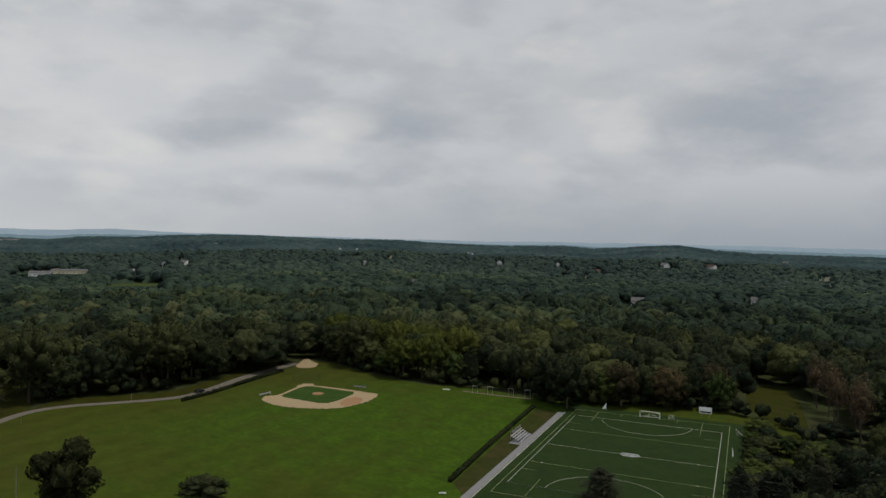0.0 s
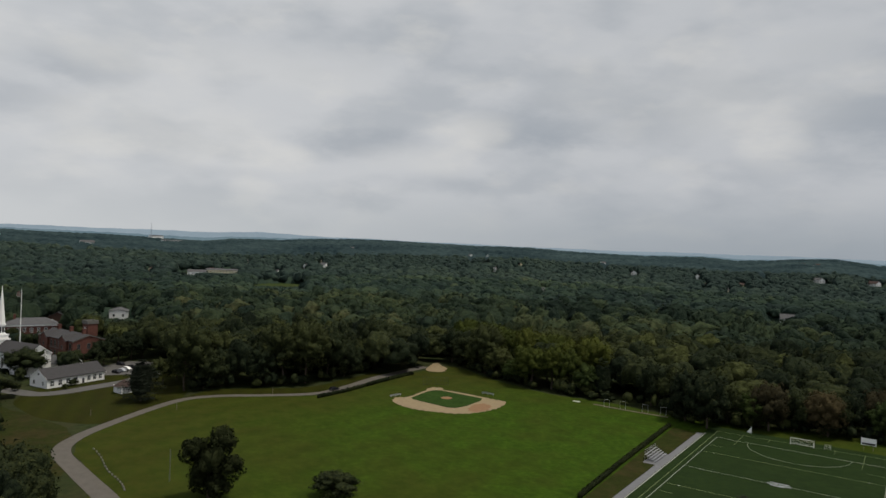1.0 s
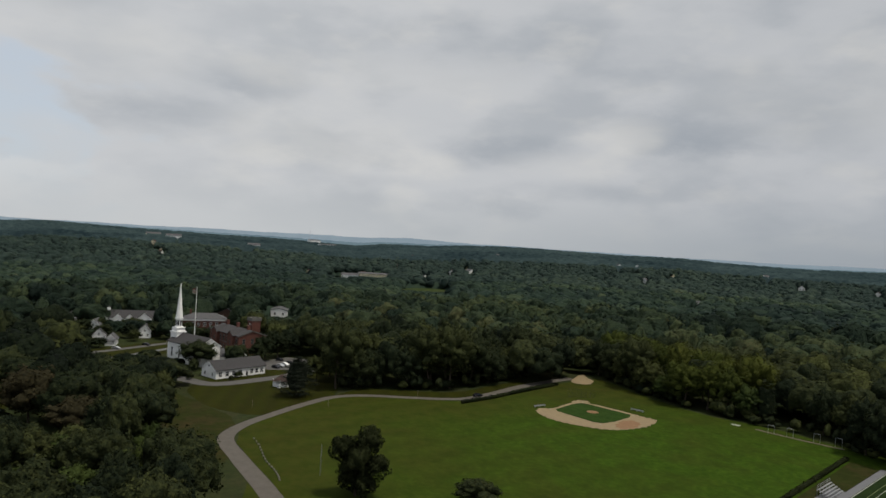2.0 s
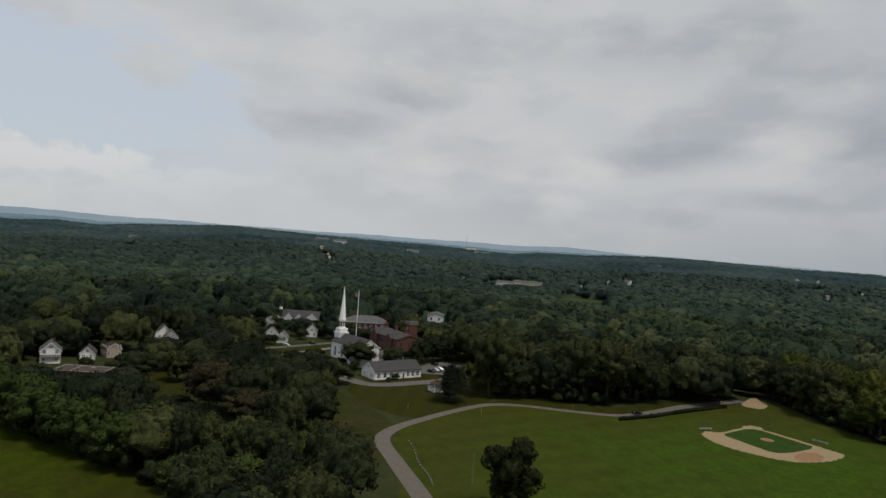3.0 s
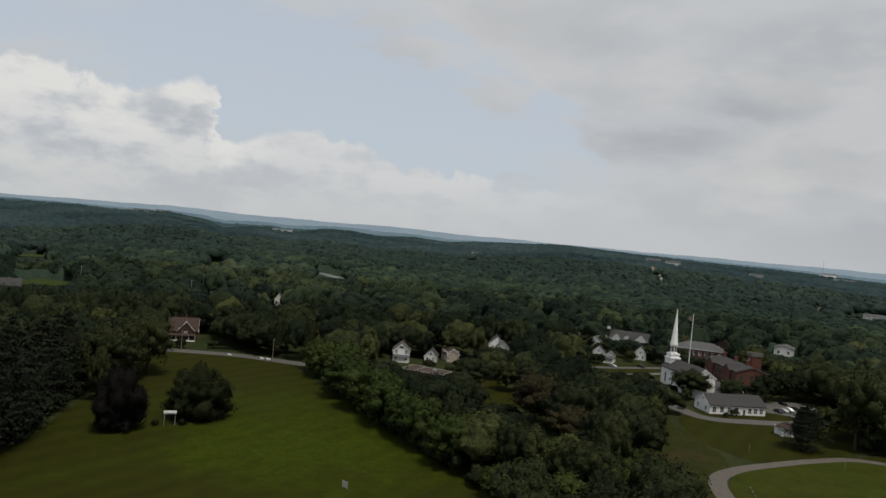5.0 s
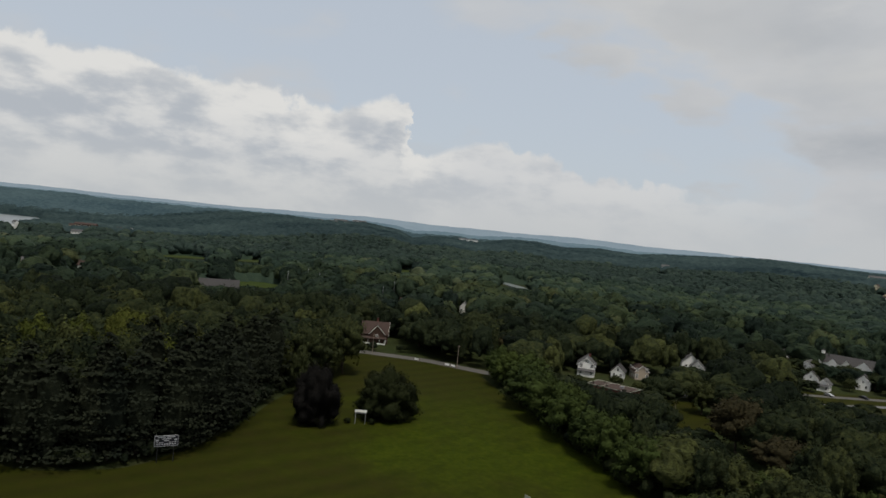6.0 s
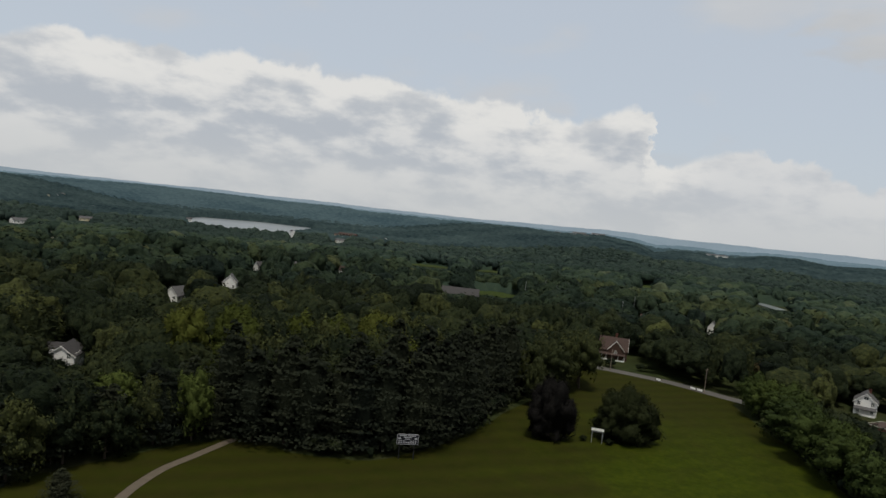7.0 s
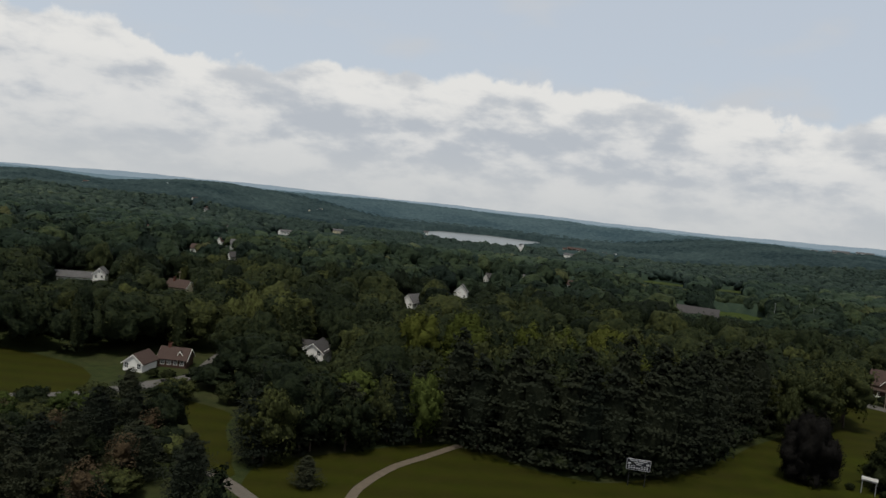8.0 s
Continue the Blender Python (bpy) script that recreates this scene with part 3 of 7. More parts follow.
for nm, outline, mat, lab in (("lawn_1", LAWN_A, M_LAWN, "mown ball field lawn with dry patches"), ("lawn_2", LAWN_B, M_LAWN2, "sloping green playing field with dry worn grass")):
    tagged(part(nm, slab(smooth_line(outline, 5, True), -0.3, 0.03), mat), lab, "lawn", kind="structure")
for i, (nm, outline) in enumerate(GLADES.items()):
    tagged(part("lawn_%d" % (i + 3), slab(smooth_line(outline, 4, True), -0.3, 0.025), M_LAWN2), "open grass clearing among trees", "lawn", kind="structure")


def inside(x, y, outline):
    x, y = np.asarray(x, float), np.asarray(y, float)
    hit = np.zeros(x.shape, bool)
    n = len(outline)
    for i in range(n):
        (x0, y0), (x1, y1) = outline[i], outline[(i + 1) % n]
        c = (y0 > y) != (y1 > y)
        hit ^= c & (x < (x1 - x0) * (y - y0) / ((y1 - y0) or 1e-9) + x0)
    return hit


tagged(part("lawn_9", slab([(-149, 226), (-135.5, 228.5), (-105, 132), (-116, 139)], -0.2, 0.045), M_VERGE), "dry brownish verge between hedge and walkway", "lawn", kind="structure")
# roads, paths
ROAD = [(-168, 37), (-181, 36), (-202, 34), (-223, 33), (-237, 40), (-250, 53), (-263, 68), (-273, 83), (-273, 97), (-266, 114), (-260, 134), (-266, 152), (-279, 177), (-293, 214)]
tagged(part("road_1", ribbon(ROAD, [5.6, 5.6, 5.4, 5.2, 4.4, 4, 4, 4, 4, 4, 4, 4.5, 5, 6], 0.0, 0.06), M_LANE), "narrow worn asphalt lane along the ball field", "road", kind="structure")
STREET = [(-262, -235), (-276, -206), (-287, -178), (-292, -160), (-293, -135), (-298, -112), (-328, -60), (-336, -10), (-324, 22), (-306, 38), (-312, 60), (-322, 78), (-345, 98)]
tagged(part("road_2", ribbon(STREET, 7.5, 0.0, 0.055), M_ROAD), "grey two-lane street past the church", "road", kind="structure")
tagged(part("road_3", ribbon([(60, -208), (5, -208), (-12, -215), (-20, -220), (-32, -229), (-40, -250), (-60, -300)], 6, 0.0, 0.055), M_ROAD), "grey residential street between houses", "road", kind="structure")
tagged(part("path_1", ribbon([(-93, -165), (-89, -163), (-80, -158), (-71, -153), (-62, -145), (-57, -138), (-48, -120), (-44, -100)], 2.2, 0.0, 0.06), M_PATH), "trodden gravel footpath across mown grass", "path", kind="structure")
tagged(part("path_2", ribbon([(-46, -118), (-42, -130), (-38, -141), (-34, -150), (-31, -155)], 3.0, 0.0, 0.05), M_LANE), "bare earth track at the edge of the trees", "path", kind="structure")
tagged(part("road_4", ribbon([(-380, -30), (-394, -6), (-406, 10), (-420, 28), (-428, 44)], 5, 0.0, 0.055), M_ROAD), "street in front of the town common", "road", kind="structure")
tagged(part("path_4", ribbon([(-366, -14), (-373, -2), (-386, 12), (-402, 28)], 4, 0.0, 0.05), M_WALK), "pale walk along the town common", "path", kind="structure")
tagged(part("pavement_1", slab([(-335, 66), (-352, 60), (-368, 84), (-352, 104), (-330, 92)], -0.2, 0.05), M_ROAD), "asphalt church parking lot", "pavement", kind="structure")
tagged(part("lane_side", slab(smooth_line([(-200, 8), (-235, 10), (-262, 13), (-290, 20), (-284, 26), (-254, 37), (-238, 38), (-222, 32), (-200, 30)], 4, True), -0.3, 0.018), M_VERGE), "rough dry grass beside the lane", "verge", kind="structure")
tagged(part("pavement_2", slab(smooth_line([(-287, 209.6), (-301, 228), (-292, 224), (-286, 223), (-278, 216), (-279, 210)], 4, True), -0.2, 0.07), M_DIRT), "sandy bare lot at the end of the lane", "pavement", kind="structure")

# ---- baseball field ----
DIRT = [(-246.4, 182.0), (-244.6, 180.6), (-237.2, 164.8), (-238.6, 161.4), (-236.6, 157.4), (-231.8, 155.0), (-225.7, 154.4), (-218.8, 155.4), (-213.7, 158.1), (-209.3, 161.3), (-205.7, 164.3), (-203.3, 167.9), (-202.0, 172.3), (-202.0, 178.0),
        (-203.2, 185.0), (-205.8, 191.1), (-208.0, 194.9), (-211.3, 197.4), (-216.6, 195.8), (-223.4, 194.4), (-241.0, 188.2), (-243.4, 189.4), (-246.2, 189.0), (-248.0, 186.0)]
ball = thing("baseball_infield", "sandy baseball infield with green grass diamond and mound", "baseball field", kind="structure")
part("base_path", slab(smooth_line(DIRT, 4, True), -0.2, 0.055), M_DIRT, ball)
part("infield_grass", slab([(-242.9, 184.2), (-242.2, 179.8), (-235.2, 166.0), (-232.4, 164.8), (-214.0, 169.0), (-211.6, 171.6), (-212.6, 178.0), (-217.2, 189.4), (-220.4, 192.6), (-240.6, 186.4)], -0.1, 0.09), M_INFIELD, ball, "dark green infield grass")
mound = bmesh.new()
bmesh.ops.create_cone(mound, cap_ends=True, segments=24, radius1=2.7, radius2=1.0, depth=0.3, matrix=Matrix.Translation((-227.9, 179.2, 0.2)))
part("pitchers_mound", mound, M_CLAY, ball, "round brown clay mound")
part("damp_patch", slab(smooth_line([(-204.2, 173.2), (-202.6, 178.2), (-205.2, 184.4), (-210.6, 187.4), (-213.2, 184.8), (-210.4, 177.4)], 4, True), -0.1, 0.07), M_CLAY, ball, "darker damp clay by the base")
for bx2, by2 in ((-218.6, 192.6), (-209.9, 169.3), (-235.8, 163.6), (-244, 186)):
    part("base", boxes((bx2 - 0.25, bx2 + 0.25, by2 - 0.25, by2 + 0.25, 0.05, 0.16)), M_LINE_W, ball)

# ---- turf field: u runs across it, v towards the lawn's near end ----
TU, TV = Vector((0.947, 0.322)), Vector((0.322, -0.947))
T0 = Vector((-132.9, 229.2))


# a right-handed frame: x along the width, y away from the near end
TURF_RH = Matrix(((TU.x, -TV.x, 0, T0.x), (TU.y, -TV.y, 0, T0.y), (0, 0, 1, 0), (0, 0, 0, 1)))
turf = thing("turf_field", "dark green artificial turf sports field with white and yellow lines", "sports field", TURF_RH, kind="structure")
part("turf", boxes((-5.2, 60, -102, 16, -0.2, 0.05)), M_TURF, turf)
ZL = 0.062


def line(x0, y0, x1, y1, w, mat, z=ZL):
    """One painted stripe, v counted from the far end."""
    a, b = Vector((x0, -y0, 0)), Vector((x1, -y1, 0))
    d = (b - a).normalized() * 0.001
    n = Vector((-d.y, d.x, 0)).normalized() * w / 2
    bm = bmesh.new()
    lo = [bm.verts.new((q.x, q.y, z)) for q in (a - n, b - n, b + n, a + n)]
    bm.faces.new(lo)
    g = bmesh.ops.extrude_face_region(bm, geom=bm.faces[:])
    bmesh.ops.translate(bm, vec=(0, 0, -0.02), verts=[q for q in g["geom"] if isinstance(q, bmesh.types.BMVert)])
    return part("field_line", bm, mat, turf)


def arc_line(cx2, cy2, r, a0, a1, w, mat, z=ZL):
    bm = bmesh.new()
    rows = []
    for i in range(33):
        t = radians(a0 + (a1 - a0) * i / 32)
        rows.append([bm.verts.new((cx2 + math.cos(t) * q, -cy2 + math.sin(t) * q, zz)) for q, zz in ((r - w / 2, z - 0.02), (r - w / 2, z), (r + w / 2, z), (r + w / 2, z - 0.02))])
    for a, b in zip(rows, rows[1:]):
        for j in range(3):
            bm.faces.new((a[j], b[j], b[j + 1], a[j + 1]))
    return part("field_line", bm, mat, turf)


for r in ((0, 0, 52.3, 0), (0, 0, 0, 83), (52.3, 0, 52.3, 83), (0, 83, 52.3, 83)):
    line(*r, 0.17, M_LINE_W)
for r in ((-1.7, -9.2, -1.7, 92), (54.6, -11, 54.6, 92), (-1.7, 92, 54.6, 92), (-1.7, -9.2, 54.6, -11)):
    line(*r, 0.12, M_LINE_Y, ZL + 0.004)
for v in (21.5, 42.4, 62.4):
    line(0.5, v, 51.8, v, 0.11, M_LINE_Y if v != 42.4 else M_LINE_W, ZL + 0.008)
line(-4.6, -3, -4.6, 100, 0.28, M_LINE_W)
for r in ((7.2, -9.5, 7.2, 6), (45.3, -10.5, 45.3, 7.5), (7.5, 77, 7.5, 92), (45.3, 77, 45.3, 92), (16, -10, 16, -5.5), (36.5, -10.5, 36.5, -5.5), (0.5, 12, 4.5, 12), (0.5, 70.2, 4.5, 70.2), (47, 12, 51.5, 12), (47, 70.2, 51.5, 70.2)):
    line(*r, 0.10, M_LINE_Y, ZL + 0.012)
arc_line(26.4, 0, 15.8, 180, 360, 0.12, M_LINE_W, ZL + 0.016)
arc_line(26.4, 83, 15.8, 0, 180, 0.12, M_LINE_W, ZL + 0.016)
for u, v in ((4, 21.5), (48, 21.5), (5, 42.4), (47, 42.4), (4, 62.4), (48, 62.4)):
    line(u - 0.25, v, u + 0.25, v, 0.5, M_LINE_W, ZL + 0.02)
logo = bmesh.new()
for a0, b0, a1, b1 in ((23.6, -42.6, 26.4, -41.9), (24.6, -44.0, 28.4, -43.1), (25.2, -41.6, 29.4, -40.7), (26.8, -43.0, 30.0, -42.3), (24.2, -41.0, 25.2, -40.4)):
    box(logo, a0, a1, b0, b1, 0.05, ZL + 0.03)
part("centre_mark", logo, M_METAL, turf, "pale grey-blue emblem of plain shapes")
walkw = tagged(part("pavement_3", boxes((-7.2, -4.9, -105, 2, -0.2, 0.07)), M_WALK, None, "", TURF_RH), "grey paved walkway beside the turf field", "pavement", kind="structure")
tagged(part("pavement_4", boxes((-11.2, -7.2, -48, -34, -0.2, 0.068)), M_WALK, None, "", TURF_RH), "concrete pad under the bleachers", "pavement", kind="structure")


def at_turf(u, v, rz=0.0, z=0.06):
    return TURF_RH @ pose(u, -v, z, 0, 0, rz)


def make_goal(name, label, w, h, depth, mat, m, group=""):
    g = thing(name, label, "goal", m, group)
    r = 0.07
    for s in (-1, 1):
        part("post", rods(((s * w / 2, 0, 0), (s * w / 2, 0, h), r)), mat, g)
        part("back_stay", rods(((s * w / 2, 0, h), (s * w / 2, depth, 0), 0.04)), mat, g)
        part("ground_bar", rods(((s * w / 2, 0, 0.04), (s * w / 2, depth, 0.04), 0.04)), mat, g)
    part("crossbar", rods(((-w / 2, 0, h), (w / 2, 0, h), r)), mat, g)
    part("rear_bar", rods(((-w / 2, depth, 0.05), (w / 2, depth, 0.05), 0.05)), mat, g)
    net = bmesh.new()
    n = int(w / 0.6)
    for i in range(1, n):
        x = -w / 2 + w * i / n
        rod(net, (x, 0.02, h), (x, depth, 0.05), 0.012, None, 3)
    for i in range(1, 5):
        t = i / 5
        rod(net, (-w / 2, depth * t, h * (1 - t) + 0.05 * t), (w / 2, depth * t, h * (1 - t) + 0.05 * t), 0.012, None, 3)
    part("net", net, M_TRIM, g)
    return g


make_goal("soccer_goal", "white full-size soccer goal with net on turf", 7.3, 2.44, 2.0, M_TRIM, at_turf(26.4, -8.8))
make_goal("lacrosse_goal", "small pale lacrosse goal behind the end line", 1.9, 1.9, 1.8, M_LINE_W, at_turf(34.2, -9.6, 10), "small goals")
make_goal("lacrosse_goal", "small pale lacrosse goal beside the touch line", 1.9, 1.9, 1.8, M_LINE_W, at_turf(57, 0.6, -80), "small goals")
for u, v, rz in ((9.3, -12.8, 20), (56.2, 30.3, 100)):
    cf = thing("corner_banner", "white feather banner on a pole beside the turf", "banner", at_turf(u, v, rz), "field banners")
    part("pole", rods(((0, 0, 0), (0, 0, 3.2), 0.05)), M_METAL, cf)
    sail = prism([(0.05, 0.7), (0.05, 3.2), (-0.6, 2.2), (-1.6, 0.9), (-1.5, 0.7)], -0.03, 0.03)
    part("banner_cloth", sail, M_TRIM, cf)
sb = thing("field_sign", "white and black field sign board on two posts", "sign", at_turf(45.7, -19.9, 0))
for s in (-1.4, 1.4):
    part("post", boxes((s - 0.08, s + 0.08, -0.08, 0.08, 0, 3.4)), M_POLE, sb)
part("board", boxes((-2.3, 2.3, -0.22, -0.1, 1.7, 4.1)), M_TRIM, sb)
part("dark_panel", boxes((-2.0, 2.0, -0.24, -0.2, 1.9, 2.5)), M_DARK, sb, "dark lower panel")

def link_fence(label, m, length, tall, gap):
    """Dark chain-link fence: posts, rails and thin wires, along local x."""
    f = thing("chain_link_fence", label, "fence", m, "turf fences")
    n = max(2, int(length / gap))
    for i in range(n + 1):
        part("post", rods(((length * i / n, 0, -0.1), (length * i / n, 0, tall), 0.06)), M_DARK, f)
    for z in (0.08, tall - 0.04):
        part("rail", rods(((0, 0, z), (length, 0, z), 0.035, None, 5)), M_DARK, f)
    mesh = bmesh.new()
    for i in range(int(length / 0.8)):
        rod(mesh, (i * 0.8, 0, 0.08), (i * 0.8 + (0.5 if i % 2 else -0.5), 0, tall - 0.05), 0.007, None, 3)
    part("chain_link", mesh, M_DARK, f)
    return f


link_fence("dark chain-link fence along the turf's wooded side", at_turf(58.6, 60, 90, 0.0), 70, 2.4, 5.0)
link_fence("dark chain-link fence behind the near turf end", at_turf(2, 91.6, 0, 0.0), 40, 3.2, 5.9)

bl = thing("bleachers", "aluminium five-row bleachers on a concrete pad", "bleachers", at_turf(-9.2, 40.5, 90, 0.07))
for i in range(5):
    part("seat_plank", boxes((-5.4, 5.4, -1.6 + i * 0.75, -1.25 + i * 0.75, 0.45 + i * 0.4, 0.51 + i * 0.4)), M_METAL, bl)
    part("foot_plank", boxes((-5.4, 5.4, -1.1 + i * 0.75, -0.8 + i * 0.75, 0.12 + i * 0.4, 0.17 + i * 0.4)), M_METAL, bl)
for i in range(5):
    x = -5.2 + i * 2.6
    part("stringer", rods(((x, -1.7, 0.1), (x, 2.0, 2.2), 0.06), ((x, 2.0, 0), (x, 2.0, 3.2), 0.05), ((x, -1.4, 0), (x, -1.4, 0.45), 0.05), ((x, 0.3, 0), (x, 0.3, 1.3), 0.05)), M_METAL, bl)
for z in (2.6, 3.15):
    part("guard_rail", rods(((-5.3, 2.05, z), (5.3, 2.05, z), 0.04)), M_METAL, bl)

# ---- hedge and walls ----
def card_cloud(rng, pos, nrm, size):
    """Small bent sprays of leaves at given places, facing roughly along nrm."""
    n = len(pos)
    nrm = nrm + rng.normal(0, 0.45, (n, 3))
    nrm /= np.linalg.norm(nrm, axis=1)[:, None] + 1e-9
    ref = rng.normal(0, 1, (n, 3))
    t = np.cross(nrm, ref)
    t /= np.linalg.norm(t, axis=1)[:, None] + 1e-9
    b = np.cross(nrm, t)
    s = size * rng.uniform(0.6, 1.35, n)[:, None]
    k = rng.uniform(0.55, 1.0, (n, 4, 1))
    v = np.stack([t * s * k[:, 0], b * s * k[:, 1] * 0.8 + nrm * s * 0.15, -t * s * k[:, 2], -b * s * k[:, 3] * 0.8 - nrm * s * 0.15], 1) * 0.75 + pos[:, None, :]
    f = np.arange(n * 4).reshape(n, 4)
    return v.reshape(-1, 3), f


def hedge_mesh(name, length, width, height, mat, seed):
    rng = np.random.default_rng(seed)
    n = int(length * 14)
    x = rng.uniform(-length / 2, length / 2, n)
    ang = rng.uniform(0, math.pi, n)
    wob = 1 + 0.12 * np.sin(x * 1.7) + rng.normal(0, 0.06, n)
    pos = np.stack([x, np.cos(ang) * width / 2 * wob, np.abs(np.sin(ang)) ** 0.6 * height * wob], 1)
    v, f = card_cloud(rng, pos, np.stack([np.zeros(n), np.cos(ang), np.sin(ang) + 0.2], 1), 0.5)
    bv = [(sx * length / 2, sy * width * 0.36, z) for sx in (-1, 1) for sy in (-1, 1) for z in (0, height * 0.82)]
    bf = [(0, 1, 3, 2), (4, 6, 7, 5), (0, 4, 5, 1), (2, 3, 7, 6), (1, 5, 7, 3), (0, 2, 6, 4)]
    return mesh_of(name, np.concatenate([v, bv]), np.concatenate([f, np.array(bf) + len(v)]), mat)


def lay_hedge(name, label, pts, width, height, seed):
    for i, (a, b) in enumerate(zip(pts, pts[1:])):
        a, b = Vector((*a, 0)), Vector((*b, 0))
        l = (b - a).length
        m = Matrix.Translation((a + b) / 2 + Vector((0, 0, 0.02))) @ pose(0, 0, 0, 0, 0, math.degrees(math.atan2(b.y - a.y, b.x - a.x)))
        h = thing(name, label, "hedge", m, "boundary hedges")
        part("clipped_foliage", hedge_mesh(name, l + 0.3, width, height, M_HEDGE, seed + i), M_HEDGE, h)


lay_hedge("hedge", "long dark clipped hedge between ball field and turf", [(-151, 227), (-140, 198), (-129, 169), (-117, 139)], 1.4, 1.4, 40)
lay_hedge("hedge", "dark roadside hedge along the lane", [(-252, 131), (-257.5, 148), (-263, 160), (-270.5, 177), (-278, 196)], 1.4, 1.5, 60)
rng = np.random.default_rng(5)
for i in range(16):
    t = i / 15
    p = (-181 - 40 * t + 3 * math.sin(t * 3), 41.2 + 0.4 * math.sin(t * 9))
    bm = bmesh.new()
    bmesh.ops.create_cube(bm, size=1.0)
    bmesh.ops.bevel(bm, geom=bm.edges[:], offset=0.15, segments=1, affect="EDGES")
    for q in bm.verts:
        q.co += Vector(rng.normal(0, 0.05, 3))
    kb = part("kerb_stone", bm, M_STONE, None, "", pose(p[0], p[1], 0.22, 0, 0, rng.uniform(-15, 15)) @ Matrix.Diagonal((1.0, 0.4, 0.4, 1)))
    tagged(kb, "rough pale granite kerb stone edging the lane", "kerb stone", "kerb stones")


# ---- buildings ----
_win = {}


def window_data(w, h, trim):
    key = (w, h, trim.name)
    if key not in _win:
        t = 0.14
        fr = bmesh.new()          # one closed ring
        rings = []
        for yy in (-0.1, 0.06):
            for k in (t, 0.0):
                rings.append([fr.verts.new(c) for c in ((-w / 2 - k, yy, -k), (w / 2 + k, yy, -k), (w / 2 + k, yy, h + k), (-w / 2 - k, yy, h + k))])
        for a, b in ((0, 1), (2, 3), (0, 2), (1, 3)):
            for i in range(4):
                j = (i + 1) % 4
                fr.faces.new((rings[a][i], rings[a][j], rings[b][j], rings[b][i]))
        bars = prism([(-0.04, 0), (0.04, 0), (0.04, h / 2 - 0.05), (w / 2, h / 2 - 0.05), (w / 2, h / 2 + 0.05), (0.04, h / 2 + 0.05),
                      (0.04, h), (-0.04, h), (-0.04, h / 2 + 0.05), (-w / 2, h / 2 + 0.05), (-w / 2, h / 2 - 0.05), (-0.04, h / 2 - 0.05)], -0.05, 0.035)
        _win[key] = (data_of("window", fr, trim), data_of("pane", boxes((-w / 2, w / 2, -0.12, 0.015, 0, h)), M_GLASS), data_of("glazing_bar", bars, trim))
    return _win[key]


def add_window(parent, m, w, h, trim=None, bars=True):
    fr, pane, cross = window_data(w, h, trim or M_TRIM)
    o = part("window", fr, None, parent, "", m)
    part("pane", pane, None, o, "dark glass pane")
    if bars:
        part("glazing_bar", cross, None, o)
    return o


def wall_pose(side, s, w, l, z):
    """A place on an outer wall whose outside is local +y turned: E, W, S (gable at y=0) or N; s along the wall."""
    if side == "E":
        return pose(w / 2, s, z, 0, 0, -90)
    if side == "W":
        return pose(-w / 2, s, z, 0, 0, 90)
    if side == "S":
        return pose(s, 0, z, 0, 0, 180)
    return pose(s, l, z)


def gable_roof(w, y0, y1, eave, ridge, over=0.5, t=0.28):
    k = (ridge - eave) / (w / 2)
    xo = w / 2 + over
    ze = eave - over * k
    return prism([(-xo, ze), (0, ridge), (xo, ze), (xo, ze + t), (0, ridge + t), (-xo, ze + t)], y0 - over * 0.7, y1 + over * 0.7)


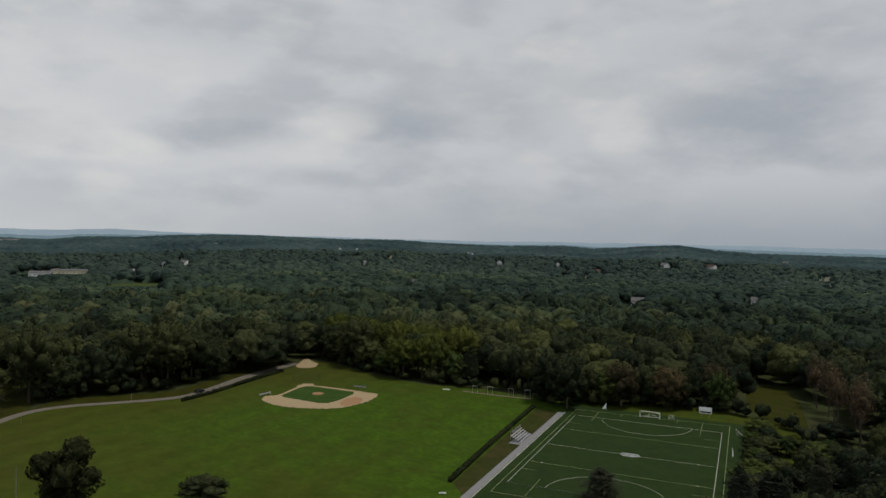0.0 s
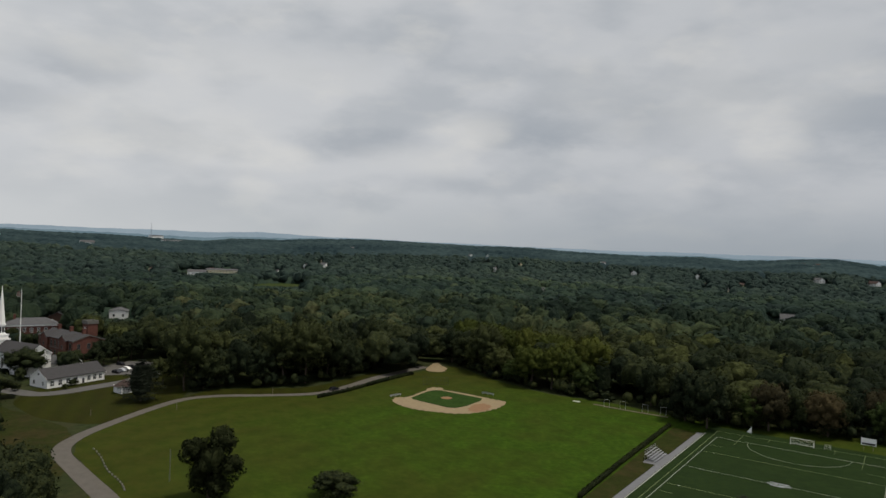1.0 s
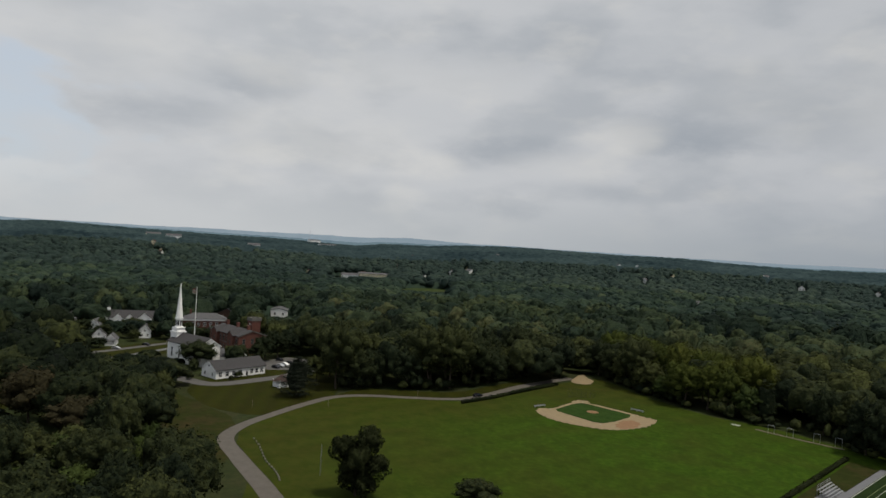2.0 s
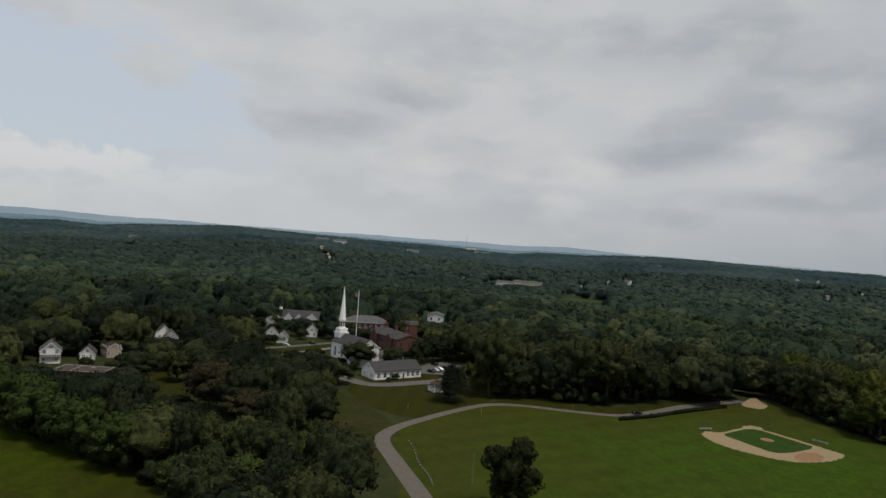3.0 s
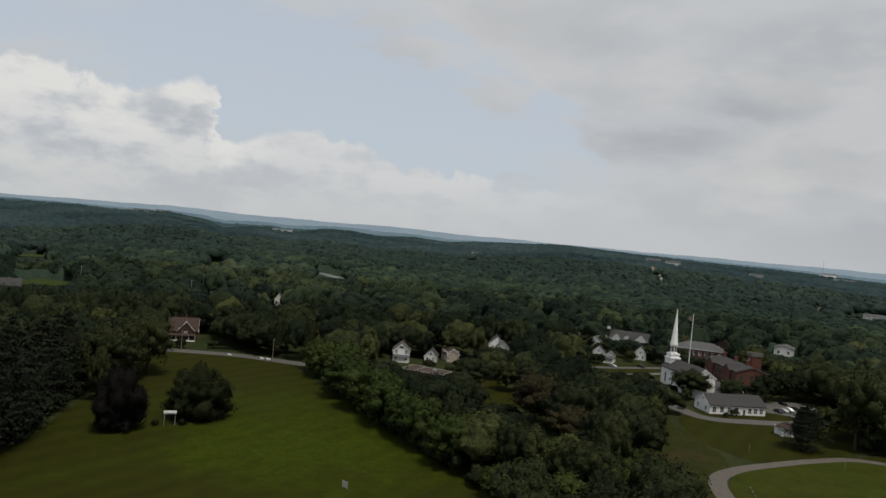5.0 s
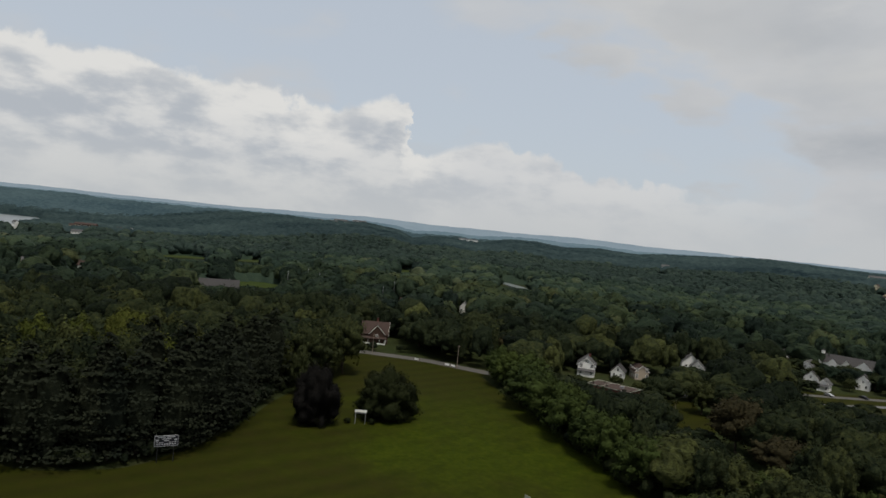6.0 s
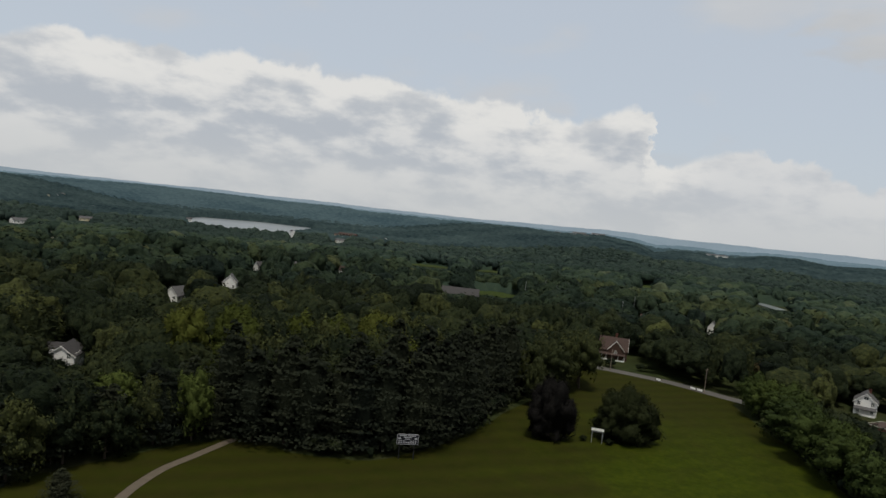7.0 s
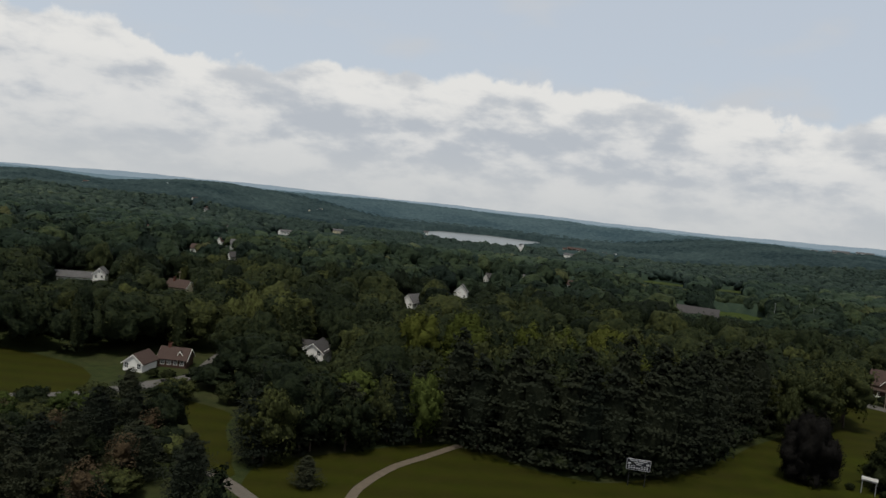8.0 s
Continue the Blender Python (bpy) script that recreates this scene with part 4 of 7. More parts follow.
def house(name, label, category, x, y, rz, w, l, eave, ridge, wall, roof, wins=(), chimney=None, z=0.0, group="", trim=None, wings=(), porch=None, door=None):
    """A gabled house: x across, y along the ridge. wins: side, first, last, count, height, width, tall."""
    h = thing(name, label, category, pose(x, y, z, 0, 0, rz), group)
    part("wall", prism([(-w / 2, -0.4), (w / 2, -0.4), (w / 2, eave), (0, ridge), (-w / 2, eave)], 0, l), wall, h)
    r = part("roof", gable_roof(w, 0, l, eave, ridge), roof, h, "")
    k = (ridge - eave) / (w / 2)
    if trim is not None:
        for yy in (-0.42, l + 0.36):
            part("rake_board", prism([(-w / 2 - 0.5, eave - 0.5 * k - 0.25), (0, ridge - 0.25), (w / 2 + 0.5, eave - 0.5 * k - 0.25), (w / 2 + 0.5, eave - 0.5 * k + 0.1), (0, ridge + 0.1), (-w / 2 - 0.5, eave - 0.5 * k + 0.1)], yy, yy + 0.06), trim, h)
    for side, s0, s1, n, zz, ww, hh in wins:
        for i in range(n):
            s = s0 + (s1 - s0) * (i / (n - 1) if n > 1 else 0.5)
            add_window(h, wall_pose(side, s, w, l, zz), ww, hh, trim, math.hypot(x, y) < 520)
    if chimney:
        cx2, cy2, cw, cz = chimney
        part("chimney", boxes((cx2 - cw / 2, cx2 + cw / 2, cy2 - cw / 2, cy2 + cw / 2, ridge - 2.5, cz), (cx2 - cw / 2 - 0.1, cx2 + cw / 2 + 0.1, cy2 - cw / 2 - 0.1, cy2 + cw / 2 + 0.1, cz - 0.25, cz)), M_BRICK, r, "red brick chimney")
    for side, s, ww, reach, ev, rd in wings:      # cross gables
        g = part("cross_gable", prism([(-ww / 2, -0.4), (ww / 2, -0.4), (ww / 2, ev), (0, rd), (-ww / 2, ev)], 0, reach + w / 2), wall, h,
                 "", wall_pose(side, s, w, l, 0) @ pose(0, -w / 2, 0))
        part("gable_roof", gable_roof(ww, 0, reach + w / 2, ev, rd, 0.4), roof, g)
        if trim is not None:
            kk, ye = (rd - ev) / (ww / 2), reach + w / 2 + 0.4
            part("rake_board", prism([(-ww / 2 - 0.5, ev - 0.5 * kk - 0.25), (0, rd - 0.25), (ww / 2 + 0.5, ev - 0.5 * kk - 0.25), (ww / 2 + 0.5, ev - 0.5 * kk + 0.1), (0, rd + 0.1), (-ww / 2 - 0.5, ev - 0.5 * kk + 0.1)], ye, ye + 0.06), trim, g)
        add_window(g, pose(0, reach + w / 2, ev * 0.55 + 0.1), 1.1, 1.6, trim)
    if porch:
        side, s0, s1, depth, pz = porch
        m = wall_pose(side, (s0 + s1) / 2, w, l, 0)
        n = abs(s1 - s0)
        p = part("porch", boxes((-n / 2, n / 2, 0.01, depth, -0.3, 0.4)), M_TRIM, h, "white open porch", m)
        part("porch_roof", prism([(0.0, pz + 0.7), (0.0, pz + 0.95), (depth + 0.3, pz + 0.25), (depth + 0.3, pz)], -n / 2 - 0.2, n / 2 + 0.2), roof, p, "", pose(0, 0, 0, 0, 0, 90))
        for i in range(5):
            xx = -n / 2 + 0.15 + (n - 0.3) * i / 4
            part("column", boxes((xx - 0.1, xx + 0.1, depth - 0.25, depth - 0.05, 0.4, pz + 0.25)), M_TRIM, p)
    if door:
        side, s = door
        d = part("door", boxes((-0.5, 0.5, -0.1, 0.05, 0, 2.1)), M_DARK, h, "dark panelled front door", wall_pose(side, s, w, l, 0.1))
    return h


# church with a tall steeple
church = house("church", "white clapboard church with tall white steeple and dark roof", "church", -371.3, 29.3, -62.2, 11.6, 27, 9.3, 13.2, M_WHITE, M_ROOF,
               (("E", 4, 23, 4, 2.2, 1.3, 4.6), ("W", 4, 23, 4, 2.2, 1.3, 4.6), ("S", -3.6, 3.6, 2, 2.2, 1.2, 4.2)), trim=M_TRIM, door=("S", 0))
part("pediment_board", prism([(-5.8, 9.0), (5.8, 9.0), (5.8, 9.5), (-5.8, 9.5)], -0.18, -0.02), M_TRIM, church)
tower = part("steeple_tower", boxes((-2.6, 2.6, -0.1, 5.1, 9.0, 14.6), (-2.9, 2.9, -0.4, 5.4, 14.3, 14.9), (-2.2, 2.2, 0.3, 4.7, 14.9, 16.6), (-2.4, 2.4, 0.1, 4.9, 16.4, 16.8)), M_WHITE, church, "square white tower stage", pose(1.0, -1.3, -0.9))
lantern = bmesh.new()
for z0, z1, r in ((16.8, 17.3, 2.0), (17.3, 20.9, 1.65), (20.9, 21.5, 2.05)):
    bmesh.ops.create_cone(lantern, cap_ends=True, segments=8, radius1=r, radius2=r, depth=z1 - z0, matrix=Matrix.Translation((0, 2.5, (z0 + z1) / 2)) @ pose(0, 0, 0, 0, 0, 22.5))
lan = part("belfry", lantern, M_WHITE, tower, "octagonal white belfry")
spire = bmesh.new()
bmesh.ops.create_cone(spire, cap_ends=True, segments=8, radius1=1.75, radius2=0.06, depth=17.4, matrix=Matrix.Translation((0, 2.5, 30.2)) @ pose(0, 0, 0, 0, 0, 22.5))
part("spire", spire, M_TRIM, tower, "slender white octagonal spire")
part("weather_vane", rods(((0, 2.5, 38.7), (0, 2.5, 40.2), 0.05), ((-0.5, 2.5, 39.7), (0.5, 2.5, 39.7), 0.04)), M_DARK, tower)
for i in range(4):
    a = radians(45 + 90 * i)
    lv = part("louvre", boxes((-0.42, 0.42, -0.06, 0.06, 17.7, 20.3)), M_DARK, tower, "dark belfry louvre", pose(math.cos(a) * 1.52, 2.5 + math.sin(a) * 1.52, 0, 0, 0, math.degrees(a) + 90))
for i in range(4):
    a = radians(90 * i)
    part("louvre", boxes((-0.42, 0.42, -0.06, 0.06, 17.7, 20.3)), M_DARK, tower, "dark belfry louvre", pose(math.cos(a) * 1.52, 2.5 + math.sin(a) * 1.52, 0, 0, 0, math.degrees(a) + 90))

hall = house("church_hall", "long low white church hall with charcoal gable roof", "hall", -320, 38.6, 25.4, 11.5, 26, 3.9, 7.3, M_WHITE, M_ROOF,
             (("E", 2.2, 12.5, 4, 0.9, 1.6, 2.1), ("E", 18.6, 24, 3, 0.9, 1.5, 2.0), ("S", -3, 3, 2, 1.1, 1.1, 1.6)), trim=M_TRIM, door=("E", 16),
             wings=(("W", 20, 8, 3, 3.9, 6.6),))
part("cellar_vent", boxes((-0.5, 0.5, -0.05, 0.05, 5.0, 5.7)), M_DARK, hall, "", pose(0, -0.02, 0))

brick = house("brick_school", "red brick two-storey school with dark roof and white window heads", "school", -411.4, 56.6, -72.3, 16, 35, 10, 12.6, M_BRICK, M_ROOF,
              (("E", 2.4, 32.6, 9, 1.2, 1.5, 2.6), ("E", 2.4, 32.6, 9, 5.8, 1.5, 2.6), ("N", -5, 5, 3, 5.8, 1.4, 2.6), ("N", -5, 5, 3, 1.2, 1.4, 2.6)), trim=M_STONE,
              wings=(("E", 8, 6.5, 1.2, 10, 12.4), ("E", 27, 6.5, 1.2, 10, 12.4)))
for y0 in (5.0, 17.5, 30.0):
    part("chimney", boxes((-0.8, 0.8, y0 - 0.6, y0 + 0.6, 11.0, 15.2), (-0.95, 0.95, y0 - 0.75, y0 + 0.75, 14.8, 15.1)), M_BRICK, brick, "red brick chimney stack")
part("string_course", boxes((-0.12, 0.12, 0.2, 34.8, 5.0, 5.3)), M_STONE, brick, "pale stone string course", pose(8.05, 0, 0))
for i in range(9):
    part("stone_lintel", boxes((-1.0, 1.0, -0.05, 0.1, 8.55, 8.9)), M_STONE, brick, "", wall_pose("E", 2.4 + 30.2 * i / 8, 16, 35, 0))
tw = thing("brick_tower", "square brick tower with pale stone parapet", "tower", pose(-407.8, 73, 2.4, 0, 0, -72))
part("shaft", boxes((-2.7, 2.7, -2.7, 2.7, -2.8, 12.4)), M_BRICK, tw)
part("parapet", boxes((-3.0, 3.0, -3.0, 3.0, 12.4, 13.0), (-3.0, -2.6, -3.0, 3.0, 13, 14.2), (2.6, 3.0, -3.0, 3.0, 13, 14.2), (-2.6, 2.6, -3.0, -2.6, 13, 14.2), (-2.6, 2.6, 2.6, 3.0, 13, 14.2)), M_STONE, tw, "pale stone parapet")
for s in ("E", "S"):
    m = pose(2.7, 0, 8.5, 0, 0, -90) if s == "E" else pose(0, -2.7, 8.5, 0, 0, 180)
    add_window(tw, m, 1.2, 2.2)

inn = thing("brick_hall", "brick hall with pale grey hipped roof and white cornice", "hall", pose(-462.8, 38.5, 0, 0, 0, -4.7))
part("wall", boxes((-7, 7, 0, 26, -0.4, 8.6)), M_BRICK, inn)
part("cornice", boxes((-7.5, 7.5, -0.5, 26.5, 8.6, 9.4)), M_TRIM, inn, "white wooden cornice")
hip = bmesh.new()
q = [hip.verts.new(c) for c in ((-7.7, -0.7, 9.4), (7.7, -0.7, 9.4), (7.7, 26.7, 9.4), (-7.7, 26.7, 9.4), (0, 6, 12.8), (0, 20, 12.8))]
for f in ((0, 1, 4), (1, 2, 5, 4), (2, 3, 5), (3, 0, 4, 5), (3, 2, 1, 0)):
    hip.faces.new([q[i] for i in f])
part("roof", hip, M_ROOFG, inn)
part("chimney", boxes((-1, 0.2, 4, 5.2, 10, 15)), M_BRICK, inn)
for zz in (1.2, 5.2):
    for i in range(7):
        add_window(inn, pose(7, 2.2 + 21.6 * i / 6, zz, 0, 0, -90), 1.3, 2.3)

fp = thing("flagpole", "very tall white flagpole with a furled flag", "flagpole", pose(-385, 38.2, 3.4))
part("pole", rods(((0, 0, -3.6), (0, 0, 31.8), 0.26, 0.13, 10)), M_TRIM, fp)
part("finial", rods(((0, 0, 31.8), (0, 0, 32.2), 0.2, 0.05)), M_METAL, fp)
flag = part("flag", prism([(0.14, 31.2), (1.1, 30.9), (2.1, 30.1), (2.3, 28.6), (1.4, 28.0), (0.14, 28.3)], -0.06, 0.06), M_LINE_W, fp, "red and white striped flag hanging slack", pose(0, 0, 0, 0, 0, -110))
for i in range(4):
    part("flag_stripe", prism([(0.16, 28.8 + i * 0.66), (2.0, 28.7 + i * 0.52), (2.0, 28.95 + i * 0.52), (0.16, 29.1 + i * 0.66)], -0.09, 0.09), M_RED, flag)
part("flag_canton", prism([(0.15, 30.1), (0.9, 29.9), (0.9, 30.9), (0.15, 31.15)], -0.1, 0.1), M_NAVY, flag)

house("inn", "long white gabled building with charcoal roof and cupola", "building", -490.5, -12, -10.2, 12, 36, 7, 11, M_WHITE, M_ROOF,
      (("E", 2, 34, 9, 1, 1.1, 1.6), ("E", 2, 34, 9, 4.2, 1.1, 1.6)), trim=M_TRIM, wings=(("E", 5, 8, 3, 7, 10.4), ("E", 15, 5, 2, 7, 9.4), ("E", 22, 5, 2, 7, 9.4), ("E", 31, 8, 4, 7, 10.6)))
cup = thing("cupola", "small white cupola with dark cap on the roof ridge", "cupola", pose(-489.2, -4, 11.1, 0, 0, -10.2))
part("drum", boxes((-0.9, 0.9, -0.9, 0.9, -0.6, 1.6)), M_TRIM, cup)
part("cap", rods(((0, 0, 1.6), (0, 0, 2.8), 1.2, 0.1, 4)), M_ROOF, cup)

house("church_annex", "white annex with pale grey sloping roof behind the church", "annex", -357, 47, -40, 8, 13, 4.2, 7.0, M_WHITE, M_ROOFG, (("E", 3, 10, 3, 1.2, 1.1, 1.6), ("N", -2, 2, 2, 1.2, 1.1, 1.6)), trim=M_TRIM)
HS = "houses in the village"
house("house", "cream house with dark roof beside the long inn", "house", -497, -27, 80, 8, 10, 4.5, 8, M_CREAM, M_ROOF, (("S", -2, 2, 2, 1, 1.1, 1.5), ("S", 0, 0, 1, 4, 1.1, 1.4)), None, 0, HS, M_TRIM)
house("house", "white cottage with grey roof in front of the inn", "house", -462, -12, 75, 8, 10, 4.5, 8, M_WHITE, M_ROOFG, (("S", -2, 2, 2, 1, 1.1, 1.5), ("S", 0, 0, 1, 4, 1.1, 1.4)), None, 0, HS, M_TRIM)
cot = (("S", -1.6, 1.6, 2, 1.0, 1.0, 1.5), ("S", 0, 0, 1, 3.8, 0.9, 1.2), ("E", 2, 7, 2, 1.0, 1.0, 1.4))
house("house", "white gabled cottage among trees by the common", "house", -426, -8, 86, 6.5, 9, 4.0, 7.0, M_WHITE, M_ROOF, cot, None, 0, HS, M_TRIM)
house("house", "small white cottage with porch by the common", "house", -414, -2, 80, 5.5, 7, 3.4, 6.0, M_WHITE, M_ROOFG, cot[:1], None, 0, HS, M_TRIM, porch=("S", -2.4, 2.4, 1.6, 2.4))
house("house", "white gabled house beside the inn", "house", -440, 16, 84, 6.5, 9, 4.6, 7.6, M_WHITE, M_ROOF, cot, None, 0, HS, M_TRIM)
house("house", "white house half hidden by a dark tree", "house", -384, -58, 100, 7, 9, 4.6, 7.8, M_WHITE, M_ROOFG, cot, None, 0, HS, M_TRIM)
two = (("S", -2.4, 2.4, 2, 1.0, 1.1, 1.6), ("S", -2.4, 2.4, 2, 4.0, 1.1, 1.5), ("E", 2, 8, 3, 1.0, 1.0, 1.5), ("W", 2, 8, 3, 1.0, 1.0, 1.5), ("E", 2, 8, 3, 4.0, 1.0, 1.4), ("W", 2, 8, 3, 4.0, 1.0, 1.4))
house("house", "white three-storey gabled house with grey roof and porch", "house", -331, -99, 106, 8, 10, 5.4, 8.8, M_WHITE, M_ROOFG, two + (("S", 0, 0, 1, 6.4, 1.6, 1.1),), (1, 7, 0.9, 9.8), 0, HS, M_TRIM, porch=("S", -3.8, 3.8, 2.2, 2.5))
house("house", "small white house with tall gable among trees", "house", -338, -86, 100, 6, 9, 3.4, 6.2, M_WHITE, M_ROOF, (("S", -1.5, 1.5, 2, 1.2, 1.0, 1.5), ("S", 0, 0, 1, 3.9, 0.9, 1.2)), None, 0, HS, M_TRIM)
house("house", "faded tan gabled house with brown roof", "house", -348, -77, 122, 6.4, 9, 4.2, 6.8, M_TAN, M_ROOFB, two, None, 0, HS, M_TRIM)
flat = thing("brick_shop", "low flat-roofed brick building with white parapet edges", "shop", pose(-299, -77, 0, 0, 0, -9))
part("wall", boxes((-5.5, 5.5, -9.5, 9.5, -0.4, 4.2)), M_BRICK, flat)
part("roof_vent", boxes((-1.0, 0.6, 3.0, 4.4, 4.35, 5.1)), M_METAL, flat)
part("parapet", boxes((-5.7, -5.3, -9.7, 9.7, 4.2, 4.5), (5.5, 5.7, -9.7, 9.7, 4.2, 4.5), (-5.3, 5.5, -9.7, -9.5, 4.2, 4.5), (-5.3, 5.5, 9.5, 9.7, 4.2, 4.5), (-5.3, 5.5, -3.1, -2.9, 4.2, 4.45)), M_LINE_W, flat, "white parapet coping")
part("roof", boxes((-5.3, 5.3, -9.3, 9.3, 4.2, 4.35)), M_ROOFB, flat, "dark brown gravel roof")
for i in range(4):
    add_window(flat, pose(5.5, -7 + 4.6 * i, 1.0, 0, 0, -90), 1.8, 1.6)
house("house", "brown shingled house with white gable trim and porch", "house", -306, -212, 33, 10, 14, 5.0, 10.4, M_BROWN, M_ROOFB,
      (("E", 1.5, 12.5, 4, 1.0, 1.1, 1.6), ("S", -3, 3, 3, 1.0, 1.1, 1.6), ("S", -1.5, 1.5, 2, 4.8, 1.0, 1.5)), (-1, 8, 1.0, 12.4), 0, HS, M_TRIM, wings=(("E", 8.5, 7.5, 0.8, 5.4, 9.6),), porch=("E", 1, 13, 2.6, 2.7))
house("house", "white garage-like cottage with brown gable roof", "house", -14, -233, 150, 6.2, 8, 2.7, 5.2, M_WHITE, M_ROOFB, (("S", -2, 2, 2, 1.0, 1.1, 1.5), ("W", 2, 7, 2, 1.0, 1.1, 1.4)), None, 0, HS, M_TRIM)
house("house", "low brown-roofed cape house with white dormer", "house", -22, -243, 70, 7, 9, 2.8, 5.6, M_BROWN, M_ROOFB, (("E", 1.6, 7.6, 4, 1.0, 1.0, 1.4), ("W", 1.6, 7.6, 4, 1.0, 1.0, 1.4)), (0, 2.5, 0.9, 7.0), 0, HS, M_TRIM, wings=(("W", 6.5, 2.0, -1.4, 3.7, 5.1), ("W", 2.8, 2.0, -1.4, 3.7, 5.1), ("E", 6.5, 2.0, -1.4, 3.7, 5.1)))
house("house", "white two-storey house with charcoal roof", "house", -70, -243, 150, 8, 11, 4.8, 7.8, M_WHITE, M_ROOF, two, None, 0, HS, M_TRIM, wings=(("W", 7, 5, 2, 4.4, 7.2),))
house("house", "white gabled house deep among trees", "house", -145.4, -360.7, 120, 8, 13, 6, 10, M_WHITE, M_ROOFG, two, None, 0, HS, M_TRIM)
house("house", "tall white house with two window rows", "house", -195.5, -403.7, 150, 8, 10, 7.5, 11.5, M_WHITE, M_ROOFG, two, None, 0, HS, M_TRIM)
house("house", "pale stuccoed house with red-brown roof", "house", -25.5, -381.5, 60, 8.5, 11, 5.0, 8.2, M_CREAM, M_ROOFB, (("E", 1.6, 9.4, 4, 1, 1.1, 1.5), ("W", 1.6, 9.4, 4, 1, 1.1, 1.5), ("W", 1.6, 9.4, 4, 3.4, 1.1, 1.3)), (1, 3, 1, 9.6), 0, HS, M_TRIM)
house("house", "tall narrow white house with dark windows", "house", 7.8, -396.6, 170, 5.6, 7, 6.6, 9.4, M_WHITE, M_ROOFG, (("S", -1.4, 1.4, 2, 1.0, 1.0, 1.5), ("S", -1.4, 1.4, 2, 4.2, 1.0, 1.4), ("S", 0, 0, 1, 6.9, 0.8, 1.0)), None, 0, HS, M_TRIM)
house("house", "row of low white cottages", "house", 29, -405, 85, 7, 20, 3.6, 6.0, M_WHITE, M_ROOFG, (("W", 2, 18, 6, 1, 1.2, 1.5), ("E", 2, 18, 6, 1, 1.2, 1.5)), None, 0, HS, M_TRIM)

FARH = [  # x, y, turn, width, length, eave, ridge, wall, roof, label
    (-77, -634, 80, 10, 16, 7, 11, M_WHITE, M_ROOFG), (-44, -592, 70, 9, 13, 5, 8, M_WHITE, M_ROOFB), (-68, -545, 100, 8, 12, 5, 8, M_WHITE, M_ROOF),
    (-304, -891, 60, 9, 14, 6, 9, M_WHITE, M_ROOFG), (-637, 642, -45, 8, 10, 9, 12, M_WHITE, M_ROOFG), (-334, 664, -63, 10, 23, 7, 11, M_WHITE, M_ROOFG),
    (-305, 818, -69, 8, 11, 7, 11, M_WHITE, M_ROOFB), (-262, 808, -72, 10, 19, 7, 11, M_WHITE, M_ROOFG), (-585, 1299, 60, 12, 30, 8, 12, M_WHITE, M_ROOFG),
    (-518, 1366, 70, 12, 34, 8, 12, M_WHITE, M_ROOFB), (-1188, 574, 20, 12, 14, 8, 12, M_WHITE, M_ROOFG), (-1192, 621, 100, 12, 14, 8, 12, M_WHITE, M_ROOFG),
    (-2055, 515, 10, 20, 34, 14, 16, M_WHITE, M_ROOFG), (-1880, 500, 5, 16, 50, 7, 9, M_WHITE, M_ROOFG), (-1860, 60, 2, 14, 34, 7, 11, M_CREAM, M_ROOFG),
    (-1750, 100, -6, 18, 34, 10, 14, M_WHITE, M_ROOFG), (-1154, 380, -20, 16, 100, 8, 10, M_CREAM, M_ROOFG), (-1106, 335, -20, 14, 28, 8, 11, M_WHITE, M_ROOFG), 
    (-1557, 256, 0, 12, 26, 8, 12, M_WHITE, M_ROOFG), (-1975, -1060, 30, 16, 60, 8, 10, M_WHITE, M_ROOFG),
    (-1900, -1510, 35, 14, 46, 10, 14, M_WHITE, M_ROOFG), (-1925, -1450, 45, 14, 46, 10, 14, M_WHITE, M_ROOFG), (-786, -1226, 60, 12, 30, 8, 11, M_WHITE, M_ROOFG),
    (-840, -1300, 40, 12, 40, 8, 11, M_BROWN, M_ROOFB), (-459, -233, 100, 6, 8, 7, 11, M_WHITE, M_ROOFG), (-443, -278, 50, 9, 12, 4, 8, M_CREAM, M_ROOFB),
    (-400, -64, 110, 9, 12, 5, 9, M_WHITE, M_ROOFG), (-530, -52, 80, 6, 8, 4, 6.5, M_CREAM, M_ROOFG), (-268, -518, 90, 9, 12, 5, 9, M_WHITE, M_ROOF), (-309, -530, 70, 9, 14, 5, 9, M_CREAM, M_ROOFG), (-525, 112, 75, 12, 22, 8, 9.5, M_WHITE, M_ROOFG), (-512, 72, 70, 12, 20, 7, 10, M_BROWN, M_ROOF),
    (-980, 860, 30, 10, 14, 7, 11, M_WHITE, M_ROOFG), (-760, 1180, 30, 10, 14, 7, 11, M_WHITE, M_ROOFB), (-860, 1120, 40, 10, 20, 7, 11, M_WHITE, M_ROOFG),
    (-1500, -320, 10, 10, 16, 7, 11, M_WHITE, M_ROOFG), (-200, -1150, 100, 14, 40, 9, 12, M_WHITE, M_ROOFG), (-110, -1060, 100, 10, 16, 7, 11, M_WHITE, M_ROOFG), (-330, -1330, 80, 12, 44, 9, 12, M_CREAM, M_ROOFG),
]
for i in range(14):                       # a new estate on the wooded slope
    FARH.append((-1700 - 26 * i * 0.75 + 18 * (i % 3), -1300 - 26 * i + 20 * (i % 2) * 1.0, 35 + 8 * (i % 4), 9, 12.0, 6.0, 9.5, M_WHITE, M_ROOFG))
hr = np.random.default_rng(77)
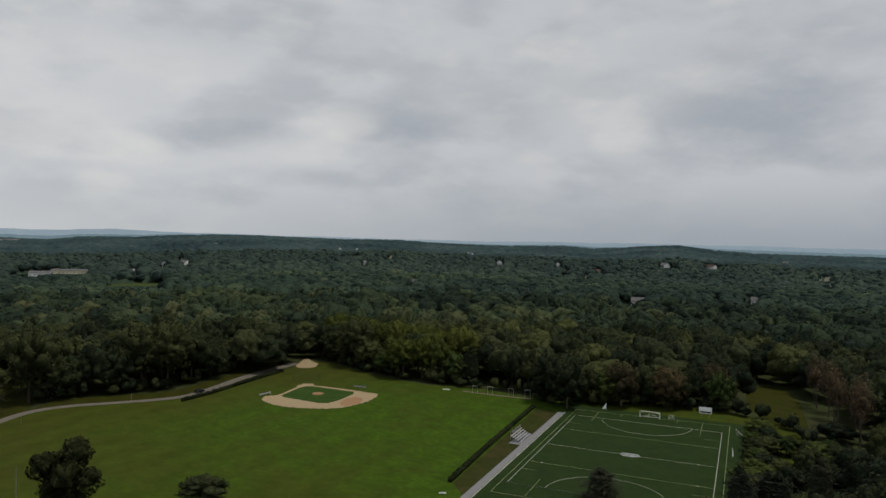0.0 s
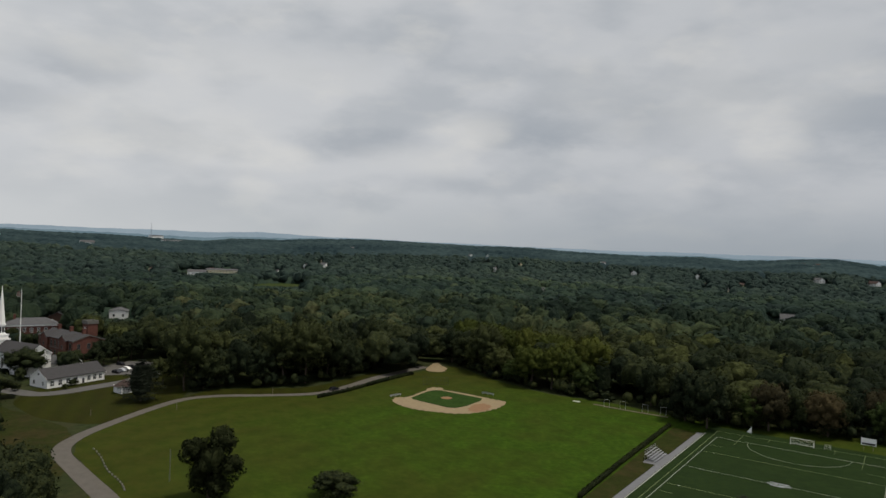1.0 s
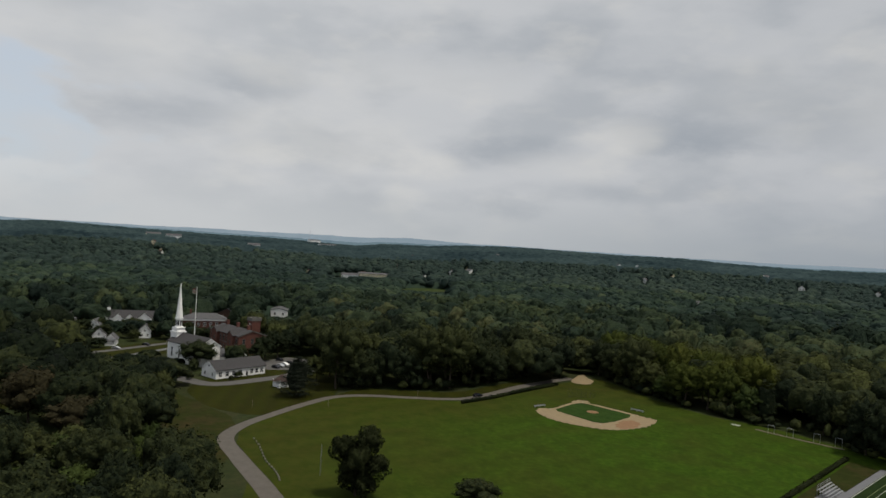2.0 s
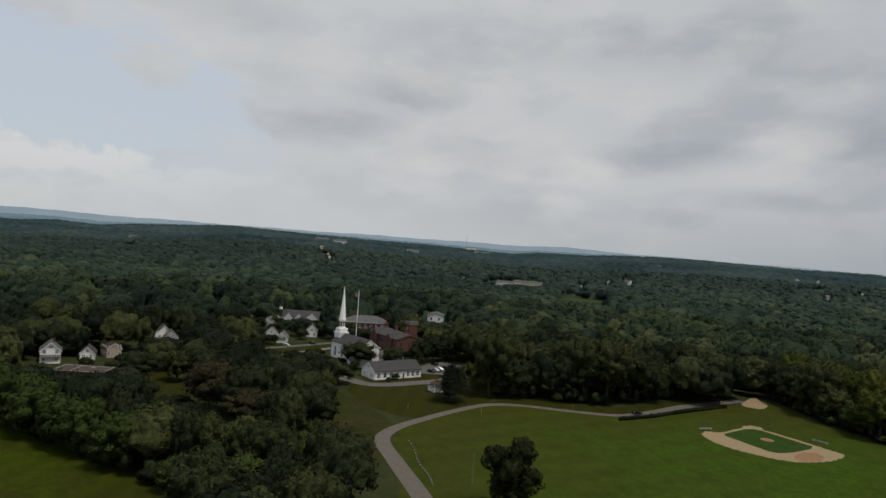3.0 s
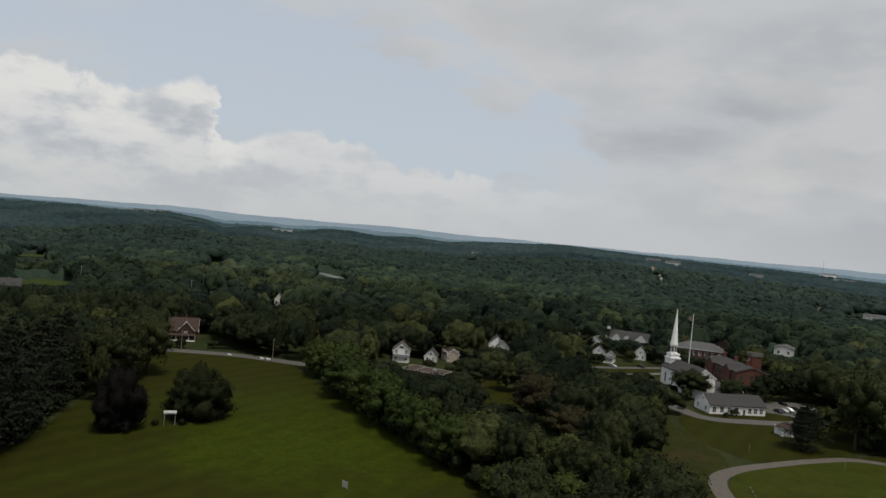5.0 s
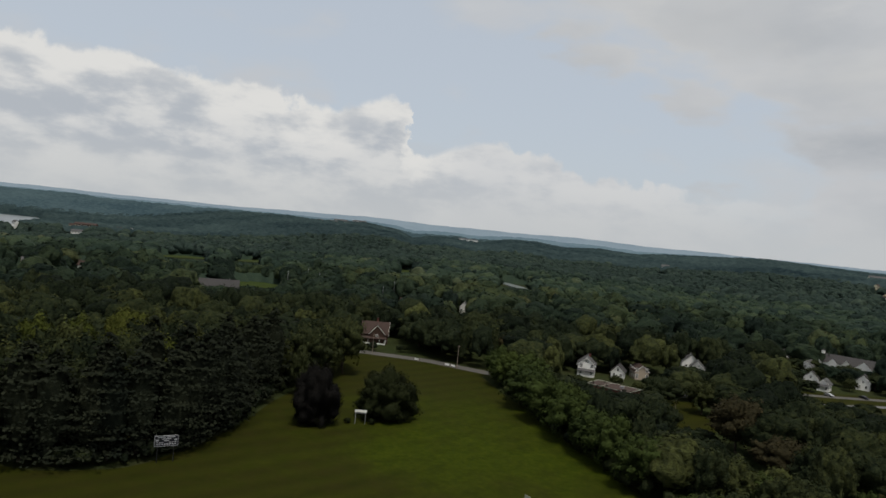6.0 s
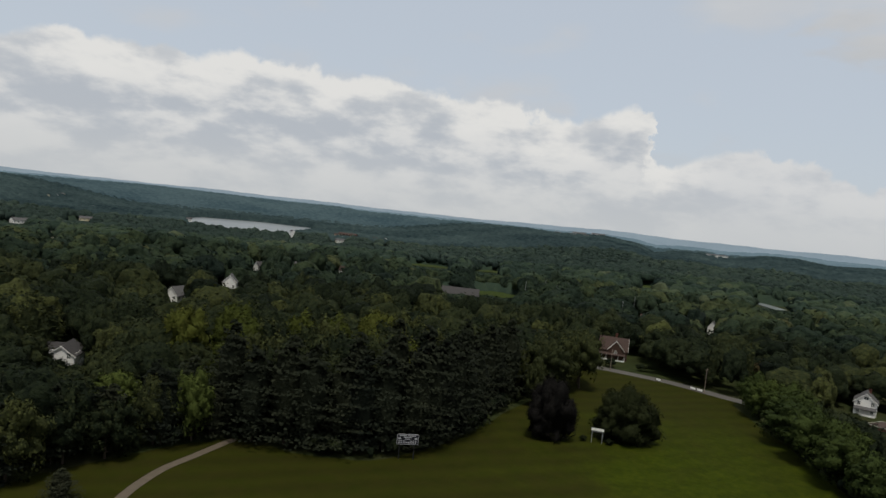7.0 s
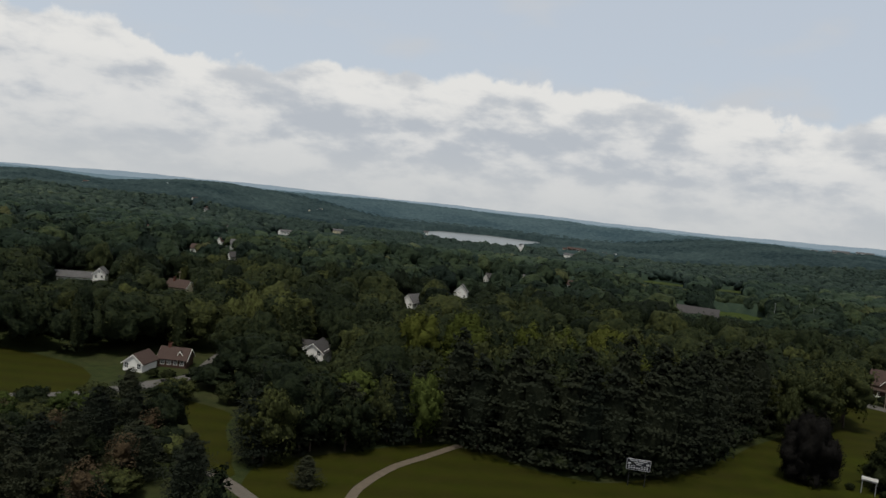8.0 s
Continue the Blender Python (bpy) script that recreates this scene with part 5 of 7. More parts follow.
for az, d, n, sp in ((14, 1300, 4, 170), (22, 1700, 6, 260), (30, 1250, 3, 140), (46, 1500, 3, 200), (62, 1500, 5, 220), (70, 1250, 4, 160), (86, 1500, 3, 200), (150, 640, 1, 60), (162, 620, 1, 60), (172, 760, 2, 120),
                     (182, 900, 3, 160), (176, 1450, 6, 220), (186, 1900, 5, 260), (148, 1500, 6, 120), (166, 1800, 5, 220)):
    cx2, cy2 = bearing(az, d)
    for i in range(n):
        FARH.append((cx2 + hr.normal(0, sp * 0.5), cy2 + hr.normal(0, sp * 0.5), hr.uniform(0, 180), 7, float(hr.uniform(8, 12)), 5.0, 8.2, M_WHITE if hr.random() < 0.7 else M_CREAM, M_ROOFG if hr.random() < 0.6 else M_ROOFB))
fs = {"white_clapboard": "white", "cream_siding": "cream", "brown_shingle_wall": "brown"}
for x, y, rz, w, l, ev, rd, wm, rm in FARH:
    if math.hypot(x, y) > 1480:          # stretched 10 m taller to show over the canopy from the camera
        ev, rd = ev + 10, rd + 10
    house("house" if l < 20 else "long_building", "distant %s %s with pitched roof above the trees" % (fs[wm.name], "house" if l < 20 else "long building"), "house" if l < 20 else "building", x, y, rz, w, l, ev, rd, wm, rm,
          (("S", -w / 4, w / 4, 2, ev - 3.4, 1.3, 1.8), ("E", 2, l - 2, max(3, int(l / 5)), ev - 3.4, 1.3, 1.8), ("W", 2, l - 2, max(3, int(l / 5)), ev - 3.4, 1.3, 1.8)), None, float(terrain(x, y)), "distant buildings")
gr = house("gymnasium", "large building with broad charcoal gabled roof among trees", "building", -363, -400, 46, 16, 28, 4, 8.6, M_CREAM, M_ROOF, (("W", 2, 24, 6, 1.2, 1.6, 2.0),), wings=(("W", 21, 9, 5, 4, 8.0),))

# ---- furniture of the fields ----
sc = thing("scoreboard", "dark blue scoreboard with pale panels on two posts", "scoreboard", pose(-124.7, -135.8, 1.2, 0, 0, 150.7) @ Matrix.Scale(0.85, 4))
for s in (-2.2, 2.2):
    part("post", boxes((s - 0.1, s + 0.1, -0.13, 0.13, -1.7, 6.0)), M_DARK, sc)
board = part("board", boxes((-3.1, 3.1, -0.35, -0.14, 3.4, 6.2)), M_NAVY, sc)
part("rim", boxes((-3.2, 3.2, -0.4, -0.12, 6.2, 6.3), (-3.2, 3.2, -0.4, -0.12, 3.3, 3.4), (-3.2, -3.1, -0.4, -0.12, 3.3, 6.3), (3.1, 3.2, -0.4, -0.12, 3.3, 6.3)), M_SCORE, board, "grey metal rim")
for x0, x1, z0, z1 in ((-2.4, -0.3, 5.75, 6.0), (0.0, 2.3, 5.75, 6.0), (-1.2, 1.2, 5.25, 5.5), (-0.7, 0.7, 4.75, 5.0)):
    part("panel", boxes((x0, x1, -0.4, -0.33, z0, z1)), M_SCORE, board, "pale panel")
for i in range(8):
    x = -2.7 + i * 0.69
    part("number_panel", boxes((x, x + 0.48, -0.4, -0.33, 3.7, 4.05)), M_SCORE, board)
    if i not in (3, 4):
        part("number_panel", boxes((x, x + 0.48, -0.4, -0.33, 4.25, 4.5)), M_SCORE, board)
for s in (-2.45, 2.45):
    part("side_panel", boxes((s - 0.4, s + 0.4, -0.4, -0.33, 4.8, 5.3)), M_SCORE, board)
sg = thing("notice_board", "white notice board on two posts between shrubs", "sign", pose(-186.1, -123.4, 0, 0, 0, math.degrees(math.atan2(3, -2.1))))
for s in (-1.5, 1.5):
    part("post", boxes((s - 0.10, s + 0.10, -0.10, 0.10, -0.2, 4.4)), M_METAL, sg)
part("panel", boxes((-1.75, 1.75, -0.2, -0.09, 3.3, 4.5)), M_METAL, sg)
part("header", boxes((-1.8, 1.8, -0.24, -0.19, 3.7, 4.45)), M_TRIM, sg, "white header strip")
for i in range(3):
    part("text_bar", boxes((-1.2, 1.2, -0.225, -0.19, 3.38 + i * 0.11, 3.43 + i * 0.11)), M_DARK, sg)
fg = thing("field_marker", "small white folded frame lying on the lawn", "marker", pose(-112.4, 130.9, 0.03, 0, 0, 35))
part("bar", rods(((-0.9, 0, 0.25), (0.9, 0, 0.45), 0.10), ((-0.9, 0.5, 0.06), (0.9, 0.5, 0.06), 0.08)), M_TRIM, fg)
part("foot", rods(((-0.9, 0, 0.25), (-0.9, 0.5, 0.06), 0.06), ((0.9, 0, 0.45), (0.9, 0.5, 0.06), 0.06)), M_TRIM, fg)
part("panel", boxes((-0.5, 0.5, -0.05, 0.3, 0.1, 0.5)), M_LINE_W, fg)
tg = thing("practice_target", "small pale practice target on the grass", "target", pose(-165, -59, 0.03, 0, 0, 70))
part("panel", boxes((-0.9, 0.9, -0.05, 0.05, 0.3, 1.9)), M_LINE_W, tg)
part("stand", rods(((-0.8, 0, 0), (-0.8, 0, 1.9), 0.05), ((0.8, 0, 0), (0.8, 0, 1.9), 0.05), ((0, 0.9, 0), (0, 0, 1.6), 0.05)), M_METAL, tg)


def pole_thing(name, label, category, x, y, h, r, mat, arms=0, rz=0.0, lamp_head=False, group=""):
    p = thing(name, label, category, pose(x, y, float(terrain(x, y)), 0, 0, rz), group)
    part("shaft", rods(((0, 0, -0.3), (0, 0, h), r, r * 0.65, 8)), mat, p)
    for i in range(arms):
        part("crossarm", boxes((-1.2, 1.2, -0.08, 0.08, h - 0.9 - i * 0.8, h - 0.74 - i * 0.8)), mat, p)
    if lamp_head:
        part("light_bar", boxes((-1.6, 1.6, -0.15, 0.15, h - 0.1, h + 0.25)), M_METAL, p)
    return p


pole_thing("field_pole", "slim pale pole standing on the ball field", "pole", -182, 52.5, 8.5, 0.1, M_METAL)
for x, y in ((-263, 48), (-258, 76), (-268, 118)):
    pole_thing("bollard_post", "thin dark roadside post", "post", x, y, 2.6, 0.07, M_POLE, group="roadside posts")
for x, y, h, rz in ((-283, -188, 9.5, 20), (-290, -146, 10.5, 5), (-301, -52, 10, 0), (-42, -238, 10, 30), (-40, -222, 9, 60), (-62, -255, 10, 40), (-345, -118, 9, 0), (-30, -385, 12, 50), (-60, -190, 9, 20)):
    pole_thing("utility_pole", "weathered wooden utility pole with crossarm beside a street", "utility pole", x, y, h, 0.18, M_POLE, 1, rz, group="utility poles")
for x, y, h in ((-412, -330, 20), (-440, -318, 20), (-425, -352, 20), (-452, -290, 18), (-395, -345, 20), (-405, -268, 18)):
    pole_thing("floodlight_mast", "tall grey floodlight mast behind the trees", "floodlight", x, y, h, 0.2, M_METAL, 0, 40, True, group="floodlights")
# batting-practice frames along the far edge of the lawn
for i, (x, y) in enumerate(((-183, 229), (-177.5, 232.5), (-169, 236), (-162.5, 239))):
    bf = thing("practice_goal", "grey metal goal-post frame at the lawn edge", "goal", pose(x, y, 0.03, 0, 0, 30), "practice frames")
    part("upright", rods(((-1.1, 0, 0), (-1.1, 0, 3.4), 0.06)), M_METAL, bf)
    part("upright", rods(((1.1, 0, 0), (1.1, 0, 3.4), 0.06)), M_METAL, bf)
    part("top_bar", rods(((-1.1, 0, 3.4), (1.1, 0, 3.4), 0.06)), M_METAL, bf)
tagged(part("path_3", ribbon([(-190, 229), (-176, 233), (-160, 239)], 1.6, 0.0, 0.06), M_PATH), "pale strip of bare ground at the lawn edge", "path", kind="structure")
pl = part("practice_plate", boxes((-1.6, 1.6, -1.0, 1.0, 0, 0.12)), M_LINE_W, None, "", pose(-197, 226, 0.03, 0, 0, 25))
tagged(pl, "pale flat square mat on the lawn", "mat")
for x, y, rz, lab in ((-240.3, 161.5, 98, "low grey team bench by the third-base line"), (-224.8, 199.6, 22, "low grey team bench by the first-base line")):
    be = thing("team_bench", lab, "bench", pose(x, y, 0.03, 0, 0, rz), "team benches")
    part("seat", boxes((-3.0, 3.0, -0.2, 0.2, 0.42, 0.5)), M_METAL, be)
    part("backrest", boxes((-3.0, 3.0, 0.2, 0.26, 0.55, 0.95)), M_METAL, be)
    for s in (-2.6, 0, 2.6):
        part("leg", boxes((s - 0.05, s + 0.05, -0.18, 0.24, 0, 0.42)), M_METAL, be)
cagem = thing("backstop", "dim chain-link backstop fence behind home plate", "fence", pose(-252.5, 191.5, 0.03, 0, 0, 62))
for i in range(7):
    part("post", rods(((-6 + 2 * i, 0, 0), (-6 + 2 * i, 0, 3.6), 0.04)), M_DARK, cagem)
for z in (0.1, 1.8, 3.55):
    part("rail", rods(((-6, 0, z), (6, 0, z), 0.03)), M_DARK, cagem)
wires = bmesh.new()
for i in range(48):
    rod(wires, (-6 + i * 0.25, 0.02, 0.1), (-6 + i * 0.25, 0.02, 3.55), 0.008, None, 3)
part("chain_link", wires, M_DARK, cagem)


def car(x, y, rz, paint, label):
    c = thing("car", label, "car", pose(x, y, 0.06, 0, 0, rz), "parked cars")
    prof = [(-2.2, 0.35), (2.2, 0.35), (2.25, 0.75), (1.3, 0.95), (0.6, 1.42), (-1.2, 1.45), (-2.0, 1.0), (-2.25, 0.9)]
    bm = prism(prof, -0.87, 0.87)
    bmesh.ops.bevel(bm, geom=bm.edges[:], offset=0.06, segments=1, affect="EDGES")
    body = part("body", bm, paint, c)
    part("windows", prism([(1.1, 0.98), (0.55, 1.36), (-1.15, 1.38), (-1.75, 1.02)], -0.885, 0.885), M_GLASS, body, "dark glass windows")
    for sx in (-1.35, 1.4):
        for sy in (-0.78, 0.78):
            w = part("wheel", rods(((sx, sy - 0.1, 0.32), (sx, sy + 0.1, 0.32), 0.32, None, 12)), M_DARK, c)
    return c


P_BLACK, P_SILVER, P_WHITE2 = plain("black_car_paint", (0.015, 0.015, 0.018), 0.25, 0, 0.1), plain("silver_car_paint", (0.45, 0.46, 0.48), 0.3, 0.4, 0.1), plain("white_car_paint", (0.75, 0.75, 0.74), 0.3, 0, 0.08)
car(-262.5, 144, 100, P_BLACK, "black car on the narrow lane")
for i, (x, y, rz) in enumerate(((-338, 72, 30), (-341, 75, 30), (-344.5, 78, 30), (-348, 81, 30), (-352, 86, 32), (-334, 84, 115), (-337, 90, 115), (-358, 78, 30))):
    car(x, y, rz, (P_BLACK, P_SILVER, P_WHITE2, P_BLACK)[i % 4], "%s car in the church parking lot" % ("black", "silver", "white", "black")[i % 4])
for x, y, rz, p, nm in ((-401, 1, 52, P_SILVER, "silver"), (-412, 16, 52, P_BLACK, "black"), (-424, 36, 60, P_WHITE2, "white")):
    car(x, y, rz, p, "%s car on the street by the common" % nm)
for x, y, rz in ((-287.5, -166, 82), (-289.8, -151, 86), (-289.9, -148, 86)):
    bb = thing("banner_barrier", "low white banner strung along the street edge", "barrier", pose(x, y, 0.03, 0, 0, rz), "roadside banners")
    part("cloth", boxes((-1.2, 1.2, -0.04, 0.04, 0.35, 1.15)), M_TRIM, bb)
    part("stakes", rods(((-1.2, 0, 0), (-1.2, 0, 1.2), 0.04), ((1.2, 0, 0), (1.2, 0, 1.2), 0.04)), M_POLE, bb)
gz = thing("garden_pavilion", "small pavilion with dark hipped roof near the church", "pavilion", pose(-296, 66, 0, 0, 0, 20))
part("roof", rods(((0, 0, 3.0), (0, 0, 5.2), 5.0, 0.2, 4)), M_ROOFB, gz)
for sx in (-2.6, 2.6):
    for sy in (-2.6, 2.6):
        part("post", boxes((sx - 0.12, sx + 0.12, sy - 0.12, sy + 0.12, -0.2, 3.2)), M_TRIM, gz)
part("white_wall", boxes((-2.5, 2.5, -2.5, 2.5, -0.2, 2.4)), M_WHITE, gz)

# ---- far water, meadows and masts ----
LAKE = [(-722, -1868), (-813, -1985), (-1000, -1995), (-1090, -1862), (-1000, -1650), (-880, -1470), (-760, -1330), (-640, -1250), (-545, -1300), (-560, -1430), (-640, -1650)]
tagged(part("lake", slab(smooth_line(LAKE, 5, True), -22.0, -19.2), M_WATER), "pale grey lake reflecting the clouds", "lake", kind="structure")
tagged(part("river", ribbon([(-860, -420), (-800, -350), (-770, -322), (-720, -292)], 16, 0.0, 1.6), M_WATER), "bend of a pale river among woods", "river", kind="structure")
MEADOWS = [(-904, 400, 46, 40), (-700, -815, 60, 40), (-772, -760, 60, 22), (-430, -410, 30, 22), (-1930, -1050, 110, 90), (-790, -495, 30, 14)]
for x, y, a, b in MEADOWS:
    d = math.degrees(math.atan2(-x, y))
    ring = [(x + math.cos(t) * b * math.cos(radians(d)) - math.sin(t) * a * math.sin(radians(d)), y + math.cos(t) * b * math.sin(radians(d)) + math.sin(t) * a * math.cos(radians(d))) for t in np.linspace(0, 2 * math.pi, 24, endpoint=False)]
    bm = bmesh.new()
    c = bm.verts.new((x, y, float(terrain(x, y)) + 1.0))
    q = [bm.verts.new((px2, py2, float(terrain(px2, py2)) + 0.8)) for px2, py2 in ring]
    for i in range(24):
        bm.faces.new((c, q[i], q[(i + 1) % 24]))
    tagged(part("meadow", bm, M_MEADOW), "distant open green meadow among woods", "meadow", kind="structure")
for x, y, h in ((-3164, 797, 95), (-2730, 1650, 55)):
    mast = thing("radio_mast", "thin lattice radio mast on the wooded ridge", "mast", pose(x, y, float(terrain(x, y))), "radio masts")
    part("lattice", rods(((-1.6, 0, 0), (0, 0, h), 0.35, 0.2, 4), ((1.6, 0, 0), (0, 0, h), 0.35, 0.2, 4), ((0, 1.6, 0), (0, 0, h), 0.35, 0.2, 4)), M_METAL, mast)


# ---- trees ----
def unit(v):
    return v / (np.linalg.norm(v, axis=-1, keepdims=True) + 1e-9)


def core(rx, rz, zc, n, rng, k=0.7, lump=0.12, freq=5.0, dome=False):
    """A rough heart that closes the crown, all four-sided faces; dome: without its underside."""
    vs, fs2 = [], []
    g = np.tan(np.linspace(-1, 1, n + 1) * 0.7854)
    index = {}

    def vert(p):
        key = tuple(np.round(p, 4))
        if key not in index:
            index[key] = len(vs)
            vs.append(p)
        return index[key]

    for ax in range(3):
        for s in (-1, 1):
            for i in range(n):
                for j in range(n):
                    q = []
                    for di, dj in ((0, 0), (1, 0), (1, 1), (0, 1)):
                        p = np.zeros(3)
                        p[ax], p[(ax + 1) % 3], p[(ax + 2) % 3] = s, g[i + di], g[j + dj]
                        q.append(p)
                    if dome and np.mean([unit(p)[2] for p in q]) < -0.35:
                        continue
                    q = [vert(p) for p in q]
                    fs2.append(q if s > 0 else q[::-1])
    v = unit(np.array(vs))
    ph = rng.uniform(0, 6.28, 4)
    d = rng.normal(0, 1, (4, 3))
    w = sum(np.sin(v @ unit(d[i]) * freq * (1 + 0.4 * i) + ph[i]) for i in range(4)) / 2
    v = v * (k + lump * w)[:, None]
    return v * np.array([rx, rx, rz]) + np.array([0, 0, zc]), np.array(fs2)


def broad_crown(seed, rx=6.5, rz=8.5, zc=12.5, lobes=30, cards=2400, size=0.5, grid=6, low=-0.6, deep=0.70, hull=0.93):
    """One uneven leaf mass, swelling into lobes with creases between them, covered with sprays of leaves."""
    rng = np.random.default_rng(seed)
    i = np.arange(lobes) + 0.5
    zz = 1 - (1 - low) * i / lobes
    th = i * 2.39996 + rng.uniform(0, 6) + rng.normal(0, 0.25, lobes)
    d = unit(np.stack([np.cos(th) * np.sqrt(1 - zz ** 2), np.sin(th) * np.sqrt(1 - zz ** 2), zz], 1) + rng.normal(0, 0.08, (lobes, 3)))
    wide = 1.95 / math.sqrt(lobes) * rng.uniform(0.75, 1.3, lobes)
    full = rng.uniform(0.80, 1.14, lobes)
    scale = np.array([rx, rx, rz])
    tilt = rng.normal(0, 0.10, 3)

    def surface(v):
        ang = np.arccos(np.clip(v @ d.T, -1, 1)) / wide
        h = deep + (full - deep) * np.sqrt(np.clip(1 - ang ** 2, 0, 1))
        j = h.argmax(1)
        return h.max(1) * (1 + v @ tilt), j

    cv, cf = core(1, 1, 0, grid, rng, 1.0, 0.0, 4.0, True)
    cv = unit(cv)
    r, _ = surface(cv)
    cv = cv * (r * hull + rng.normal(0, 0.015, len(cv)))[:, None] * scale + np.array([0, 0, zc])
    o = unit(rng.normal(0, 1, (cards * 2, 3)) + np.array([0, 0, 0.15]))
    o = o[o[:, 2] > low - 0.15][:cards]
    r, j = surface(o)
    pos = o * (r * rng.uniform(0.92, 1.06, len(o)))[:, None] * scale + np.array([0, 0, zc])
    out = unit(0.7 * unit(o / scale) + 1.1 * (o - d[j]) / wide[j][:, None] + np.array([0, 0, 0.1]))
    v, f = card_cloud(rng, pos, out, size)
    ho = unit((cv - np.array([0, 0, zc])) / scale)
    hj = surface(ho)[1]
    hn = unit(0.7 * unit(ho / scale) + 1.1 * (ho - d[hj]) / wide[hj][:, None])
    leaf = unit(np.repeat(out, 4, 0) + np.repeat(rng.normal(0, 0.22, (len(out), 3)), 4, 0))
    return np.concatenate([v, cv]), np.concatenate([f, cf + len(v)]), np.concatenate([leaf, hn])


def pine_crown(seed, h=28.0, cards=1500, size=1.0, core_n=2, rx=4.6, first=0.22):
    """White pine: whorls of flat, uneven boughs."""
    rng = np.random.default_rng(seed)
    levels = 13
    P, N = [], []
    per = cards // (levels * 5)
    for i in range(levels):
        t = i / (levels - 1)
        z = h * (first + (0.97 - first) * t)
        reach = rx * (1 - t ** 2.2) ** 0.8 * rng.uniform(0.78, 1.18) + 1.1
        for k in range(5):
            a = k * 1.2566 + i * 0.8 + rng.uniform(-0.3, 0.3)
            l = reach * rng.uniform(0.65, 1.25)
            s = rng.uniform(0.15, 1.0, per)
            wid = rng.normal(0, 0.20 * l + 0.3, per)
            x = math.cos(a) * s * l - math.sin(a) * wid
            y = math.sin(a) * s * l + math.cos(a) * wid
            P.append(np.stack([x, y, z + rng.uniform(-1.3, 1.3) + s * l * 0.16 - (wid / (l + 0.1)) ** 2 * 1.5 + rng.normal(0, 0.22, per)], 1))
            N.append(np.stack([np.full(per, math.cos(a) * 0.5), np.full(per, math.sin(a) * 0.5), np.ones(per)], 1))
    P, N = np.concatenate(P), unit(np.concatenate(N))
    v, f = card_cloud(rng, P, N, size)
    side = unit(P * np.array([1, 1, 0]))
    leaf = unit(np.repeat(N + 0.45 * side + rng.normal(0, 0.1, N.shape), 4, 0))
    cv, cf = core(rx * 0.72, h * 0.46, h * 0.50, core_n, rng, 0.85)
    return np.concatenate([v, cv]), np.concatenate([f, cf + len(v)]), np.concatenate([leaf, unit(cv * np.array([1, 1, 0]) + np.array([0, 0, 0.01]))])


def trunk_mesh(h, r, limbs, seed, lean=0.0):
    rng = np.random.default_rng(seed)
    bm = bmesh.new()
    pts = [Vector((lean * (k / 4) ** 2 + rng.normal(0, 0.12), rng.normal(0, 0.12), h * k / 4 - (0.3 if k == 0 else 0))) for k in range(5)]
    for k in range(4):
        rod(bm, pts[k], pts[k + 1], r * (1 - k * 0.2), r * (1 - (k + 1) * 0.2), 7)
    for i in range(limbs):
        a = i * 2.4 + rng.uniform(0, 1)
        z = h * rng.uniform(0.42, 0.85)
        l = h * rng.uniform(0.2, 0.32)
        rod(bm, (lean * (z / h) ** 2, 0, z), (lean * (z / h) ** 2 + math.cos(a) * l, math.sin(a) * l, z + l * 0.7), r * 0.4, r * 0.1, 5)
    return data_of("trunk", bm, M_BARK)



def template(name, label, crown, mat, trunk_h, trunk_r, limbs, seed, category="tree"):
    t = thing(name, label, category)
    part("trunk", trunk_mesh(trunk_h, trunk_r, limbs, seed), None, t)
    v, f, n = crown
    me = mesh_of("crown", v, f, mat, True, None, n)
    me.materials.append(MASS[mat.name])
    spray = (f[:, 1] == f[:, 0] + 1) & (f[:, 2] == f[:, 0] + 2) & (f[:, 3] == f[:, 0] + 3)
    me.polygons.foreach_set("material_index", np.where(spray, 0, 1).astype(np.int32))
    part("crown", me, None, t)
    return {"ob": t, "used": False}


def plant(tp, x, y, s=1.0, h=1.0, rz=0.0, label="", group=""):
    """Sets a tree; the template itself stands at its first place."""
    z = float(terrain(x, y))
    m = pose(x, y, z, 0, 0, rz)
    if not tp["used"]:
        tp["used"] = True
        ob = tp["ob"]
        ob.matrix_basis = m @ Matrix.Diagonal((s, s, h, 1))
        tp["first"] = ob
    else:
        ob = tp["first"]
        ob = copy_thing(ob, m)
        ob.scale = (s, s, h)
    return tagged(ob, label, "", group)


OAKS = [template("broadleaf_tree", "tall green broadleaf tree with full rounded crown", broad_crown(11 + i, rx, rz, zc, 58, 2500, 0.54, 9, -0.85, 0.58, 0.90), M_LEAF, 13, 0.38, 5, i)
        for i, (rx, rz, zc) in enumerate(((6.5, 9.8, 11.6), (5.8, 10.2, 11.8), (7.4, 9.4, 11.6), (6.2, 9.2, 12.0)))]
LOW = [template("broadleaf_tree", "green broadleaf tree with low rounded crown", broad_crown(211 + i, rx, rz, zc, 52, 2500, 0.50, 9, -0.85, 0.58, 0.90), M_LEAF, 8, 0.32, 5, 60 + i)
       for i, (rx, rz, zc) in enumerate(((6.6, 6.4, 7.2), (6.0, 6.6, 7.4), (7.2, 6.2, 7.0)))]
FRESH = [template("broadleaf_tree", "fresh green broadleaf tree with dense rounded crown", broad_crown(241 + i, rx, rz, zc, 52, 2500, 0.50, 9, -0.85, 0.58, 0.90), M_FRESH, 8, 0.32, 5, 70 + i)
         for i, (rx, rz, zc) in enumerate(((6.6, 6.6, 7.4), (7.0, 6.2, 7.0)))]
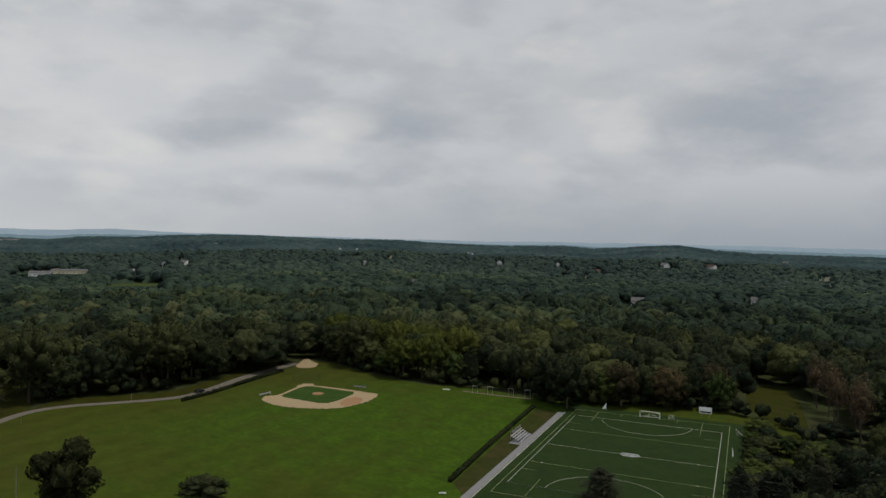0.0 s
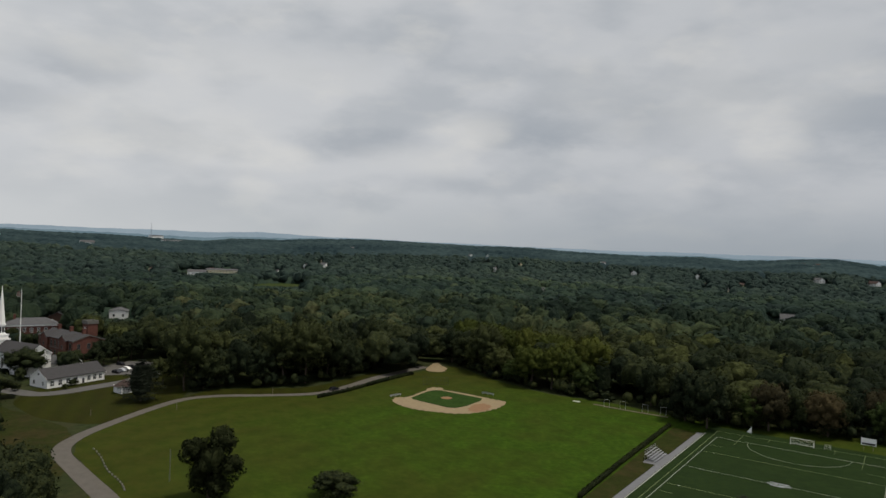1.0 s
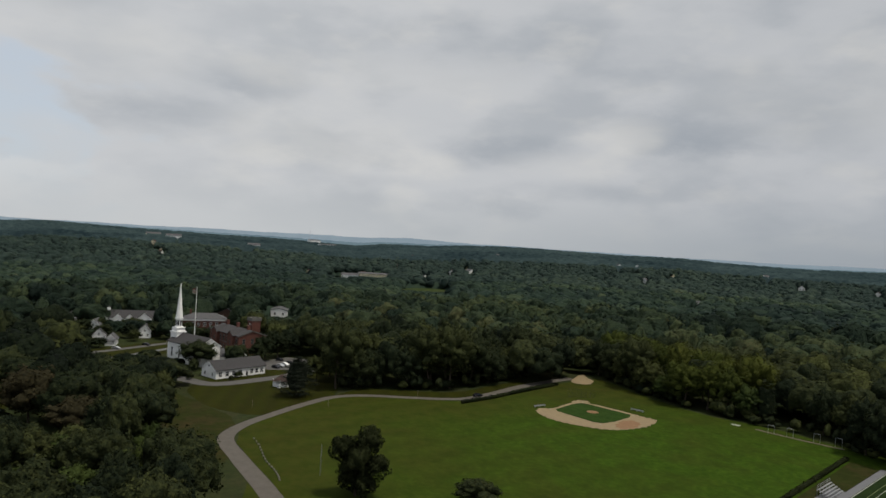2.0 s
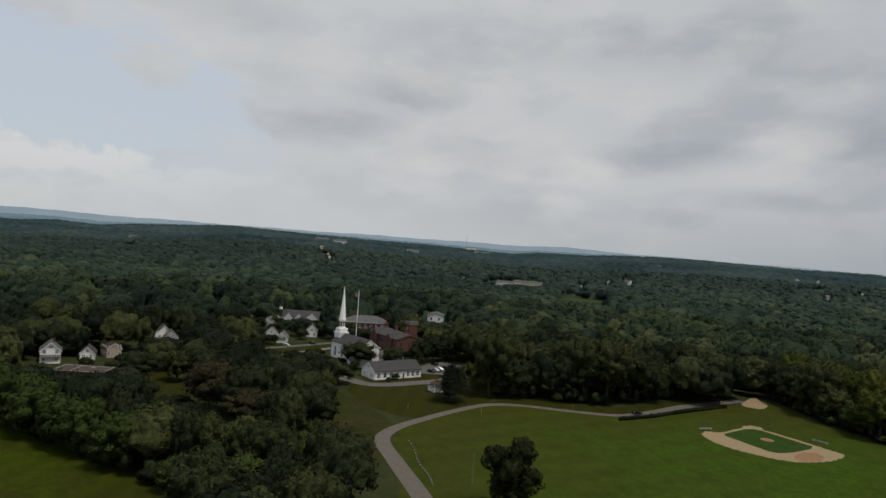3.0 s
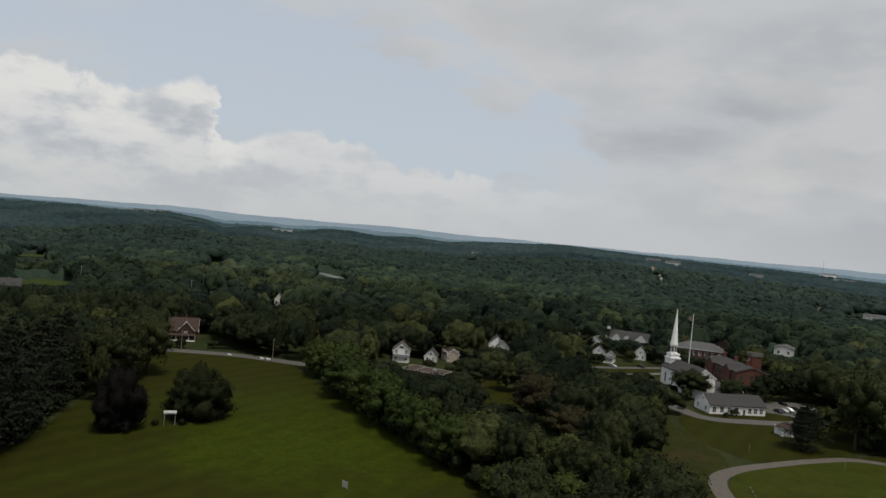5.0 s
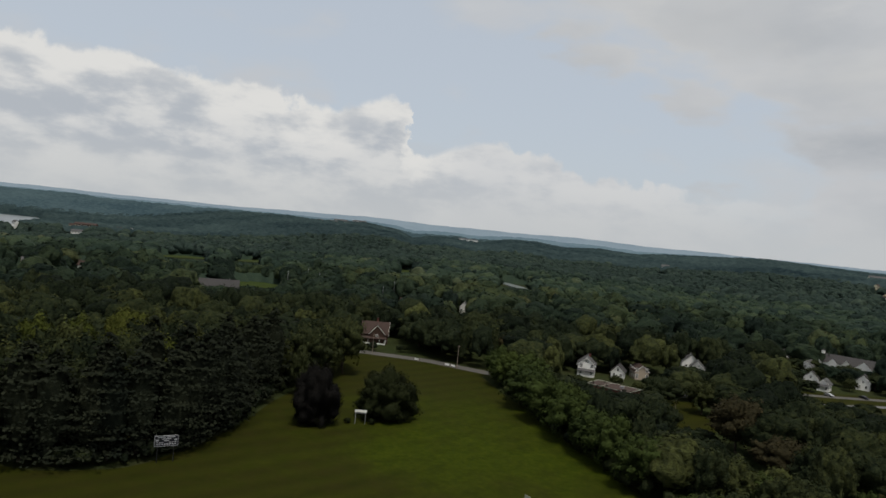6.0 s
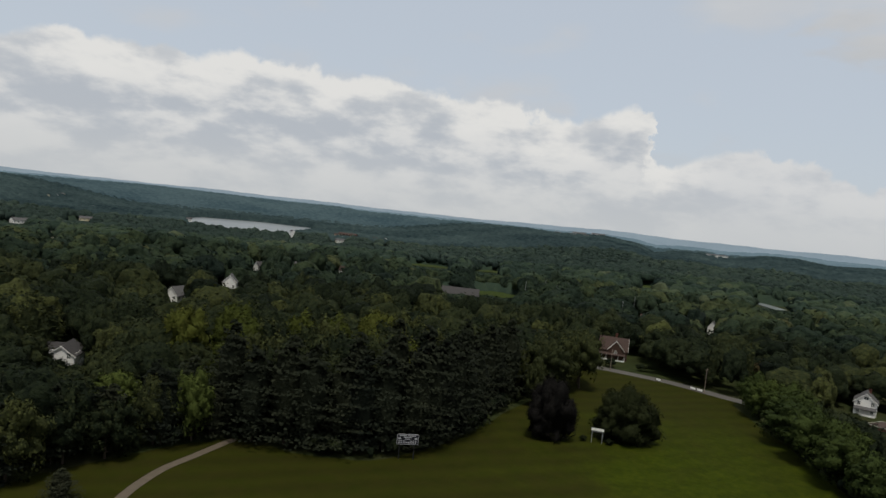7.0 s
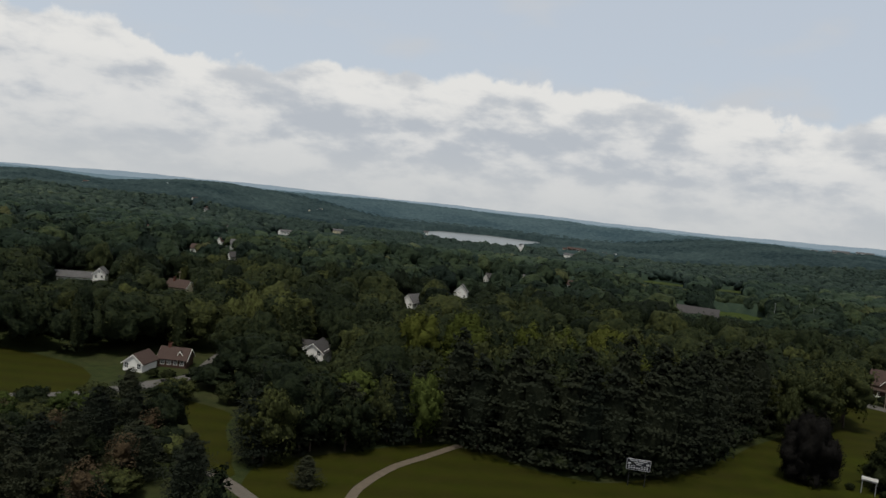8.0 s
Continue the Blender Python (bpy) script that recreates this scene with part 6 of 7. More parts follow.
BRONZE = [template("bronze_tree", "round-crowned tree with brownish bronze foliage", broad_crown(231 + i, 6.8, 6.6, 7.4, 52, 2500, 0.50, 9, -0.85, 0.58, 0.90), M_BRONZE, 8, 0.32, 5, 66 + i) for i in range(2)]
SUNNY = [template("broadleaf_tree", "yellow-green broadleaf tree with full crown", broad_crown(31 + i, 6.6, 9.8, 11.8, 58, 2500, 0.52, 9, -0.8, 0.58, 0.90), M_BRIGHT, 13, 0.38, 5, 20 + i) for i in range(2)]
PINES = [template("white_pine", "dark white pine with layered boughs", pine_crown(51 + i, 26, 3400, 0.56, 3, rx, 0.06), M_PINE, 24, 0.36, 0, 30 + i) for i, rx in enumerate((5.0, 5.8, 4.6))]
RUSTY = [template("thinning_tree", "thinning tree with rust-brown foliage and bare limbs", broad_crown(71 + i, 4.6, 8.6, 12.5, 16, 1000, 0.42, 3, -0.55, 0.45, 0.55), M_RUST, 17, 0.3, 9, 40 + i) for i in range(2)]
MAPLE = template("dark_maple", "dense dark purple-leaved maple standing on grass", broad_crown(81, 7.4, 10.2, 5.6, 80, 9000, 0.34, 10, -0.6, 0.78, 0.95), M_PURPLE, 9, 0.4, 4, 50)
ROUND = template("spreading_maple", "broad round dark green maple on the field edge", broad_crown(82, 9.8, 10.8, 5.2, 80, 11000, 0.36, 10, -0.55, 0.68, 0.94), M_HEDGE, 10, 0.45, 6, 51)
SHRUB = template("shrub", "low dark rounded shrub", broad_crown(83, 1.5, 1.2, 1.1, 10, 260, 0.26, 3, -0.8), M_HEDGE, 0.8, 0.08, 2, 52, "shrub")
tufts, seams = [], 0
for seed, rx, rz, zc, ox, oy in ((84, 5.6, 5.4, 7.2, 0, 0), (85, 3.8, 3.4, 11.4, 2.6, 1.2), (86, 3.6, 3.2, 10.2, -3.4, -0.6), (87, 4.2, 3.2, 3.4, -1.6, 2.0), (88, 3.4, 2.6, 7.0, 5.4, -1.0), (89, 3.4, 2.8, 3.0, 2.4, -1.6)):
    v, f, n = broad_crown(seed, rx, rz, zc, 18, 1300, 0.42, 4, -0.9, 0.6, 0.85)
    tufts.append((v + np.array([ox, oy, 0]), f + seams, n))
    seams += len(v)
LONE = template("lone_tree", "dark leaning lone tree with ragged crown on the lawn", tuple(np.concatenate(q) for q in zip(*tufts)), M_HEDGE, 12, 0.42, 8, 53)

rng = np.random.default_rng(17)
TREES = []          # places already taken by single trees


def wood(pts, gap, kinds, s=(0.8, 1.1), h=(0.85, 1.15), jitter=1.5, group="trees along the fields", label=""):
    """Single trees set along a line."""
    line_pts = [Vector((*p, 0)) for p in pts]
    carry = 0.0
    for a, b in zip(line_pts, line_pts[1:]):
        l = (b - a).length
        t = carry
        while t < l:
            p = a + (b - a) * (t / l)
            x, y = p.x + rng.normal(0, jitter), p.y + rng.normal(0, jitter)
            kind, wide, high = kinds[rng.integers(len(kinds))], rng.uniform(*s), rng.uniform(*h)
            if high < 0.8 and any(kind is q for q in OAKS):      # a low tree keeps a round crown
                kind, wide, high = LOW[rng.integers(3)], wide * 0.92, high * 1.55
            elif high < 0.8 and any(kind is q for q in SUNNY):
                kind, wide, high = FRESH[rng.integers(2)], wide * 0.92, high * 1.55
            plant(kind, x, y, wide, high, rng.uniform(0, 360), label, group)
            TREES.append((x, y))
            t += gap * rng.uniform(0.8, 1.25)
        carry = t - l


# lone trees
plant(MAPLE, -176.3, -133.6, 0.93, 0.98, 30); TREES.append((-176, -134))
plant(ROUND, -197.6, -122.4, 1.03, 1.0, 0); TREES.append((-197.6, -122.4))
plant(LONE, -165, 57, 1.0, 1.2, 60); TREES.append((-165, 57))
plant(LOW[0], -150, 85, 0.95, 0.48, 0); TREES.append((-150, 85))
plant(OAKS[2], -346, 36, 1.25, 0.60, 0, "broad dark tree in front of the church"); TREES.append((-346, 36))
plant(PINES[1], -277, 68, 1.15, 0.62, 0, "dense conifer beside the church lane"); TREES.append((-277, 68))
for x, y, s, h2 in ((-360, 71, 0.95, 0.62), (-354, 66, 0.8, 0.5), (-367, 79, 1.0, 0.64), (-372, 86, 1.0, 0.6), (-300, 76, 0.8, 0.5), (-306, 84, 0.8, 0.55), (-313, 92, 0.9, 0.6), (-328, 99, 0.9, 0.6)):
    plant(OAKS[3], x, y, s, h2, x * 13 % 360, "", "trees round the church"); TREES.append((x, y))
plant(PINES[2], -49.5, -145.5, 0.6, 0.24, 40, "young dense conifer on the mown grass"); TREES.append((-49.5, -145.5))
plant(FRESH[0], -284, -122, 1.2, 1.0, 10); TREES.append((-284, -122))
plant(FRESH[1], -275, -115, 1.1, 0.95, 70); TREES.append((-275, -115))
plant(PINES[0], -81, 157, 0.95, 0.32, 0, "young pine in front of the turf field"); TREES.append((-81, 157))
for x, y, s in ((-183.9, -126.4, 0.8), (-188.3, -120.6, 0.85), (-317, 30, 1.2), (-312, 47, 1.0), (-322, 26, 1.6), (-24, -222, 1.6), (-40, -226, 1.8), (-20, -226, 1.3), (-318, 51, 1.3)):
    plant(SHRUB, x, y, s, s, x * 7 % 360, "", "shrubs")
for x, y, s, h2 in ((-65, -229, 0.75, 0.36), (-373, -57, 0.62, 0.30), (-377, -52, 0.5, 0.28), (-406, -7, 0.6, 0.27), (-419, -15, 0.7, 0.36), (-428, 10, 0.6, 0.33), (-290, -56, 1.1, 0.66), (-301, -42, 1.1, 0.62), (-312, -30, 1.2, 0.6), (-320, -12, 1.1, 0.6), (-319, -81, 0.55, 0.26), (-320, -72, 0.45, 0.2), (-322, -186, 1.2, 0.9), (-332, -170, 1.2, 0.85), (-318, -222, 1.1, 0.8), (-432, -20, 0.9, 0.46), (-436, -6, 0.9, 0.44), (-440, 8, 0.8, 0.42), (-446, 22, 0.9, 0.40), (-455, -18, 0.9, 0.46), (-466, 9, 0.9, 0.42), (-470, -9, 0.8, 0.40), (-452, 22, 0.9, 0.42), (-462, -20, 0.8, 0.36), (-440, 40, 0.9, 0.5), (-385, 80, 1.0, 0.6), (-378, 93, 1.0, 0.55)):
    plant(OAKS[int(-x) % 4], x, y, s, h2, x * 17 % 360, "", "trees in the village"); TREES.append((x, y))
for i, (x, y, s, h2) in enumerate(((-254, -24, 1.5, 1.25), (-234, -11, 1.4, 0.9), (-128, 256, 1.2, 1.25), (-112, 268, 1.1, 1.2), (-102, 290, 1.2, 1.2), (-322, -134, 1.0, 1.0))):
    plant(BRONZE[i % 2], x, y, s, h2, x * 31 % 360, "", "bronze trees"); TREES.append((x, y))
# tree row between the two fields
ROW = [(-285, -120), (-262, -102), (-236, -80), (-217, -61), (-200, -45), (-188, -32)]
wood(ROW, 12.0, FRESH + FRESH + LOW[:1], (1.2, 1.5), (1.05, 1.3), 1.0, "tree row between the fields")
wood([(-278, -104), (-258, -90)], 13.5, OAKS[:2] + FRESH, (1.05, 1.3), (0.64, 0.79), 2.0)
wood([(-180, -20), (-177, -6), (-182, 4)], 10.0, FRESH, (1.05, 1.4), (0.5, 0.66), 1.5)
wood([(-190, 6), (-202, 9), (-214, 11)], 8.5, FRESH, (0.8, 1.0), (0.62, 0.79), 1.0, "tree row between the fields")
wood([(-197, -18), (-203, -4), (-212, 2)], 12.0, FRESH + OAKS[:1], (1.1, 1.4), (0.6, 0.8), 2.0)
wood([(-222, 0), (-240, 4)], 12.5, OAKS, (1.1, 1.4), (0.62, 0.85), 2.0)
wood([(-258, 10), (-272, 14), (-288, 18)], 11, OAKS, (0.9, 1.1), (0.42, 0.52), 2.0)
wood([(-165, -16), (-150, -12), (-135, -6)], 12, FRESH + OAKS[:1], (1.0, 1.2), (0.4, 0.5), 1.5)
# pine grove beyond the second field
wood([(-206, -163), (-222, -168), (-238, -173), (-250, -177)], 8.5, OAKS + PINES[:1], (0.95, 1.2), (1.0, 1.2), 1.2, "trees by the road")
plant(OAKS[1], -196.5, -157.5, 0.6, 0.82, 40, "slender pale-stemmed tree at the edge of the grove", "trees by the road"); TREES.append((-196.5, -157.5))
EDGE = [(-94, -170), (-106, -152), (-122, -143), (-140, -144), (-158, -151), (-176, -160), (-196, -168)]
wood(EDGE, 7.0, PINES, (1.05, 1.4), (0.90, 1.12), 1.5, "pine grove")
wood([(-100, -178), (-116, -158), (-140, -157), (-160, -164), (-190, -177)], 10, PINES + OAKS, (1.1, 1.4), (1.0, 1.2), 2.5, "pine grove")
wood([(-110, -186), (-126, -172), (-150, -172), (-172, -182)], 11, OAKS + SUNNY[:1], (1.1, 1.4), (1.05, 1.25), 2.5, "pine grove")
wood([(-104, -196), (-128, -188), (-152, -190), (-176, -196)], 10.5, SUNNY + OAKS[:2], (1.1, 1.35), (1.1, 1.3), 2.5, "trees behind the pines")
wood([(-96, -214), (-124, -206), (-150, -208), (-178, -214)], 11.5, SUNNY + OAKS[:1], (1.1, 1.35), (1.1, 1.3), 2.5, "trees behind the pines")
wood([(-200, -172), (-224, -180), (-250, -192), (-266, -204)], 10.5, OAKS, (0.9, 1.15), (0.75, 0.95), 1.5)
wood([(-45, -178), (-55, -172), (-68, -172)], 8.5, PINES + OAKS[:1], (0.85, 1.05), (0.46, 0.58), 1.5)
wood([(-76, -173), (-88, -175)], 8.5, PINES + OAKS[:1], (0.95, 1.2), (0.7, 0.9), 1.5)
wood([(-50, -188), (-66, -186), (-82, -186)], 10, OAKS + SUNNY, (1.0, 1.3), (0.55, 0.68), 1.5)
wood([(-40, -159), (-47, -162), (-56, -164), (-66, -167), (-80, -169), (-90, -169)], 11.0, PINES, (0.75, 0.95), (0.48, 0.75), 1.0, "pine grove")
wood([(-43, -160), (-52, -163), (-61, -165), (-73, -168), (-85, -169)], 9.5, LOW + FRESH[:1], (0.7, 0.95), (1.05, 1.4), 1.0, "trees beside the pines")
wood([(-41, -168), (-43, -178), (-48, -190)], 6.5, PINES, (0.7, 0.9), (0.5, 0.66), 1.0, "pine grove")
wood([(-16, -150), (-6, -135), (6, -150), (-10, -166), (0, -180), (16, -162), (14, -190), (-4, -196), (-16, -186)], 7.0, PINES[:2] + LOW + FRESH[:1] + RUSTY[:1], (0.60, 0.85), (0.40, 0.56), 2.0, "scrubby trees by the track")
wood([(-26, -120), (-14, -114), (2, -120), (14, -134)], 7, LOW + FRESH[:1], (0.55, 0.75), (0.26, 0.4), 2.0, "scrubby trees by the track")
wood([(-20, -126), (-8, -122), (6, -126), (18, -134), (10, -142), (-2, -146), (-16, -140)], 6.0, PINES[:1] + LOW, (0.5, 0.75), (0.30, 0.44), 2.0, "scrubby trees by the track")
wood([(-18, -172), (-6, -174), (8, -172), (20, -176), (4, -186), (-14, -194)], 6.5, PINES[:1] + LOW + RUSTY[:1], (0.55, 0.8), (0.36, 0.5), 2.0, "scrubby trees by the track")
wood([(-25, -136), (-23, -148), (-16, -160), (-14, -176)], 7.0, PINES[:2] + LOW[:1], (0.6, 0.8), (0.38, 0.54), 1.5, "scrubby trees by the track")
wood([(-24, -200), (-34, -204), (-42, -200)], 6, RUSTY + OAKS, (0.6, 0.8), (0.30, 0.4), 2.0)
wood([(-59, 195), (-55, 205), (-47, 208), (-41, 220), (-33, 222)], 6.5, FRESH + LOW[:1], (0.55, 0.75), (0.35, 0.5), 1.5, "young trees beside the turf")
wood([(-68, 230), (-60, 232), (-52, 236), (-44, 242)], 6.0, FRESH, (0.5, 0.7), (0.35, 0.55), 1.5, "young trees beside the turf")
# edge of the woods round the ball field
wood([(-297, 238), (-276, 235), (-252, 232)], 10.5, LOW + OAKS[2:3], (1.15, 1.5), (1.15, 1.4), 1.5, "woodland edge")
wood([(-240, 232), (-226, 232), (-206, 238), (-190, 244)], 11.0, SUNNY + FRESH[:1], (1.2, 1.5), (0.85, 1.05), 1.5, "woodland edge")
wood([(-304, 250), (-270, 247), (-240, 245), (-210, 250)], 12.0, SUNNY + OAKS[:1], (1.3, 1.6), (1.0, 1.2), 2.0, "woodland edge")
wood([(-176, 249), (-160, 252), (-150, 241), (-141, 237)], 10.0, LOW, (1.15, 1.5), (1.15, 1.45), 1.5, "woodland edge")
wood([(-142, 252), (-128, 264), (-112, 274), (-96, 282)], 10.5, LOW + FRESH[:1], (1.0, 1.35), (1.0, 1.3), 1.5, "woodland edge")
wood([(-50, 240), (-46, 218), (-42, 196), (-44, 180), (-54, 168)], 9.5, OAKS + FRESH + PINES[:1], (0.7, 1.0), (0.36, 0.55), 2.0, "woodland edge")
wood([(-73, 254), (-66, 236), (-62, 221), (-57, 206), (-52, 192), (-47, 178)], 7.5, LOW[:2] + FRESH, (0.6, 0.85), (0.34, 0.55), 1.2, "woodland edge")
wood([(-42, 172), (-36, 160), (-46, 152), (-58, 156), (-34, 186), (-24, 172)], 8.0, LOW[:2] + FRESH + PINES[1:2], (0.6, 0.85), (0.45, 0.6), 1.5, "woodland edge")
wood([(-73, 322), (-64, 304), (-55, 289), (-48, 275), (-40, 259)], 7.0, RUSTY, (0.75, 1.0), (0.85, 1.15), 1.2, "dying pines beside the clearing")
wood([(-32, 250), (-30, 232), (-28, 215)], 9, OAKS[:2] + FRESH[:1], (0.8, 1.0), (0.5, 0.7), 2.0, "woodland edge")
wood([(-288, 86), (-292, 98), (-287, 116), (-281, 132), (-287, 152), (-297, 174), (-304, 196)], 11.0, LOW + OAKS[2:3], (1.2, 1.55), (1.15, 1.4), 1.5, "woodland edge")
wood([(-302, 92), (-305, 110), (-298, 132), (-305, 158), (-316, 184)], 12, OAKS, (1.25, 1.6), (1.0, 1.2), 2.0, "woodland edge")


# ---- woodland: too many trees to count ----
# tree-free circles round buildings, and where crowns hid things from the camera
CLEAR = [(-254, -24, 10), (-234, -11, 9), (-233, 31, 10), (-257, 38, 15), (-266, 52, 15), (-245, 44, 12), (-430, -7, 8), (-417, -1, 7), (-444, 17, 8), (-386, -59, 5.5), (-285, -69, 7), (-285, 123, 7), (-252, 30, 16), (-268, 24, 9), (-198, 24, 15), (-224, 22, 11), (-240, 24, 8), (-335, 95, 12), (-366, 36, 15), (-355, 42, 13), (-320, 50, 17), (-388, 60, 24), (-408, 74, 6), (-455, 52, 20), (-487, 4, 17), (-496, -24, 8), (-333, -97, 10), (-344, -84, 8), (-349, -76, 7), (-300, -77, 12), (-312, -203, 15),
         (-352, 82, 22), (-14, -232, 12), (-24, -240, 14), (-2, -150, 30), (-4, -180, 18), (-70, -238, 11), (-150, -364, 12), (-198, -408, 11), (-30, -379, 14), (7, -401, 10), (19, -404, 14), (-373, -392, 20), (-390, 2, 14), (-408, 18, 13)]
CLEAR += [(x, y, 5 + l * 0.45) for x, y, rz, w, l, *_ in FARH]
# trees cut low so that these show from the camera: x, y, half width, height of the lowest part that shows
SIGHT_CAPS = [(-279, -42, 6, 0.3), (-248, -24, 9, 6), (-232, -11, 8, 6), (-82, 300, 12, 0.3), (-68, 268, 8, 0.3), (-92, 335, 10, 0.5), (-52, 284, 12, 3.0), (-40, 260, 12, 2.0), (-424, -8, 5, 4.6), (-412, -2, 4, 3.6), (-438, 16, 5, 4.0), (-372, 31, 9, 1.2), (-362, 40, 10, 4), (-320, 50, 15, 0.5), (-388, 58, 22, 5), (-455, 52, 14, 6), (-488, 6, 17, 7.2), (-385, 38, 4, 8), (-331, -98, 6.5, 1.2), (-338, -86, 4, 2.0), (-346, -77, 4, 2.5), (-299, -77, 9, 3.9), (-309, -204, 10, 1), (-290, -150, 26, 0),
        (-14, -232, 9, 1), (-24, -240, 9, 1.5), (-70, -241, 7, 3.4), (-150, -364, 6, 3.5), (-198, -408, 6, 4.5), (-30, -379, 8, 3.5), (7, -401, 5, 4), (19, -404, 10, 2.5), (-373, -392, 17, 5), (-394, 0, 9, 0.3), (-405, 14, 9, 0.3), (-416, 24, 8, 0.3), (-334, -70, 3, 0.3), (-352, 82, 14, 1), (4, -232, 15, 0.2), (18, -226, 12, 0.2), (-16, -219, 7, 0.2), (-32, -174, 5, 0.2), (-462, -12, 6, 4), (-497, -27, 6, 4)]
SIGHT_CAPS += [(x, y, max(w, l) * (0.35 if l < 20 else 0.5), ev * 0.6) for x, y, rz, w, l, ev, *_ in FARH]
SIGHT_CAPS += [(x, y, b * 0.9, 0.5) for x, y, a, b in MEADOWS]
SIGHT_CAPS += [(-785, -335, 20, 1)]
STREETS = smooth_line(STREET, 4) + smooth_line([(60, -208), (5, -208), (-12, -215), (-20, -220), (-32, -229)], 4)


UNDER = [[(-100, -163), (-108, -148), (-122, -140), (-140, -141), (-158, -148), (-176, -157), (-196, -165), (-224, -177), (-250, -189)],
         [(-292, 232), (-276, 231), (-250, 228), (-226, 228), (-206, 233), (-186, 241), (-164, 245), (-150, 236), (-145, 243), (-128, 258), (-112, 269), (-94, 277), (-76, 276), (-60, 262), (-52, 240), (-48, 210)],
         [(-285, 86), (-288, 98), (-283, 116), (-277, 132), (-283, 152), (-293, 174), (-299, 196)],
         [(-283, -122), (-262, -105), (-236, -83), (-216, -64), (-200, -48), (-184, -32), (-172, -20)],
         [(-174, -2), (-184, 8), (-200, 10), (-218, 10)], [(-44, -168), (-56, -166), (-70, -167), (-88, -170)], [(-30, -132), (-28, -146), (-25, -160), (-21, -190)]]


def site(x, y, h):
    """Height a tree can have at each place (0: none), with clearings kept open and trees cut below the camera's sight
    lines.
    """
    d = np.hypot(x, y)
    ok = np.ones(x.shape, bool)
    for outline in (LAWN_A, LAWN_B, *GLADES.values()):
        o = np.array(outline)
        near = (x > o[:, 0].min() - 8) & (x < o[:, 0].max() + 8) & (y > o[:, 1].min() - 8) & (y < o[:, 1].max() + 8)
        if near.any():
            s = inside(x[near], y[near], outline)
            for ax, ay in ((6, 0), (-6, 0), (0, 6), (0, -6)):
                s |= inside(x[near] + ax, y[near] + ay, outline)
            ok[np.where(near)[0][s]] = False
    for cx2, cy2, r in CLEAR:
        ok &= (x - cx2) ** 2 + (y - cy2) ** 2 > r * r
    for sx, sy in STREETS:
        ok &= (x - sx) ** 2 + (y - sy) ** 2 > 49
    for cx2, cy2, a, b in MEADOWS:
        ok &= (x - cx2) ** 2 + (y - cy2) ** 2 > (max(a, b) * 0.8) ** 2
    ok &= ~inside(x, y, LAKE)
    ok &= ~((x + 790) ** 2 + (y + 345) ** 2 < 40 ** 2)
    if TREES:
        t = np.array(TREES)
        close = d < 420
        idx = np.where(close & ok)[0]
        if len(idx):
            dd = ((x[idx, None] - t[None, :, 0]) ** 2 + (y[idx, None] - t[None, :, 1]) ** 2).min(1)
            ok[idx[dd < 5.5 ** 2]] = False
    ground_z = terrain(x, y)
    for fx, fy, half, low in SIGHT_CAPS:
        # camera position for this bearing; trees stay under its line of sight
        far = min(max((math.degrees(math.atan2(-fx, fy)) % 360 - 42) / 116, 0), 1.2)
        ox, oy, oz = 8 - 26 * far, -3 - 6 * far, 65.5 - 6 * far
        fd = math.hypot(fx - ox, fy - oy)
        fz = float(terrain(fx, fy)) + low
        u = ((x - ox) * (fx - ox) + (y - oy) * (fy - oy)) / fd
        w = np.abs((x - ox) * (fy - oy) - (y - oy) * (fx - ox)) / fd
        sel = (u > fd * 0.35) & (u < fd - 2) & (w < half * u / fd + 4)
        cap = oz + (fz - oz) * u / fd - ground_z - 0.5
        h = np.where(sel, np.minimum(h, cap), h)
    return np.where(ok, h, 0)


def scatter(rng, d0, d1, gap, az0=-12.0, az1=204.0):
    """Places on a loosely jittered grid inside a ring sector."""
    n = int(2 * d1 / gap) + 1
    g = (np.arange(n) - n / 2) * gap
    x, y = (q.ravel() for q in np.meshgrid(g, g))
    x = x + rng.uniform(-0.42, 0.42, x.shape) * gap
    y = y + rng.uniform(-0.42, 0.42, y.shape) * gap
    d = np.hypot(x, y)
    az = (np.degrees(np.arctan2(-x, y)) - az0) % 360
    s = (d >= d0) & (d < d1) & (az < az1 - az0)
    return x[s], y[s]


